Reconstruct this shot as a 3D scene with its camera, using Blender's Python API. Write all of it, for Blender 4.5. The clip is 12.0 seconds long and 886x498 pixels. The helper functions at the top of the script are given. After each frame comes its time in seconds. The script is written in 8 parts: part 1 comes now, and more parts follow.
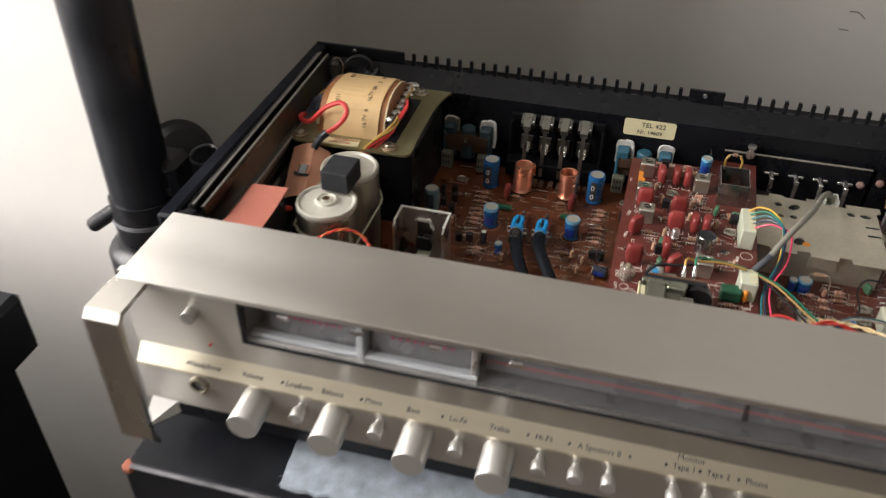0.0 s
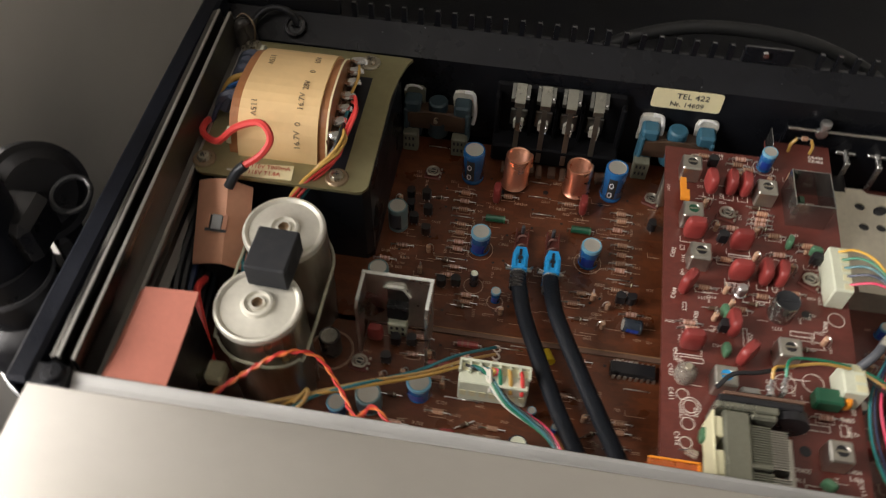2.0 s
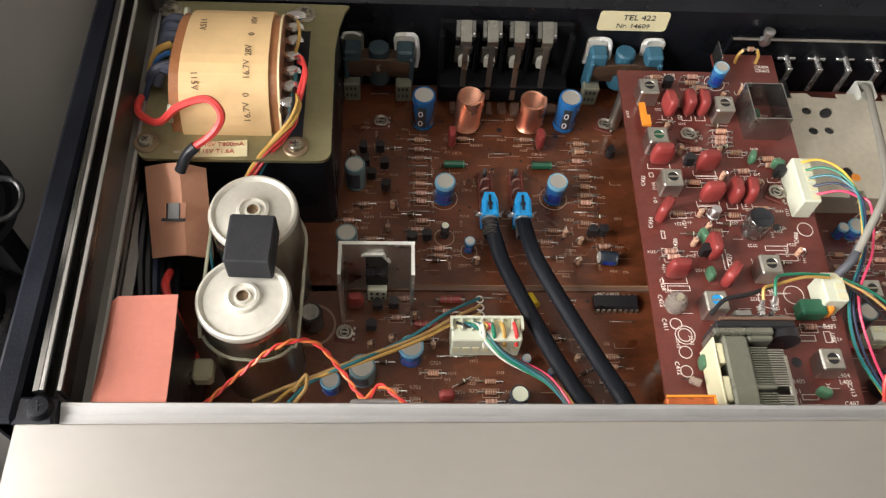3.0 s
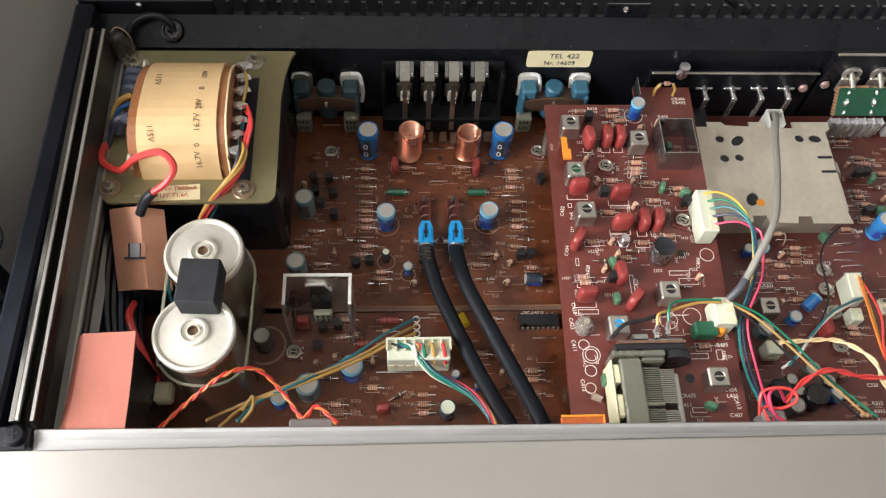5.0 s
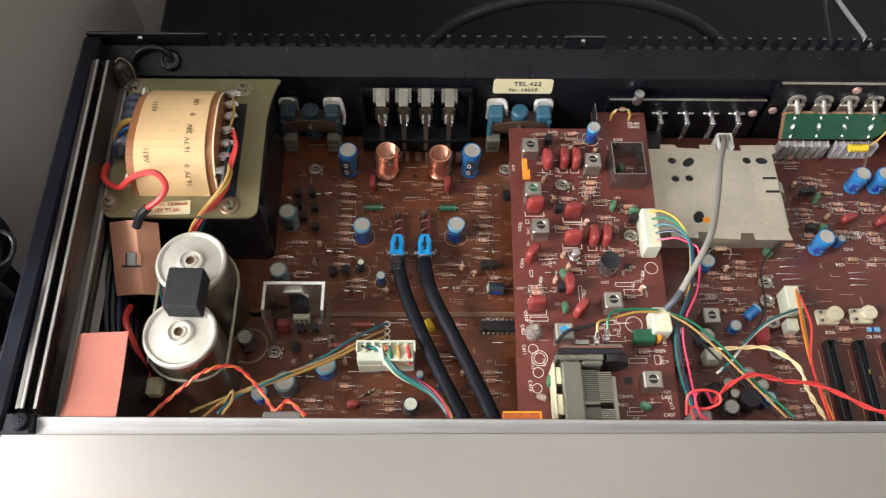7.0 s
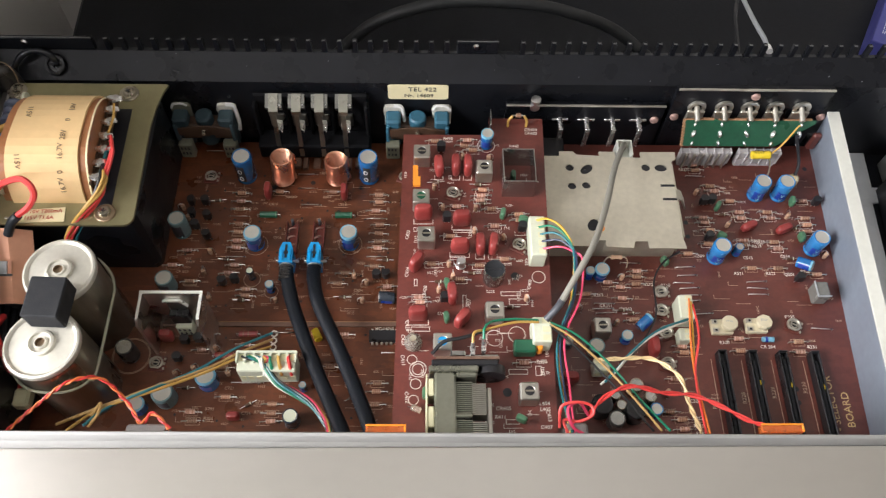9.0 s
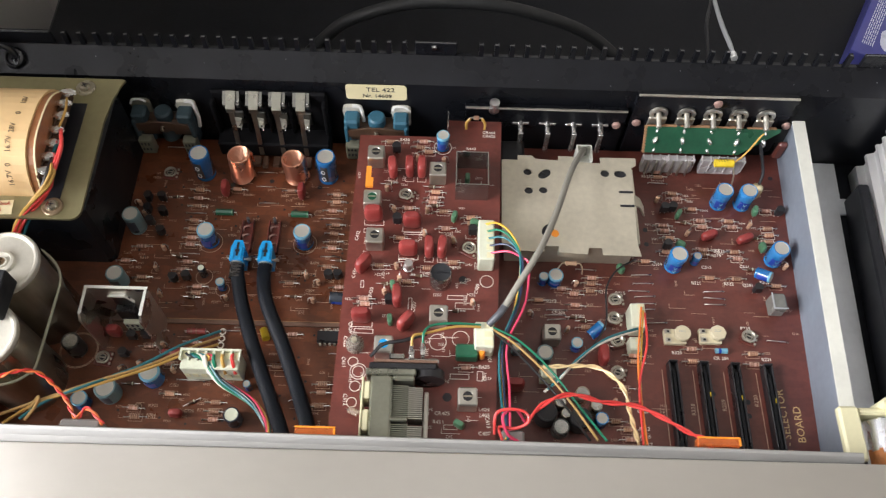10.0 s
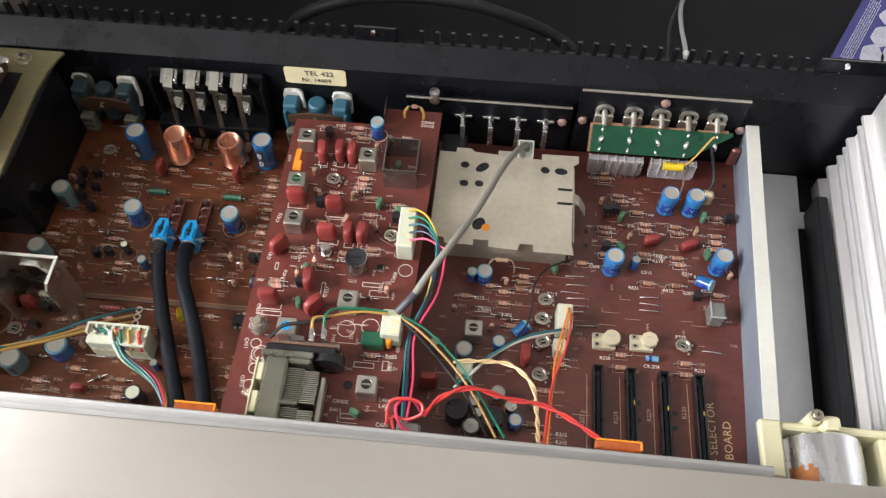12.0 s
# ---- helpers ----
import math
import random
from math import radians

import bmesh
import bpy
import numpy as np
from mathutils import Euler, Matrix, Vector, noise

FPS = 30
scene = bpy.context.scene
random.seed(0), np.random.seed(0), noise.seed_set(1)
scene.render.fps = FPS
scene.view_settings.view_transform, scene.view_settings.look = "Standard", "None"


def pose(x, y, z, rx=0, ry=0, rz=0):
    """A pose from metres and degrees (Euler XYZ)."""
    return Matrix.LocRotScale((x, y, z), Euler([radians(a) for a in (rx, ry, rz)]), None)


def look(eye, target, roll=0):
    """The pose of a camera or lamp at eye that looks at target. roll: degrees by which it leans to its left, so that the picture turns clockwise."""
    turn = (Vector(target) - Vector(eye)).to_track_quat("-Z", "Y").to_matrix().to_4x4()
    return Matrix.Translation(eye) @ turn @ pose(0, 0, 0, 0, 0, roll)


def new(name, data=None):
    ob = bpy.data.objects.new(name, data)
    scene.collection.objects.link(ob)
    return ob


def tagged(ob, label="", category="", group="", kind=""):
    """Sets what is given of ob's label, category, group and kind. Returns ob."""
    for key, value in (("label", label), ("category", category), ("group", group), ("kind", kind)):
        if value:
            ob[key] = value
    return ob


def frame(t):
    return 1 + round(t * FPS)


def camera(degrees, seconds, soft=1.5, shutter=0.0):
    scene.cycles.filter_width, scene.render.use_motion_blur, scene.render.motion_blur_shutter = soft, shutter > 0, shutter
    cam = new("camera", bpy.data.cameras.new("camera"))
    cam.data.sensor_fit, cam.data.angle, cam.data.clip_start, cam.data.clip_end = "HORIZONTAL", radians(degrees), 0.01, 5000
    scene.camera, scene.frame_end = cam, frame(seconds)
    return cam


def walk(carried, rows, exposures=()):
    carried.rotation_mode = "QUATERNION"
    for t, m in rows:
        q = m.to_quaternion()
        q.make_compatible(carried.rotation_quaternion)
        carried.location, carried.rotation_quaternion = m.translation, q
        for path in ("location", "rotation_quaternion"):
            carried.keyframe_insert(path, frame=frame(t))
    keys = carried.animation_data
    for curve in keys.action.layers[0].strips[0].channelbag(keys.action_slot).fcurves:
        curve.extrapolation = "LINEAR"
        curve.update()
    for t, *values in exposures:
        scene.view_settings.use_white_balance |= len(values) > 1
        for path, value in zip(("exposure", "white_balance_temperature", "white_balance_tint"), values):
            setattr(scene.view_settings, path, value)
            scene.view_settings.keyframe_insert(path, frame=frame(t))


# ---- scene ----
cam = camera(56.5, 12.0, soft=1.2, shutter=0.5)
PATH = [
    (0, (0.2165, -0.1804, 0.3215), (0.1398, 0.1257, 0.0757), 1.05),
    (0.5, (0.2263, -0.0997, 0.3217), (0.1466, 0.1865, 0.0539), 0.98),
    (1, (0.2367, -0.0477, 0.3227), (0.1491, 0.2087, 0.0285), 0.02),
    (1.5, (0.2242, -0.0170, 0.3250), (0.1495, 0.2243, 0.0148), 0.45),
    (2, (0.1532, 0.0109, 0.3277), (0.1223, 0.2468, 0.0061), 1.73),
    (2.5, (0.1134, 0.0244, 0.3246), (0.1314, 0.2433, -0.0097), 5.00),
    (4.3, (0.1324, 0.0396, 0.3640), (0.1600, 0.2267, 0.0116), 7.31),
    (4.5, (0.1351, 0.0383, 0.3700), (0.1625, 0.2269, 0.0183), 7.07),
    (5, (0.1469, 0.0365, 0.3790), (0.1674, 0.2249, 0.0268), 5.07),
    (5.5, (0.1536, 0.0341, 0.3912), (0.1667, 0.2197, 0.0372), 3.37),
    (6, (0.1611, 0.0297, 0.4033), (0.1749, 0.2179, 0.0505), 3.21),
    (6.5, (0.1660, 0.0216, 0.4118), (0.1782, 0.2118, 0.0601), 2.93),
    (7, (0.1757, 0.0204, 0.4165), (0.1839, 0.2111, 0.0650), 2.31),
    (8.8, (0.2269, 0.0232, 0.4117), (0.2384, 0.2168, 0.0619), 3.17),
    (9, (0.2324, 0.0253, 0.4116), (0.2436, 0.2181, 0.0613), 3.13),
    (9.5, (0.2499, 0.0267, 0.4097), (0.2565, 0.2201, 0.0596), 2.45),
    (10, (0.2681, 0.0274, 0.4092), (0.2706, 0.2211, 0.0592), 2.26),
    (10.5, (0.2880, 0.0241, 0.4073), (0.2821, 0.2177, 0.0573), 1.15),
    (11, (0.3069, 0.0207, 0.4038), (0.2927, 0.2196, 0.0570), -0.07),
    (11.5, (0.3186, 0.0184, 0.3984), (0.3005, 0.2226, 0.0549), -0.47),
    (12, (0.3276, 0.0184, 0.3854), (0.3110, 0.2252, 0.0435), 0.71),
]
walk(cam, [(t, look(eye, target, roll)) for t, eye, target, roll in PATH],
     ((0, -0.61, 6780, 10), (1.0, -0.60, 6730, 10), (1.5, -0.68, 6740, 10), (2.0, -0.74, 7000, 10), (2.5, -0.32, 6900, 10), (4.3, 0, 6500, 10), (9.0, 0, 6450, 10), (12, 0, 6450, 10)))

# ---- world and light ----
world = bpy.data.worlds.new("sky")
world.use_nodes = True
scene.world = world
wt = world.node_tree
sky = wt.nodes.new("ShaderNodeTexSky")
sky.sky_type, sky.sun_disc = "NISHITA", False
sky.sun_elevation, sky.sun_rotation = radians(38), radians(258)
wt.links.new(sky.outputs[0], wt.nodes["Background"].inputs[0])
wt.nodes["Background"].inputs[1].default_value = 0.12

sun_data = bpy.data.lights.new("sun", "SUN")
sun_data.energy, sun_data.angle, sun_data.color = 0.8, radians(12), (1.0, 0.96, 0.9)
sun = new("sun", sun_data)
sun.matrix_world = look((-3.6, -1.2, 2.9), (-0.2, -0.5, 0.2))

win_data = bpy.data.lights.new("window_daylight", "AREA")
win_data.shape, win_data.size, win_data.size_y = "RECTANGLE", 0.90, 1.16
win_data.energy, win_data.color = 56.0, (0.995, 0.975, 0.995)
win_lamp = new("window_daylight", win_data)
win_lamp.matrix_world = look((-0.79, -0.27, 0.63), (0.4, -0.27, 0.63))


# ---- materials ----
def mat(name, rgb, rough=0.5, metal=0.0, var=0.12, scale=60.0, bump=0.0, bscale=400.0, stretch=(1, 1, 1), coat=0.0, spec=0.5,
        vary=0.0, trans=0.0, alpha=1.0, glow=0.0, rvar=0.12):
    """A principled surface: base colour mottled at two scales, varied roughness and a fine bump."""
    m = bpy.data.materials.new(name)
    m.use_nodes = True
    nt = m.node_tree
    b = nt.nodes["Principled BSDF"]
    tc = nt.nodes.new("ShaderNodeTexCoord")
    mp = nt.nodes.new("ShaderNodeMapping")
    mp.inputs["Scale"].default_value = stretch
    nt.links.new(tc.outputs["Object"], mp.inputs["Vector"])
    n1, n2 = nt.nodes.new("ShaderNodeTexNoise"), nt.nodes.new("ShaderNodeTexNoise")
    n1.inputs["Scale"].default_value, n1.inputs["Detail"].default_value = scale, 5
    n2.inputs["Scale"].default_value, n2.inputs["Detail"].default_value = scale * 9, 3
    for n in (n1, n2):
        nt.links.new(mp.outputs[0], n.inputs["Vector"])
    add = nt.nodes.new("ShaderNodeMath")
    add.operation = "ADD"
    half = nt.nodes.new("ShaderNodeMath")
    half.operation, half.inputs[1].default_value = "MULTIPLY", 0.5
    nt.links.new(n2.outputs["Fac"], half.inputs[0])
    nt.links.new(n1.outputs["Fac"], add.inputs[0])
    nt.links.new(half.outputs[0], add.inputs[1])
    ramp = nt.nodes.new("ShaderNodeMapRange")
    ramp.inputs["From Min"].default_value, ramp.inputs["From Max"].default_value = 0.45, 1.05
    ramp.inputs["To Min"].default_value, ramp.inputs["To Max"].default_value = 1 - var, 1 + var
    nt.links.new(add.outputs[0], ramp.inputs["Value"])
    mix = nt.nodes.new("ShaderNodeVectorMath")
    mix.operation = "SCALE"
    mix.inputs[0].default_value = rgb
    last = ramp.outputs[0]
    if vary:
        info = nt.nodes.new("ShaderNodeObjectInfo")
        vr = nt.nodes.new("ShaderNodeMapRange")
        vr.inputs["To Min"].default_value, vr.inputs["To Max"].default_value = 1 - vary, 1 + vary
        nt.links.new(info.outputs["Random"], vr.inputs["Value"])
        mul = nt.nodes.new("ShaderNodeMath")
        mul.operation = "MULTIPLY"
        nt.links.new(last, mul.inputs[0])
        nt.links.new(vr.outputs[0], mul.inputs[1])
        last = mul.outputs[0]
    nt.links.new(last, mix.inputs["Scale"])
    nt.links.new(mix.outputs[0], b.inputs["Base Color"])
    rr = nt.nodes.new("ShaderNodeMapRange")
    rr.inputs["From Min"].default_value, rr.inputs["From Max"].default_value = 0.3, 0.7
    rr.inputs["To Min"].default_value, rr.inputs["To Max"].default_value = max(0.02, rough - rvar), min(1, rough + rvar)
    nt.links.new(n1.outputs["Fac"], rr.inputs["Value"])
    nt.links.new(rr.outputs[0], b.inputs["Roughness"])
    b.inputs["Metallic"].default_value = metal
    b.inputs["Specular IOR Level"].default_value = spec
    b.inputs["Coat Weight"].default_value = coat
    b.inputs["Transmission Weight"].default_value = trans
    b.inputs["Alpha"].default_value = alpha
    if glow:
        b.inputs["Emission Color"].default_value = (*rgb, 1)
        b.inputs["Emission Strength"].default_value = glow
    if bump:
        n3, bp = nt.nodes.new("ShaderNodeTexNoise"), nt.nodes.new("ShaderNodeBump")
        n3.inputs["Scale"].default_value, n3.inputs["Detail"].default_value = bscale, 4
        bp.inputs["Strength"].default_value, bp.inputs["Distance"].default_value = bump, 0.0006
        nt.links.new(mp.outputs[0], n3.inputs["Vector"])
        nt.links.new(n3.outputs["Fac"], bp.inputs["Height"])
        nt.links.new(bp.outputs[0], b.inputs["Normal"])
    return m


def board_mat(name, rgb, rough, depth=0.20):
    """Circuit-board laminate: the copper on the far side shows through as blocky lighter patches."""
    m = mat(name, rgb, rough, var=0.22, scale=55, coat=0.22, bump=0.05, rvar=0.1)
    nt = m.node_tree
    b = nt.nodes["Principled BSDF"]
    link = b.inputs["Base Color"].links[0]
    base = link.from_socket
    tc, mp = nt.nodes.new("ShaderNodeTexCoord"), nt.nodes.new("ShaderNodeMapping")
    mp.inputs["Scale"].default_value = (0.55, 1.25, 1)
    nt.links.new(tc.outputs["Object"], mp.inputs["Vector"])
    gain = None
    for size, part_ in ((150.0, 1.0), (330.0, 0.6)):
        vo = nt.nodes.new("ShaderNodeTexVoronoi")
        vo.distance = "CHEBYCHEV"
        vo.inputs["Scale"].default_value = size
        nt.links.new(mp.outputs[0], vo.inputs["Vector"])
        step = nt.nodes.new("ShaderNodeMapRange")
        step.inputs["From Min"].default_value, step.inputs["From Max"].default_value = 0.42, 0.58
        step.inputs["To Min"].default_value, step.inputs["To Max"].default_value = 1 - depth * part_, 1 + depth * part_
        sep = nt.nodes.new("ShaderNodeSeparateColor")
        nt.links.new(vo.outputs["Color"], sep.inputs[0])
        nt.links.new(sep.outputs[0], step.inputs["Value"])
        if gain is None:
            gain = step.outputs[0]
        else:
            mul = nt.nodes.new("ShaderNodeMath")
            mul.operation = "MULTIPLY"
            nt.links.new(gain, mul.inputs[0])
            nt.links.new(step.outputs[0], mul.inputs[1])
            gain = mul.outputs[0]
    sc = nt.nodes.new("ShaderNodeVectorMath")
    sc.operation = "SCALE"
    nt.links.new(base, sc.inputs[0])
    nt.links.new(gain, sc.inputs["Scale"])
    nt.links.new(sc.outputs[0], b.inputs["Base Color"])
    return m


def brush(m, amount):
    """Brushing along x: the gloss spreads across the strokes."""
    nt = m.node_tree
    b = nt.nodes["Principled BSDF"]
    across = nt.nodes.new("ShaderNodeCombineXYZ")
    across.inputs["Y"].default_value = across.inputs["Z"].default_value = 0.707
    nt.links.new(across.outputs[0], b.inputs["Tangent"])
    b.inputs["Anisotropic"].default_value = amount
    return m


WALL = mat("wall_paint", (0.74, 0.715, 0.67), 0.85, var=0.05, scale=3, bump=0.25, bscale=220)
# Darker copy of the wall colour for unseen walls, so less light bounces back.
FARWALL = mat("low_bounce_wall", (0.40, 0.38, 0.35), 0.85, var=0.05, scale=3)
CEIL = mat("ceiling_paint", (0.75, 0.74, 0.71), 0.9, var=0.03, scale=3)
FLOOR = mat("floor_board", (0.13, 0.10, 0.075), 0.5, var=0.2, scale=6, stretch=(1, 8, 1))
MARK = mat("wall_scuff", (0.3, 0.29, 0.27), 0.9)
LEATHER = mat("black_vinyl", (0.010, 0.011, 0.014), 0.42, var=0.3, scale=30, bump=0.3, bscale=900, spec=0.22)
SCUFF = mat("scuffed_edge", (0.16, 0.16, 0.17), 0.6, var=0.5, scale=70)
RUST = mat("worn_red_corner", (0.3, 0.09, 0.05), 0.7, var=0.3)
FELT = mat("grey_felt", (0.42, 0.48, 0.54), 0.95, var=0.3, scale=120, bump=1.0, bscale=1500)
BLACK = mat("black_paint", (0.012, 0.013, 0.017), 0.38, var=0.25, scale=40, bump=0.1, bscale=1200)
BLACKSHEET = mat("black_sheet_metal", (0.0075, 0.0082, 0.0105), 0.32, var=0.35, scale=35, bump=0.10, bscale=900, spec=0.24)
NAVY = mat("dark_side_panel", (0.0075, 0.009, 0.014), 0.42, var=0.3, scale=40, bump=0.2, bscale=900, spec=0.18)
PLASTIC = mat("black_plastic", (0.014, 0.014, 0.016), 0.35, var=0.2, scale=80)
RUBBER = mat("rubber", (0.02, 0.021, 0.022), 0.6, var=0.2, scale=80, bump=0.15)
BRUSHED = brush(mat("brushed_aluminium", (0.73, 0.71, 0.665), 0.42, 1.0, var=0.035, scale=22, bump=0.02, bscale=1500, stretch=(0.5, 1, 1), rvar=0.05), 0.85)
CAPALU = mat("fine_brushed_aluminium", (0.66, 0.645, 0.605), 0.26, 1.0, var=0.05, scale=22, bump=0.02, bscale=1500, stretch=(1, 1, 0.2), rvar=0.05)
ALU = mat("aluminium", (0.72, 0.72, 0.72), 0.3, 1.0, var=0.08, scale=60, rvar=0.08)
SATIN = mat("satin_aluminium", (0.52, 0.51, 0.49), 0.42, 0.75, var=0.05, scale=90, stretch=(1, 0.05, 1), rvar=0.06)
TRIM = mat("grey_trim", (0.42, 0.42, 0.41), 0.5, 0.5, var=0.04, scale=40)
GOLD = brush(mat("champagne_aluminium", (0.88, 0.82, 0.66), 0.40, 1.0, var=0.04, scale=60, stretch=(0.05, 1, 1), rvar=0.06), 0.85)
TIN = mat("tinned_steel", (0.56, 0.54, 0.48), 0.42, 1.0, var=0.14, scale=45, rvar=0.15, bump=0.05)
TUNER = mat("tuner_shield_steel", (0.62, 0.58, 0.47), 0.46, 0.6, var=0.16, scale=35, rvar=0.12, bump=0.06)
FLOORPLATE = mat("plated_floor", (0.62, 0.64, 0.66), 0.5, 0.35, var=0.1, scale=30)
RIVET = mat("dull_rivet", (0.48, 0.31, 0.27), 0.4, 0.5, var=0.25, scale=300, bump=0.3)
TAB = mat("tinned_tab", (0.235, 0.23, 0.195), 0.36, 0.95, var=0.15, scale=120)
WASHER = mat("brown_washer", (0.30, 0.22, 0.14), 0.4, 0.6, var=0.2, scale=200)
STEEL = mat("grey_steel_screw", (0.46, 0.42, 0.33), 0.32, 0.9, var=0.2, scale=300)
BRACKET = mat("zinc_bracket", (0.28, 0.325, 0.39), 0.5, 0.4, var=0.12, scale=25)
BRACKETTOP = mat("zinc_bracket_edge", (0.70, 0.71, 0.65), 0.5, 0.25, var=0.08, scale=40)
CHROME = mat("bright_metal", (0.8, 0.8, 0.8), 0.15, 1.0, var=0.05)
SOLDER = mat("solder", (0.80, 0.79, 0.77), 0.22, 0.92, var=0.1, scale=200)
OLIVE = mat("passivated_steel", (0.34, 0.31, 0.17), 0.42, 0.7, var=0.14, scale=30, rvar=0.12)
PAPER = mat("yellowed_paper", (0.78, 0.54, 0.27), 0.65, var=0.08, scale=25, bump=0.08)
WINDING = mat("varnished_winding", (0.36, 0.15, 0.06), 0.4, var=0.2, scale=70, coat=0.3)
COPPER = mat("copper_foil_paper", (0.72, 0.37, 0.24), 0.5, 0.35, var=0.08, scale=40, rvar=0.08)
SALMON = mat("salmon_fibre_sheet", (0.46, 0.158, 0.112), 0.6, var=0.12, scale=45, bump=0.15, bscale=120)
COIL = mat("enamelled_copper", (0.86, 0.44, 0.30), 0.29, 1.0, var=0.10, scale=90, rvar=0.04)
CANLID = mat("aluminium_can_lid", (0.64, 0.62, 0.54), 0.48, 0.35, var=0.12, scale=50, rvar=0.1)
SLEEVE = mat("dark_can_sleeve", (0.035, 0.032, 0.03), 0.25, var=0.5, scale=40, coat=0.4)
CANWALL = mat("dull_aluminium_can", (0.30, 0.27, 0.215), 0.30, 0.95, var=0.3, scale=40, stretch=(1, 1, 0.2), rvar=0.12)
FOAM = mat("dark_grey_foam", (0.013, 0.014, 0.0165), 0.85, var=0.2, scale=150, bump=0.25, bscale=1800)
PCB = board_mat("brown_circuit_board", (0.114, 0.033, 0.0125), 0.34, 0.12)
PCB2 = board_mat("red_brown_circuit_board", (0.134, 0.031, 0.023), 0.40, 0.05)
PCBR = board_mat("maroon_circuit_board", (0.110, 0.029, 0.021), 0.38, 0.06)
PCBEDGE = mat("board_edge", (0.30, 0.16, 0.08), 0.7)
GREENPCB = mat("green_circuit_board", (0.008, 0.070, 0.034), 0.35, var=0.3, scale=60, coat=0.4)
INK = mat("silk_print", (0.80, 0.74, 0.66), 0.7, var=0.12, scale=300)
INKDIM = mat("faded_silk_print", (0.46, 0.33, 0.24), 0.7, var=0.25, scale=200)
INKGOLD = mat("ochre_print", (0.60, 0.42, 0.19), 0.7, var=0.1)
BLACKINK = mat("black_ink", (0.03, 0.03, 0.03), 0.7)
FADEDINK = mat("faded_brown_stamp", (0.16, 0.105, 0.06), 0.7, var=0.5, scale=400)
REDINK = mat("red_ink", (0.55, 0.12, 0.08), 0.7)
BLUECAP = mat("blue_cap_sleeve", (0.018, 0.135, 0.36), 0.2, var=0.2, scale=120, coat=0.7, vary=0.1)
DARKBLUE = mat("dark_blue_print", (0.015, 0.05, 0.30), 0.28, var=0.15, coat=0.4, vary=0.1)
LIGHTBLUE = mat("pale_blue_sleeve", (0.17, 0.40, 0.54), 0.28, var=0.1, coat=0.4)
SKYBLUE = mat("sky_blue_sleeve", (0.030, 0.20, 0.48), 0.22, var=0.18, scale=120, coat=0.6, vary=0.08)
CAPTOP = mat("cap_end_aluminium", (0.52, 0.50, 0.44), 0.5, 0.5, var=0.08, scale=120)
DARKCAP = mat("dark_cap_sleeve", (0.035, 0.045, 0.06), 0.3, var=0.2, coat=0.3)
TEALCAP = mat("grey_teal_sleeve", (0.15, 0.24, 0.25), 0.35, var=0.2, coat=0.2)
REDFILM = mat("red_film_capacitor", (0.255, 0.037, 0.033), 0.45, var=0.16, scale=150, coat=0.12, vary=0.18)
GREENDIP = mat("green_dipped_capacitor", (0.065, 0.165, 0.09), 0.35, var=0.15, coat=0.3, vary=0.2)
DARKGREEN = mat("dark_green_resin", (0.01, 0.09, 0.045), 0.35, var=0.15, coat=0.3)
RESTAN = mat("resistor_tan", (0.56, 0.36, 0.24), 0.45, var=0.1, scale=200, vary=0.25)
RESPINK = mat("resistor_pink", (0.58, 0.36, 0.29), 0.45, var=0.1, scale=200, vary=0.2)
BAND = mat("resistor_band", (0.34, 0.16, 0.10), 0.45, vary=0.5)
LEAD = mat("tinned_lead", (0.62, 0.60, 0.57), 0.3, 1.0, var=0.1)
NYLON = mat("white_nylon", (0.62, 0.645, 0.51), 0.4, var=0.08, scale=90)
CREAM = mat("cream_plastic", (0.67, 0.64, 0.42), 0.4, var=0.06, scale=60)
LABEL = mat("cream_sticker", (0.82, 0.74, 0.46), 0.55, var=0.05, scale=60)
YELLOW = mat("yellow_plastic", (0.75, 0.55, 0.03), 0.35, var=0.1)
ORANGE = mat("orange_plastic", (0.85, 0.30, 0.03), 0.35, var=0.1)
ORANGEACRYL = mat("orange_acrylic", (0.92, 0.26, 0.07), 0.15, var=0.3, scale=250, trans=0.65)
CLIPBLUE = mat("blue_clip_plastic", (0.01, 0.30, 0.66), 0.3, var=0.08, coat=0.2)
WHITEPASTE = mat("white_heat_paste", (0.78, 0.78, 0.76), 0.7, var=0.15, scale=200, bump=0.5, bscale=1500)
MODBLUE = mat("blue_module_plastic", (0.035, 0.125, 0.185), 0.5, var=0.15)
BROWNPAPER = mat("brown_fibre", (0.09, 0.045, 0.025), 0.6, var=0.2)
DARKGLASS = mat("dull_sheet_metal", (0.42, 0.42, 0.40), 0.22, 0.95, var=0.3, scale=60, rvar=0.12)
SINKMETAL = mat("bare_heat_sink", (0.66, 0.63, 0.58), 0.30, 1.0, var=0.15, scale=60, rvar=0.06)
MATTE = mat("matt_black_plastic", (0.005, 0.005, 0.006), 0.75, var=0.2, scale=80, spec=0.12)
SOCKET = mat("grey_green_socket", (0.40, 0.40, 0.30), 0.5, var=0.1, scale=90)
SHRINK = mat("dark_heat_shrink", (0.028, 0.032, 0.038), 0.4, var=0.2, scale=150)
SLATE = mat("blue_grey_tubing", (0.056, 0.066, 0.098), 0.55, var=0.25, scale=150)
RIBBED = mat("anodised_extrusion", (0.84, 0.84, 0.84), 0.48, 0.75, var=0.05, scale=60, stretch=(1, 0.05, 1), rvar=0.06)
# Dimmed copies of the rail metal: shade on the left rail put into colour.
DIMEDGE = mat("dimmed_rail_edge", (0.60, 0.595, 0.56), 0.42, 0.9, var=0.12, scale=60, stretch=(1, 0.05, 1))
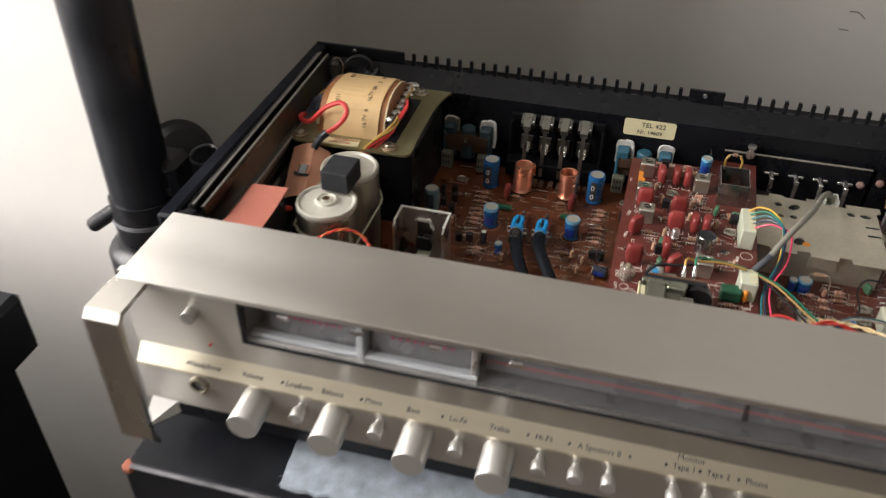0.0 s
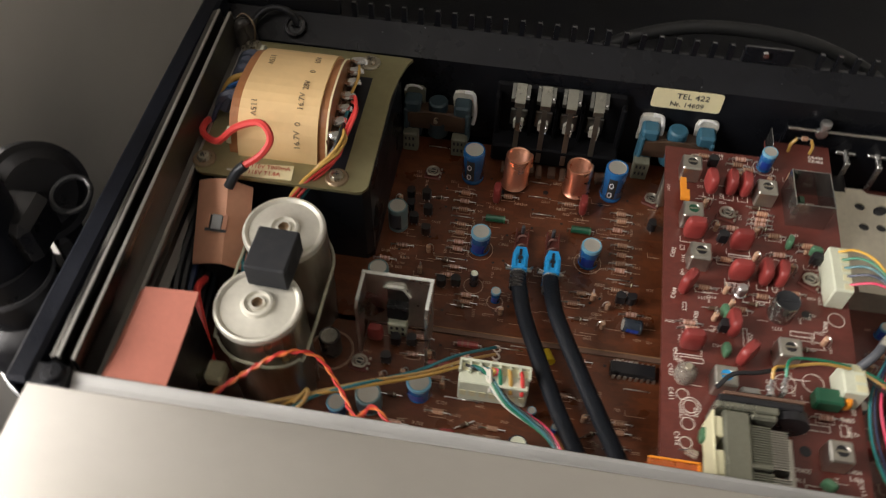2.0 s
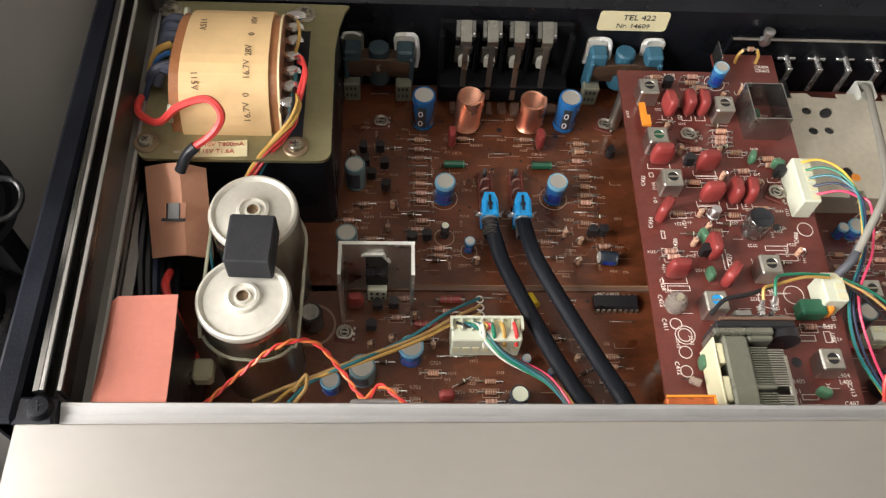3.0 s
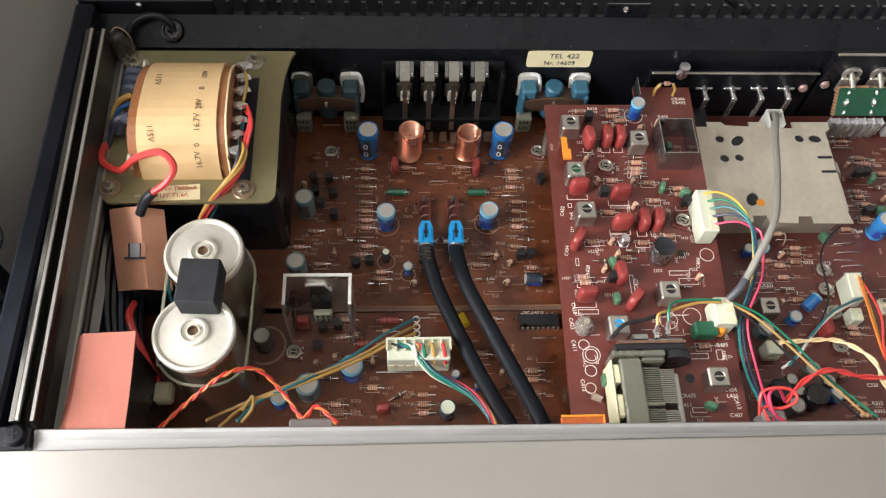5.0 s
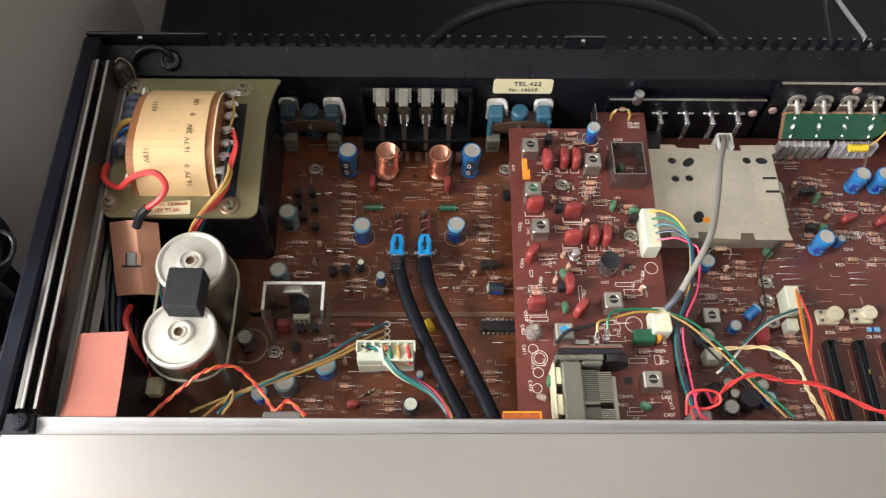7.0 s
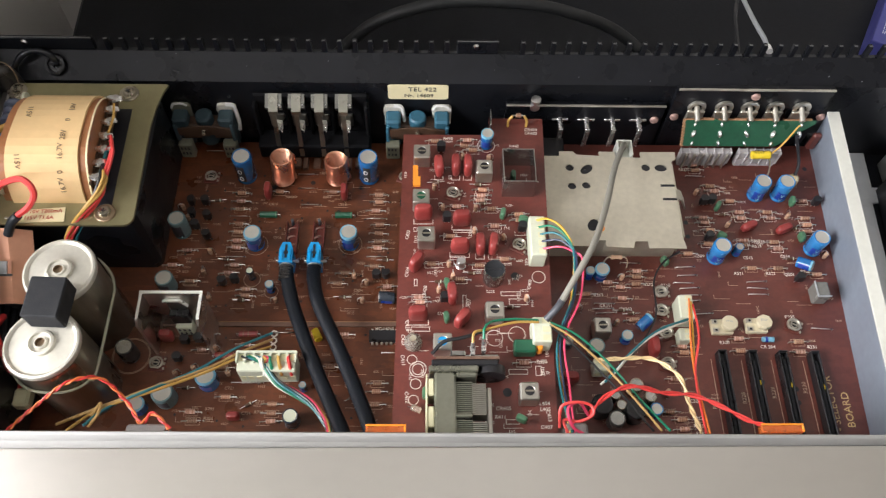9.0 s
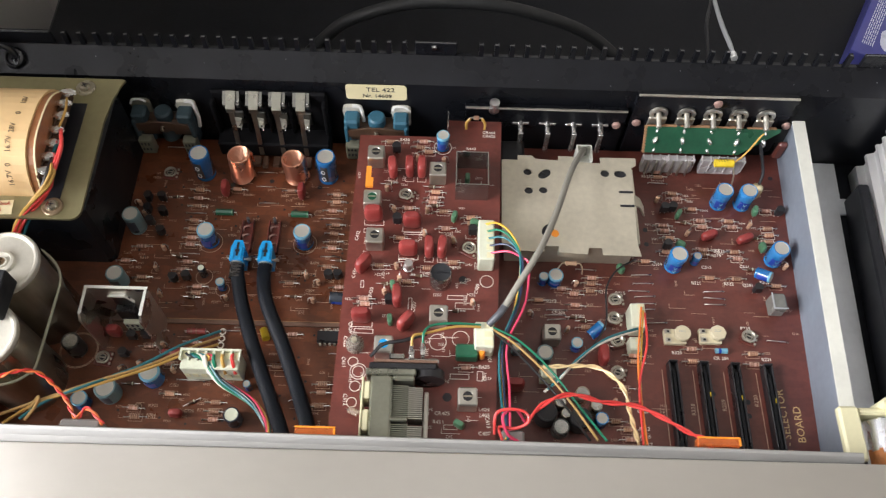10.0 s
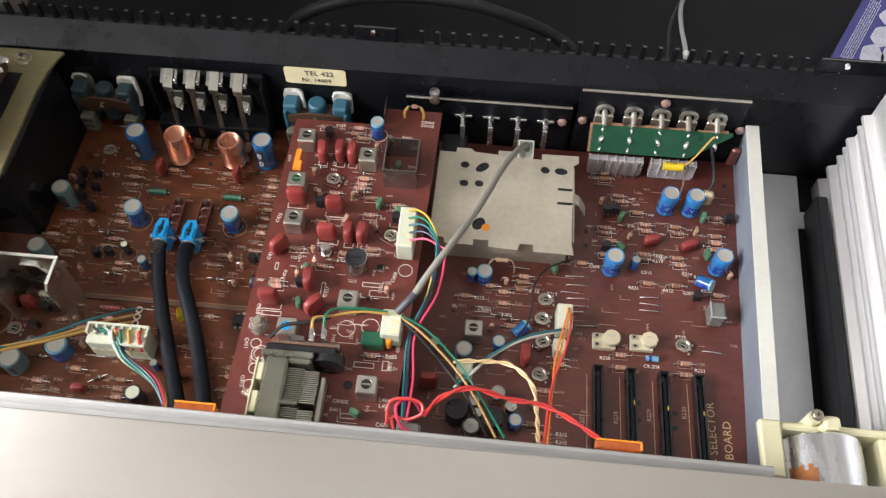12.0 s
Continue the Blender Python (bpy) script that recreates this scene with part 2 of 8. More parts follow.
DARKRIB = mat("shaded_rail_dull_tab", (0.175, 0.17, 0.16), 0.30, 1.0, var=0.1, scale=60, stretch=(1, 0.05, 1), rvar=0.08)
GAPBROWN = mat("brown_board_edge", (0.15, 0.085, 0.058), 0.5, var=0.2)
CONDPLATE = mat("grey_green_casting", (0.29, 0.295, 0.235), 0.34, 0.8, var=0.12, scale=70)
CABLEGREY = mat("grey_cable", (0.25, 0.24, 0.205), 0.55, var=0.08)
SLEEVEGREY = mat("slate_sleeve", (0.075, 0.08, 0.092), 0.5)
GREYPLASTIC = mat("grey_plastic", (0.34, 0.36, 0.37), 0.4, var=0.1)
WHITEPAINT = mat("white_enamel", (0.80, 0.80, 0.80), 0.4, var=0.04, scale=20)
METER = mat("meter_face", (0.135, 0.138, 0.145), 0.25, var=0.1, scale=40)
DIALDARK = mat("dial_dark", (0.03, 0.032, 0.036), 0.3)
# Pale colour that paints the highlight along black sheet edges.
EDGEGLINT = mat("painted_edge_glint", (0.17, 0.17, 0.17), 0.4, 0.6)
NOTCH = mat("thin_cut_edge", (0.05, 0.051, 0.054), 0.45, 0.4)
DIALTRAY = mat("dial_tray_grey", (0.12, 0.122, 0.125), 0.35, var=0.2, scale=60)
DIALRED = mat("dial_red", (0.24, 0.03, 0.055), 0.5)
DIALORANGE = mat("dial_orange_line", (0.30, 0.10, 0.09), 0.5)
BOXBLUE = mat("blue_carton", (0.07, 0.075, 0.30), 0.45, var=0.1, scale=30)
BOXART = mat("pale_carton_print", (0.66, 0.68, 0.80), 0.45, var=0.25, scale=60)
GLASS = mat("dial_glass", (1, 1, 1), 0.03, trans=1.0, var=0.0, rvar=0.01)
WIRE = {k: mat("wire_" + k, c, 0.42, var=0.08, scale=120, coat=0.15) for k, c in {
    "sheath": (0.006, 0.0075, 0.011), "rose": (0.80, 0.20, 0.06), "red": (0.70, 0.055, 0.05), "pink": (0.75, 0.06, 0.14), "orange": (0.85, 0.22, 0.04), "yellow": (0.72, 0.42, 0.06), "gold": (0.55, 0.33, 0.08),
    "green": (0.01, 0.20, 0.11), "teal": (0.02, 0.16, 0.19), "blue": (0.01, 0.09, 0.30), "black": (0.012, 0.012, 0.014), "white": (0.72, 0.68, 0.6),
    "tan": (0.45, 0.28, 0.10), "sand": (0.74, 0.56, 0.30), "navy": (0.02, 0.03, 0.07)}.items()}


# ---- building helpers ----
class Shape:
    """Collects faces of several materials for one mesh."""

    def __init__(self):
        self.v, self.f, self.m, self.s = [], [], [], []

    def add(self, verts, faces, m=0, smooth=False):
        o = len(self.v)
        self.v += [tuple(p) for p in verts]
        self.f += [tuple(i + o for i in face) for face in faces]
        self.m += [m] * len(faces)
        self.s += [smooth] * len(faces)
        return self

    def box(self, x0, x1, y0, y1, z0, z1, m=0, c=0.0, at=None):
        """A box; c chamfers its edges; at turns or moves it."""
        if not c:
            vs = [(x, y, z) for x in (x0, x1) for y in (y0, y1) for z in (z0, z1)]
            fs = [(0, 1, 3, 2), (4, 6, 7, 5), (0, 4, 5, 1), (2, 3, 7, 6), (0, 2, 6, 4), (1, 5, 7, 3)]
        else:
            lo, hi = (x0, y0, z0), (x1, y1, z1)
            c = min(c, 0.45 * min(x1 - x0, y1 - y0, z1 - z0))
            vs, idx = [], {}
            for i in (0, 1):
                for j in (0, 1):
                    for k in (0, 1):
                        for ax in range(3):
                            p = []
                            for a, s in enumerate((i, j, k)):
                                e = hi[a] if s else lo[a]
                                p.append(e if a == ax else e + (-c if s else c))
                            idx[i, j, k, ax] = len(vs)
                            vs.append(tuple(p))
            fs = []
            for ax in range(3):
                u, w = [a for a in range(3) if a != ax]
                for s in (0, 1):
                    loop = []
                    for a, b in ((0, 0), (1, 0), (1, 1), (0, 1)):
                        key = [0, 0, 0]
                        key[ax], key[u], key[w] = s, a, b
                        loop.append(idx[(*key, ax)])
                    fs.append(tuple(loop) if (s == 1) == (ax != 1) else tuple(reversed(loop)))
                for a in (0, 1):
                    for b in (0, 1):
                        k0, k1 = [0, 0, 0], [0, 0, 0]
                        k0[ax], k1[ax] = 0, 1
                        k0[u] = k1[u] = a
                        k0[w] = k1[w] = b
                        fs.append((idx[(*k0, u)], idx[(*k1, u)], idx[(*k1, w)], idx[(*k0, w)]))
            for i in (0, 1):
                for j in (0, 1):
                    for k in (0, 1):
                        fs.append((idx[i, j, k, 0], idx[i, j, k, 1], idx[i, j, k, 2]))
        if at is not None:
            vs = [at @ Vector(p) for p in vs]
        return self.add(vs, fs, m)

    def cyl(self, p0, p1, r0, r1=None, seg=14, m=0, cap0=True, cap1=True, mcap=None):
        p0, p1 = Vector(p0), Vector(p1)
        r1 = r0 if r1 is None else r1
        q = (p1 - p0).to_track_quat("Z", "Y")
        ring = [q @ Vector((math.cos(2 * math.pi * k / seg), math.sin(2 * math.pi * k / seg), 0)) for k in range(seg)]
        o = [p0 + r0 * d for d in ring] + [p1 + r1 * d for d in ring]
        self.add(o, [(k, (k + 1) % seg, seg + (k + 1) % seg, seg + k) for k in range(seg)], m, True)
        mc = m if mcap is None else mcap
        if cap0:
            self.add([p0 + r0 * d for d in ring], [tuple(reversed(range(seg)))], m)
        if cap1:
            self.add([p1 + r1 * d for d in ring], [tuple(range(seg))], mc)
        return self

    def lathe(self, x, y, profile, seg=24, m=0, at=None, smooth=True):
        """Turns (radius, height[, material]) rows about a vertical line at x, y."""
        for (a, b) in zip(profile, profile[1:]):
            vs = []
            for r, z in (a[:2], b[:2]):
                vs += [Vector((x + r * math.cos(2 * math.pi * k / seg), y + r * math.sin(2 * math.pi * k / seg), z)) for k in range(seg)]
            if at is not None:
                vs = [at @ p for p in vs]
            self.add(vs, [(k, (k + 1) % seg, seg + (k + 1) % seg, seg + k) for k in range(seg)], b[2] if len(b) > 2 else m, smooth)
        return self

    def tube(self, pts, r, seg=8, m=0, step=5):
        pts = smooth_line(pts, step)
        n = len(pts)
        rings, last = [], None
        for i, p in enumerate(pts):
            d = (pts[min(i + 1, n - 1)] - pts[max(i - 1, 0)]).normalized()
            side = last - d * last.dot(d) if last is not None else d.orthogonal()
            side.normalize()
            last = side
            up = d.cross(side)
            rings += [p + r * (math.cos(2 * math.pi * k / seg) * side + math.sin(2 * math.pi * k / seg) * up) for k in range(seg)]
        fs = [(i * seg + k, i * seg + (k + 1) % seg, (i + 1) * seg + (k + 1) % seg, (i + 1) * seg + k) for i in range(n - 1) for k in range(seg)]
        self.add(rings, fs, m, True)
        self.add(rings[:seg], [tuple(reversed(range(seg)))], m)
        return self.add(rings[-seg:], [tuple(range(seg))], m)

    def prism(self, poly, axis, a, b, m=0):
        """Extrudes a polygon of the two other axes along axis from a to b."""
        n = len(poly)
        def put(p, t):
            return {"x": (t, p[0], p[1]), "y": (p[0], t, p[1]), "z": (p[0], p[1], t)}[axis]
        vs = [put(p, a) for p in poly] + [put(p, b) for p in poly]
        fs = [(k, (k + 1) % n, n + (k + 1) % n, n + k) for k in range(n)]
        return self.add(vs, fs + [tuple(reversed(range(n))), tuple(range(n, 2 * n))], m)

    def sheet(self, grid, t, m=0):
        """A bent sheet of thickness t from rows of points."""
        rows, cols = len(grid), len(grid[0])
        flat = [Vector(p) for row in grid for p in row]
        low = [p - Vector((0, 0, t)) for p in flat]
        k = rows * cols
        fs = []
        for i in range(rows - 1):
            for j in range(cols - 1):
                a = i * cols + j
                fs += [(a, a + 1, a + cols + 1, a + cols), (k + a + cols, k + a + cols + 1, k + a + 1, k + a)]
        edge = [(0, j) for j in range(cols)] + [(i, cols - 1) for i in range(1, rows)] + [(rows - 1, j) for j in range(cols - 2, -1, -1)] + [(i, 0) for i in range(rows - 2, 0, -1)]
        e = [i * cols + j for i, j in edge]
        fs += [(e[q], k + e[q], k + e[(q + 1) % len(e)], e[(q + 1) % len(e)]) for q in range(len(e))]
        return self.add(flat + low, fs, m, True)

    def mesh(self, name, mats):
        me = bpy.data.meshes.new(name)
        me.from_pydata(self.v, [], self.f)
        for one in mats if isinstance(mats, (list, tuple)) else [mats]:
            me.materials.append(one)
        me.polygons.foreach_set("material_index", self.m)
        me.polygons.foreach_set("use_smooth", self.s)
        bm = bmesh.new()
        bm.from_mesh(me)
        bmesh.ops.remove_doubles(bm, verts=bm.verts, dist=1e-6)
        bmesh.ops.recalc_face_normals(bm, faces=bm.faces)
        for e in bm.edges:
            if len(e.link_faces) == 2 and e.calc_face_angle(0) > 0.7:
                e.smooth = False
        bm.to_mesh(me)
        bm.free()
        return me


def smooth_line(pts, step=5):
    """Points along a smooth curve through pts."""
    p = [Vector(q) for q in pts]
    p = [2 * p[0] - p[1], *p, 2 * p[-1] - p[-2]]
    out = []
    for a, b, c, d in zip(p, p[1:], p[2:], p[3:]):
        for k in range(step):
            t = k / step
            out.append(0.5 * (2 * b + (c - a) * t + (2 * a - 5 * b + 4 * c - d) * t * t + (3 * b - a - 3 * c + d) * t ** 3))
    return out + [p[-2]]


def thing(name, at, label, category, group="", kind=""):
    ob = new(name)
    ob.empty_display_size = 0.02
    ob.matrix_world = Matrix.Translation(at)
    ob.matrix_basis = Matrix.Translation(at)
    return tagged(ob, label, category, group, kind)


def hang(ob, parent):
    ob.parent = parent
    base = parent.matrix_basis if parent.parent is None else parent.matrix_basis
    if parent.type == "EMPTY":
        ob.matrix_parent_inverse = base.inverted()
    return ob


def part(name, shape, mats, parent=None, label=""):
    ob = new(name, shape.mesh(name, mats))
    if parent is not None:
        hang(ob, parent)
    return tagged(ob, label)


def solid(name, shape, mats, label, category, kind="", group=""):
    return tagged(new(name, shape.mesh(name, mats)), label, category, group, kind)


def again(name, me, parent, m, label=""):
    """One more object on a mesh that is already built."""
    ob = new(name, me)
    ob.matrix_basis = m
    hang(ob, parent)
    return tagged(ob, label)


def words(text, size, m, material, parent, name="lettering", depth=0.00008, align="CENTER"):
    """Lettering in the built-in font, turned into a mesh."""
    cu = bpy.data.curves.new(name, "FONT")
    cu.body, cu.size, cu.extrude, cu.resolution_u = text, size, depth, 2
    cu.align_x, cu.align_y = align, "CENTER"
    tmp = bpy.data.objects.new(name, cu)
    me = bpy.data.meshes.new_from_object(tmp)
    bpy.data.objects.remove(tmp)
    me.materials.clear()
    me.materials.append(material)
    ob = new(name, me)
    ob.matrix_basis = m
    if parent is not None:
        hang(ob, parent)
    return ob


rnd = random.Random(7)

# ---- the room ----
WALL_Y = 0.5738
# Unseen floor, kept dark so that little light bounces up.
sh = Shape().box(-0.85, 2.4, -2.5, 0.95, -0.80, -0.75)
solid("floor", sh, FLOOR, "worn brown floorboards far below the cabinet", "floor", "structure")
sh = Shape().box(-0.85, 2.4, -2.5, 0.95, 1.65, 1.70)
solid("ceiling", sh, CEIL, "plain white painted ceiling", "ceiling", "structure")
sh = Shape().prism([(-0.09, WALL_Y), (2.3, WALL_Y), (2.3, 0.95), (-0.09, 0.95)], "z", -0.75, 1.65)
solid("wall_back", sh, WALL, "off-white painted wall behind the cabinet", "wall", "structure")
sh = Shape().prism([(-0.85, 0.245), (-0.0892, 0.245), (-0.0892, 0.95), (-0.85, 0.95)], "z", -0.75, 1.65)
solid("wall_pier", sh, WALL, "off-white painted wall corner lit by the window", "wall", "structure")
# Out-of-view walls, darkened to hold down the fill light.
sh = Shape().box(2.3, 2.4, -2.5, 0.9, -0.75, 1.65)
solid("wall_right", sh, FARWALL, "unseen wall, greyed to cut bounced light", "wall", "structure")
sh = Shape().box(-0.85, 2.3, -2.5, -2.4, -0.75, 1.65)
solid("wall_front", sh, FARWALL, "unseen wall, greyed to cut bounced light", "wall", "structure")
sh = Shape().box(-0.85, -0.75, -2.4, -0.74, -0.75, 1.65).box(-0.85, -0.75, 0.20, 0.245, -0.75, 1.65)
sh.box(-0.85, -0.75, -0.74, 0.20, -0.75, 0.03).box(-0.85, -0.75, -0.74, 0.20, 1.23, 1.65)
solid("wall_left", sh, WALL, "off-white painted wall with a window opening", "wall", "structure")
window = solid("window_1", Shape().box(-0.845, -0.81, -0.74, -0.71, 0.03, 1.23).box(-0.845, -0.81, 0.17, 0.20, 0.03, 1.23).box(-0.845, -0.81, -0.71, 0.17, 0.03, 0.06)
               .box(-0.845, -0.81, -0.71, 0.17, 1.20, 1.23), WHITEPAINT, "white painted window frame", "window", "structure")
sh = Shape().tube([(0.385, WALL_Y - 0.0005, 0.0515), (0.3925, WALL_Y - 0.0005, 0.0512), (0.399, WALL_Y - 0.0005, 0.0462)], 0.0006, 5)
sh.tube([(0.381, WALL_Y - 0.0005, 0.0352), (0.389, WALL_Y - 0.0005, 0.0346)], 0.0005, 5)
solid("wall_scuff_mark", sh, MARK, "short dark scuff marks on the wall", "scuff", "structure")

# ---- the cabinet below the receiver ----
TOP = -0.045
cabinet = thing("cabinet", (0.3, 0.3, -0.75), "low black vinyl-covered cabinet with scuffed edges", "cabinet")
poly = [(-0.016, 0.047), (0.9, 0.047), (0.9, 0.573), (-0.0235, 0.573)]
sh = Shape().prism(poly, "z", TOP - 0.5, TOP - 0.003)
n = len(poly)
cx, cy = sum(p[0] for p in poly) / n, sum(p[1] for p in poly) / n
inner = [(p[0] + (0.003 if p[0] < cx else -0.003), p[1] + (0.003 if p[1] < cy else -0.003)) for p in poly]
sh.add([(*p, TOP - 0.003) for p in poly] + [(*p, TOP) for p in inner], [(k, (k + 1) % n, n + (k + 1) % n, n + k) for k in range(n)])
sh.add([(*p, TOP) for p in inner], [tuple(range(n))])
body = part("body", sh, LEATHER, cabinet)
sh = Shape().tube([(-0.012, 0.0478, TOP - 0.0012), (0.1, 0.0478, TOP - 0.0012), (0.3, 0.0478, TOP - 0.0012)], 0.0014, 6)
part("worn_edge", sh, SCUFF, cabinet, "pale scuffed front edge")
sh = Shape().box(-0.0175, -0.010, 0.0455, 0.053, TOP - 0.007, TOP - 0.0005, c=0.002)
part("corner", sh, RUST, cabinet, "worn corner showing reddish fibre")
sh = Shape().box(-0.01, 0.88, 0.06, 0.5, -0.75, TOP - 0.5)
part("plinth", sh, BLACK, cabinet)

grid = []
for i in range(10):
    row = []
    for j in range(44):
        x, y = 0.071 + 0.0053 * j, 0.055 + 0.0042 * i
        row.append((x + 0.0018 * noise.noise((x * 90, y * 90, 1)), y + 0.0022 * noise.noise((x * 120, y * 60, 4)), TOP + 0.0035 + 0.0016 * noise.noise((x * 160, y * 160, 2))))
    grid.append(row)
sh = Shape().sheet(grid, 0.003)
fr = random.Random(3)
for k in range(500):
    x = 0.071 + fr.random() * 0.228
    a = Vector((x, 0.0555 + fr.random() * 0.012, TOP + 0.002 + fr.random() * 0.002))
    sh.cyl(a, a + Vector(((fr.random() - 0.5) * 0.004, -fr.random() * 0.003, 0.001 + fr.random() * 0.002)), 0.00016, 0.00005, 3, cap0=False, cap1=False)
solid("felt_cloth", sh, FELT, "fluffy grey felt cloth under the receiver", "cloth")

# ---- stand beside the receiver ----
stand = thing("pole_stand", (-0.07, 0.18, -0.75), "black metal pole stand with clamp, beside the receiver", "stand")
def on_pole(z):
    return Vector((-0.0795 - 0.005 * z, 0.20, z))


sh = Shape().cyl(on_pole(-0.03), on_pole(0.75), 0.0200, seg=36)
part("pole", sh, BLACK, stand)
sh = Shape().cyl(on_pole(-0.034), on_pole(0.010), 0.0205, 0.0222, 36).cyl(on_pole(0.010), on_pole(0.020), 0.0222, 0.0216, 36)
part("collar", sh, PLASTIC, stand)
part("band", Shape().cyl(on_pole(0.004), on_pole(0.007), 0.0226, 0.0226, 36), SCUFF, stand, "dull metal band")
sh = Shape().cyl((-0.086, 0.187, 0.018), (-0.114, 0.188, -0.004), 0.0052, 0.0052, 16)
part("peg", sh, PLASTIC, stand)
axis = Vector((0.62, -0.35, 0.45)).normalized()
hub = Vector((-0.0665, 0.228, 0.033))
sh = Shape().cyl(hub - 0.006 * axis, hub + 0.006 * axis, 0.0235, 0.0235, 36).cyl(hub + 0.006 * axis, hub + 0.010 * axis, 0.0205, 0.0160, 36).cyl(hub - 0.030 * axis, hub - 0.006 * axis, 0.009, 0.009, 20)
part("clamp_knob", sh, PLASTIC, stand, "black ribbed plastic clamp knob")
sh = Shape().box(-0.072, -0.052, 0.196, 0.222, 0.020, 0.046, c=0.004)
part("bracket", sh, PLASTIC, stand)
ring = [(-0.0450 + 0.0088 * math.cos(a), 0.2245 + 0.0088 * math.sin(a), 0.0396 + 0.002 * math.sin(a)) for a in [2 * math.pi * k / 14 for k in range(15)]]
part("ring", Shape().tube(ring, 0.0013, 8), DIALDARK, stand, "small glossy black ring")
part("flange", Shape().lathe(-0.0795, 0.2005, [(0, -0.014), (0.020, -0.014), (0.028, -0.018), (0.0305, -0.022), (0.0305, -0.046), (0, -0.046)], 48), PLASTIC, stand, "round black plastic flange")
part("lug", Shape().box(-0.0665, -0.0565, 0.2180, 0.2380, -0.022, 0.010, c=0.004), PLASTIC, stand)
base = part("foot", Shape().lathe(-0.0650, 0.199, [(0, -0.046), (0.034, -0.046), (0.0375, -0.049), (0.0375, -0.070), (0, -0.070)], 56), WHITEPAINT, stand, "white enamelled round plate with faded lettering")
part("rim", Shape().lathe(-0.0650, 0.199, [(0.0374, -0.0535), (0.0382, -0.0540), (0.0382, -0.060), (0.0374, -0.0605)], 56), BLACK, base)
part("column", Shape().cyl((-0.079, 0.20, -0.75), (-0.079, 0.20, -0.070), 0.022, seg=24), BLACK, stand)
sh = Shape()
turn_e = Matrix.Translation((-0.0600, 0.1745, -0.0459)) @ Matrix.Rotation(radians(-35), 4, "Z")
for a, b, c, d in ((0, 0.0012, 0, 0.0055), (0.0012, 0.0042, 0, 0.0010), (0.0012, 0.0036, 0.0023, 0.0032), (0.0012, 0.0042, 0.0046, 0.0055), (0.0065, 0.0077, 0, 0.0055), (0.0095, 0.0107, 0.001, 0.0055)):
    sh.box(a, b, c, d, 0, 0.0003, at=turn_e)
part("faded_lettering", sh, BLACKINK, base)

chair = thing("black_side_unit", (-0.2, 0.1, -0.75), "black box-shaped side unit beside the wall", "side unit")
part("top", Shape().box(-0.50, -0.142, -0.05, 0.14, -0.078, -0.029, c=0.004), LEATHER, chair)
part("body", Shape().box(-0.49, -0.160, -0.04, 0.13, -0.75, -0.078, c=0.003), LEATHER, chair)

# ---- blue carton and cables behind ----
carton = thing("blue_carton", (0.62, 0.49, TOP), "small blue printed cardboard carton lying on the cabinet", "carton")
tilt = Matrix.Translation((0.5655, 0.4605, TOP)) @ Matrix.Rotation(radians(-28), 4, "Z") @ Matrix.Translation((0, -0.034, 0))
part("box", Shape().box(0, 0.12, 0, 0.085, 0.0005, 0.0277, c=0.0006, at=tilt), BOXBLUE, carton)
sh = Shape()
for k in range(6):
    y = 0.010
    while y < 0.075:
        w = rnd.uniform(0.002, 0.006)
        sh.box(0.0050 + 0.0014 * k, 0.0056 + 0.0014 * k, y, y + w, 0.0277, 0.0279, at=tilt)
        y += w + 0.0012
part("printed_text", sh, BOXART, carton, "small pale unreadable lines of print")
sh = Shape()
for x, y, a, b in ((0.022, 0.022, 0.0075, 0.0110), (0.0235, 0.044, 0.0085, 0.0100), (0.022, 0.066, 0.0075, 0.0090), (0.033, 0.030, 0.0060, 0.0120), (0.034, 0.058, 0.0065, 0.0130)):
    ring = [(x + a * (1 + 0.14 * math.sin(3 * q + 40 * y)) * math.cos(q), y + b * (1 + 0.12 * math.cos(4 * q)) * math.sin(q)) for q in [2 * math.pi * k / 22 for k in range(22)]]
    blot = Shape().prism(ring, "z", 0.0277, 0.0279 + 0.0001 * (y > 0.05))
    sh.add([tilt @ Vector(p) for p in blot.v], blot.f)
part("printed_picture", sh, BOXART, carton, "pale mottled picture printed on the lid")
sh = Shape()
for x, y, a, b in ((0.060, 0.020, 0.026, 0.012), (0.062, 0.045, 0.022, 0.010), (0.060, 0.066, 0.024, 0.010)):
    sh.box(x - a / 2, x + a / 2, y - b / 2, y + b / 2, 0.0277, 0.0279, at=tilt)
part("printed_patch", sh, YELLOW, carton, "small yellow printed patches")

sh = Shape().tube([(0.1692, 0.4244, -0.037), (0.1856, 0.4285, -0.02), (0.2064, 0.4278, 0.0), (0.2479, 0.4316, 0.012), (0.3002, 0.4318, 0.012), (0.3396, 0.4335, 0.0),
                   (0.3707, 0.4379, -0.02), (0.3959, 0.4293, -0.037)], 0.0042, 12, step=8)
solid("mains_cable", sh, RUBBER, "thick black rubber mains cable arching behind the receiver", "cable")
sh = Shape().tube([(0.4327, 0.3524, 0.0560), (0.4332, 0.3640, 0.0535), (0.4348, 0.3840, 0.0455), (0.4388, 0.4120, 0.0330), (0.4450, 0.4380, 0.0190), (0.4560, 0.4720, 0.0030), (0.4680, 0.5150, -0.0220), (0.4760, 0.5600, TOP + 0.0016)], 0.0014, 8)
wire_end = solid("speaker_wire", sh, GREYPLASTIC, "thin grey twin wire rising behind the receiver", "wire")
hang(tagged(new("tinned_end", Shape().cyl((0.4326, 0.3505, 0.0568), (0.4330, 0.3560, 0.0552), 0.0019, seg=10).mesh("tinned_end", WHITEPAINT)), "white stripped wire end"), wire_end)
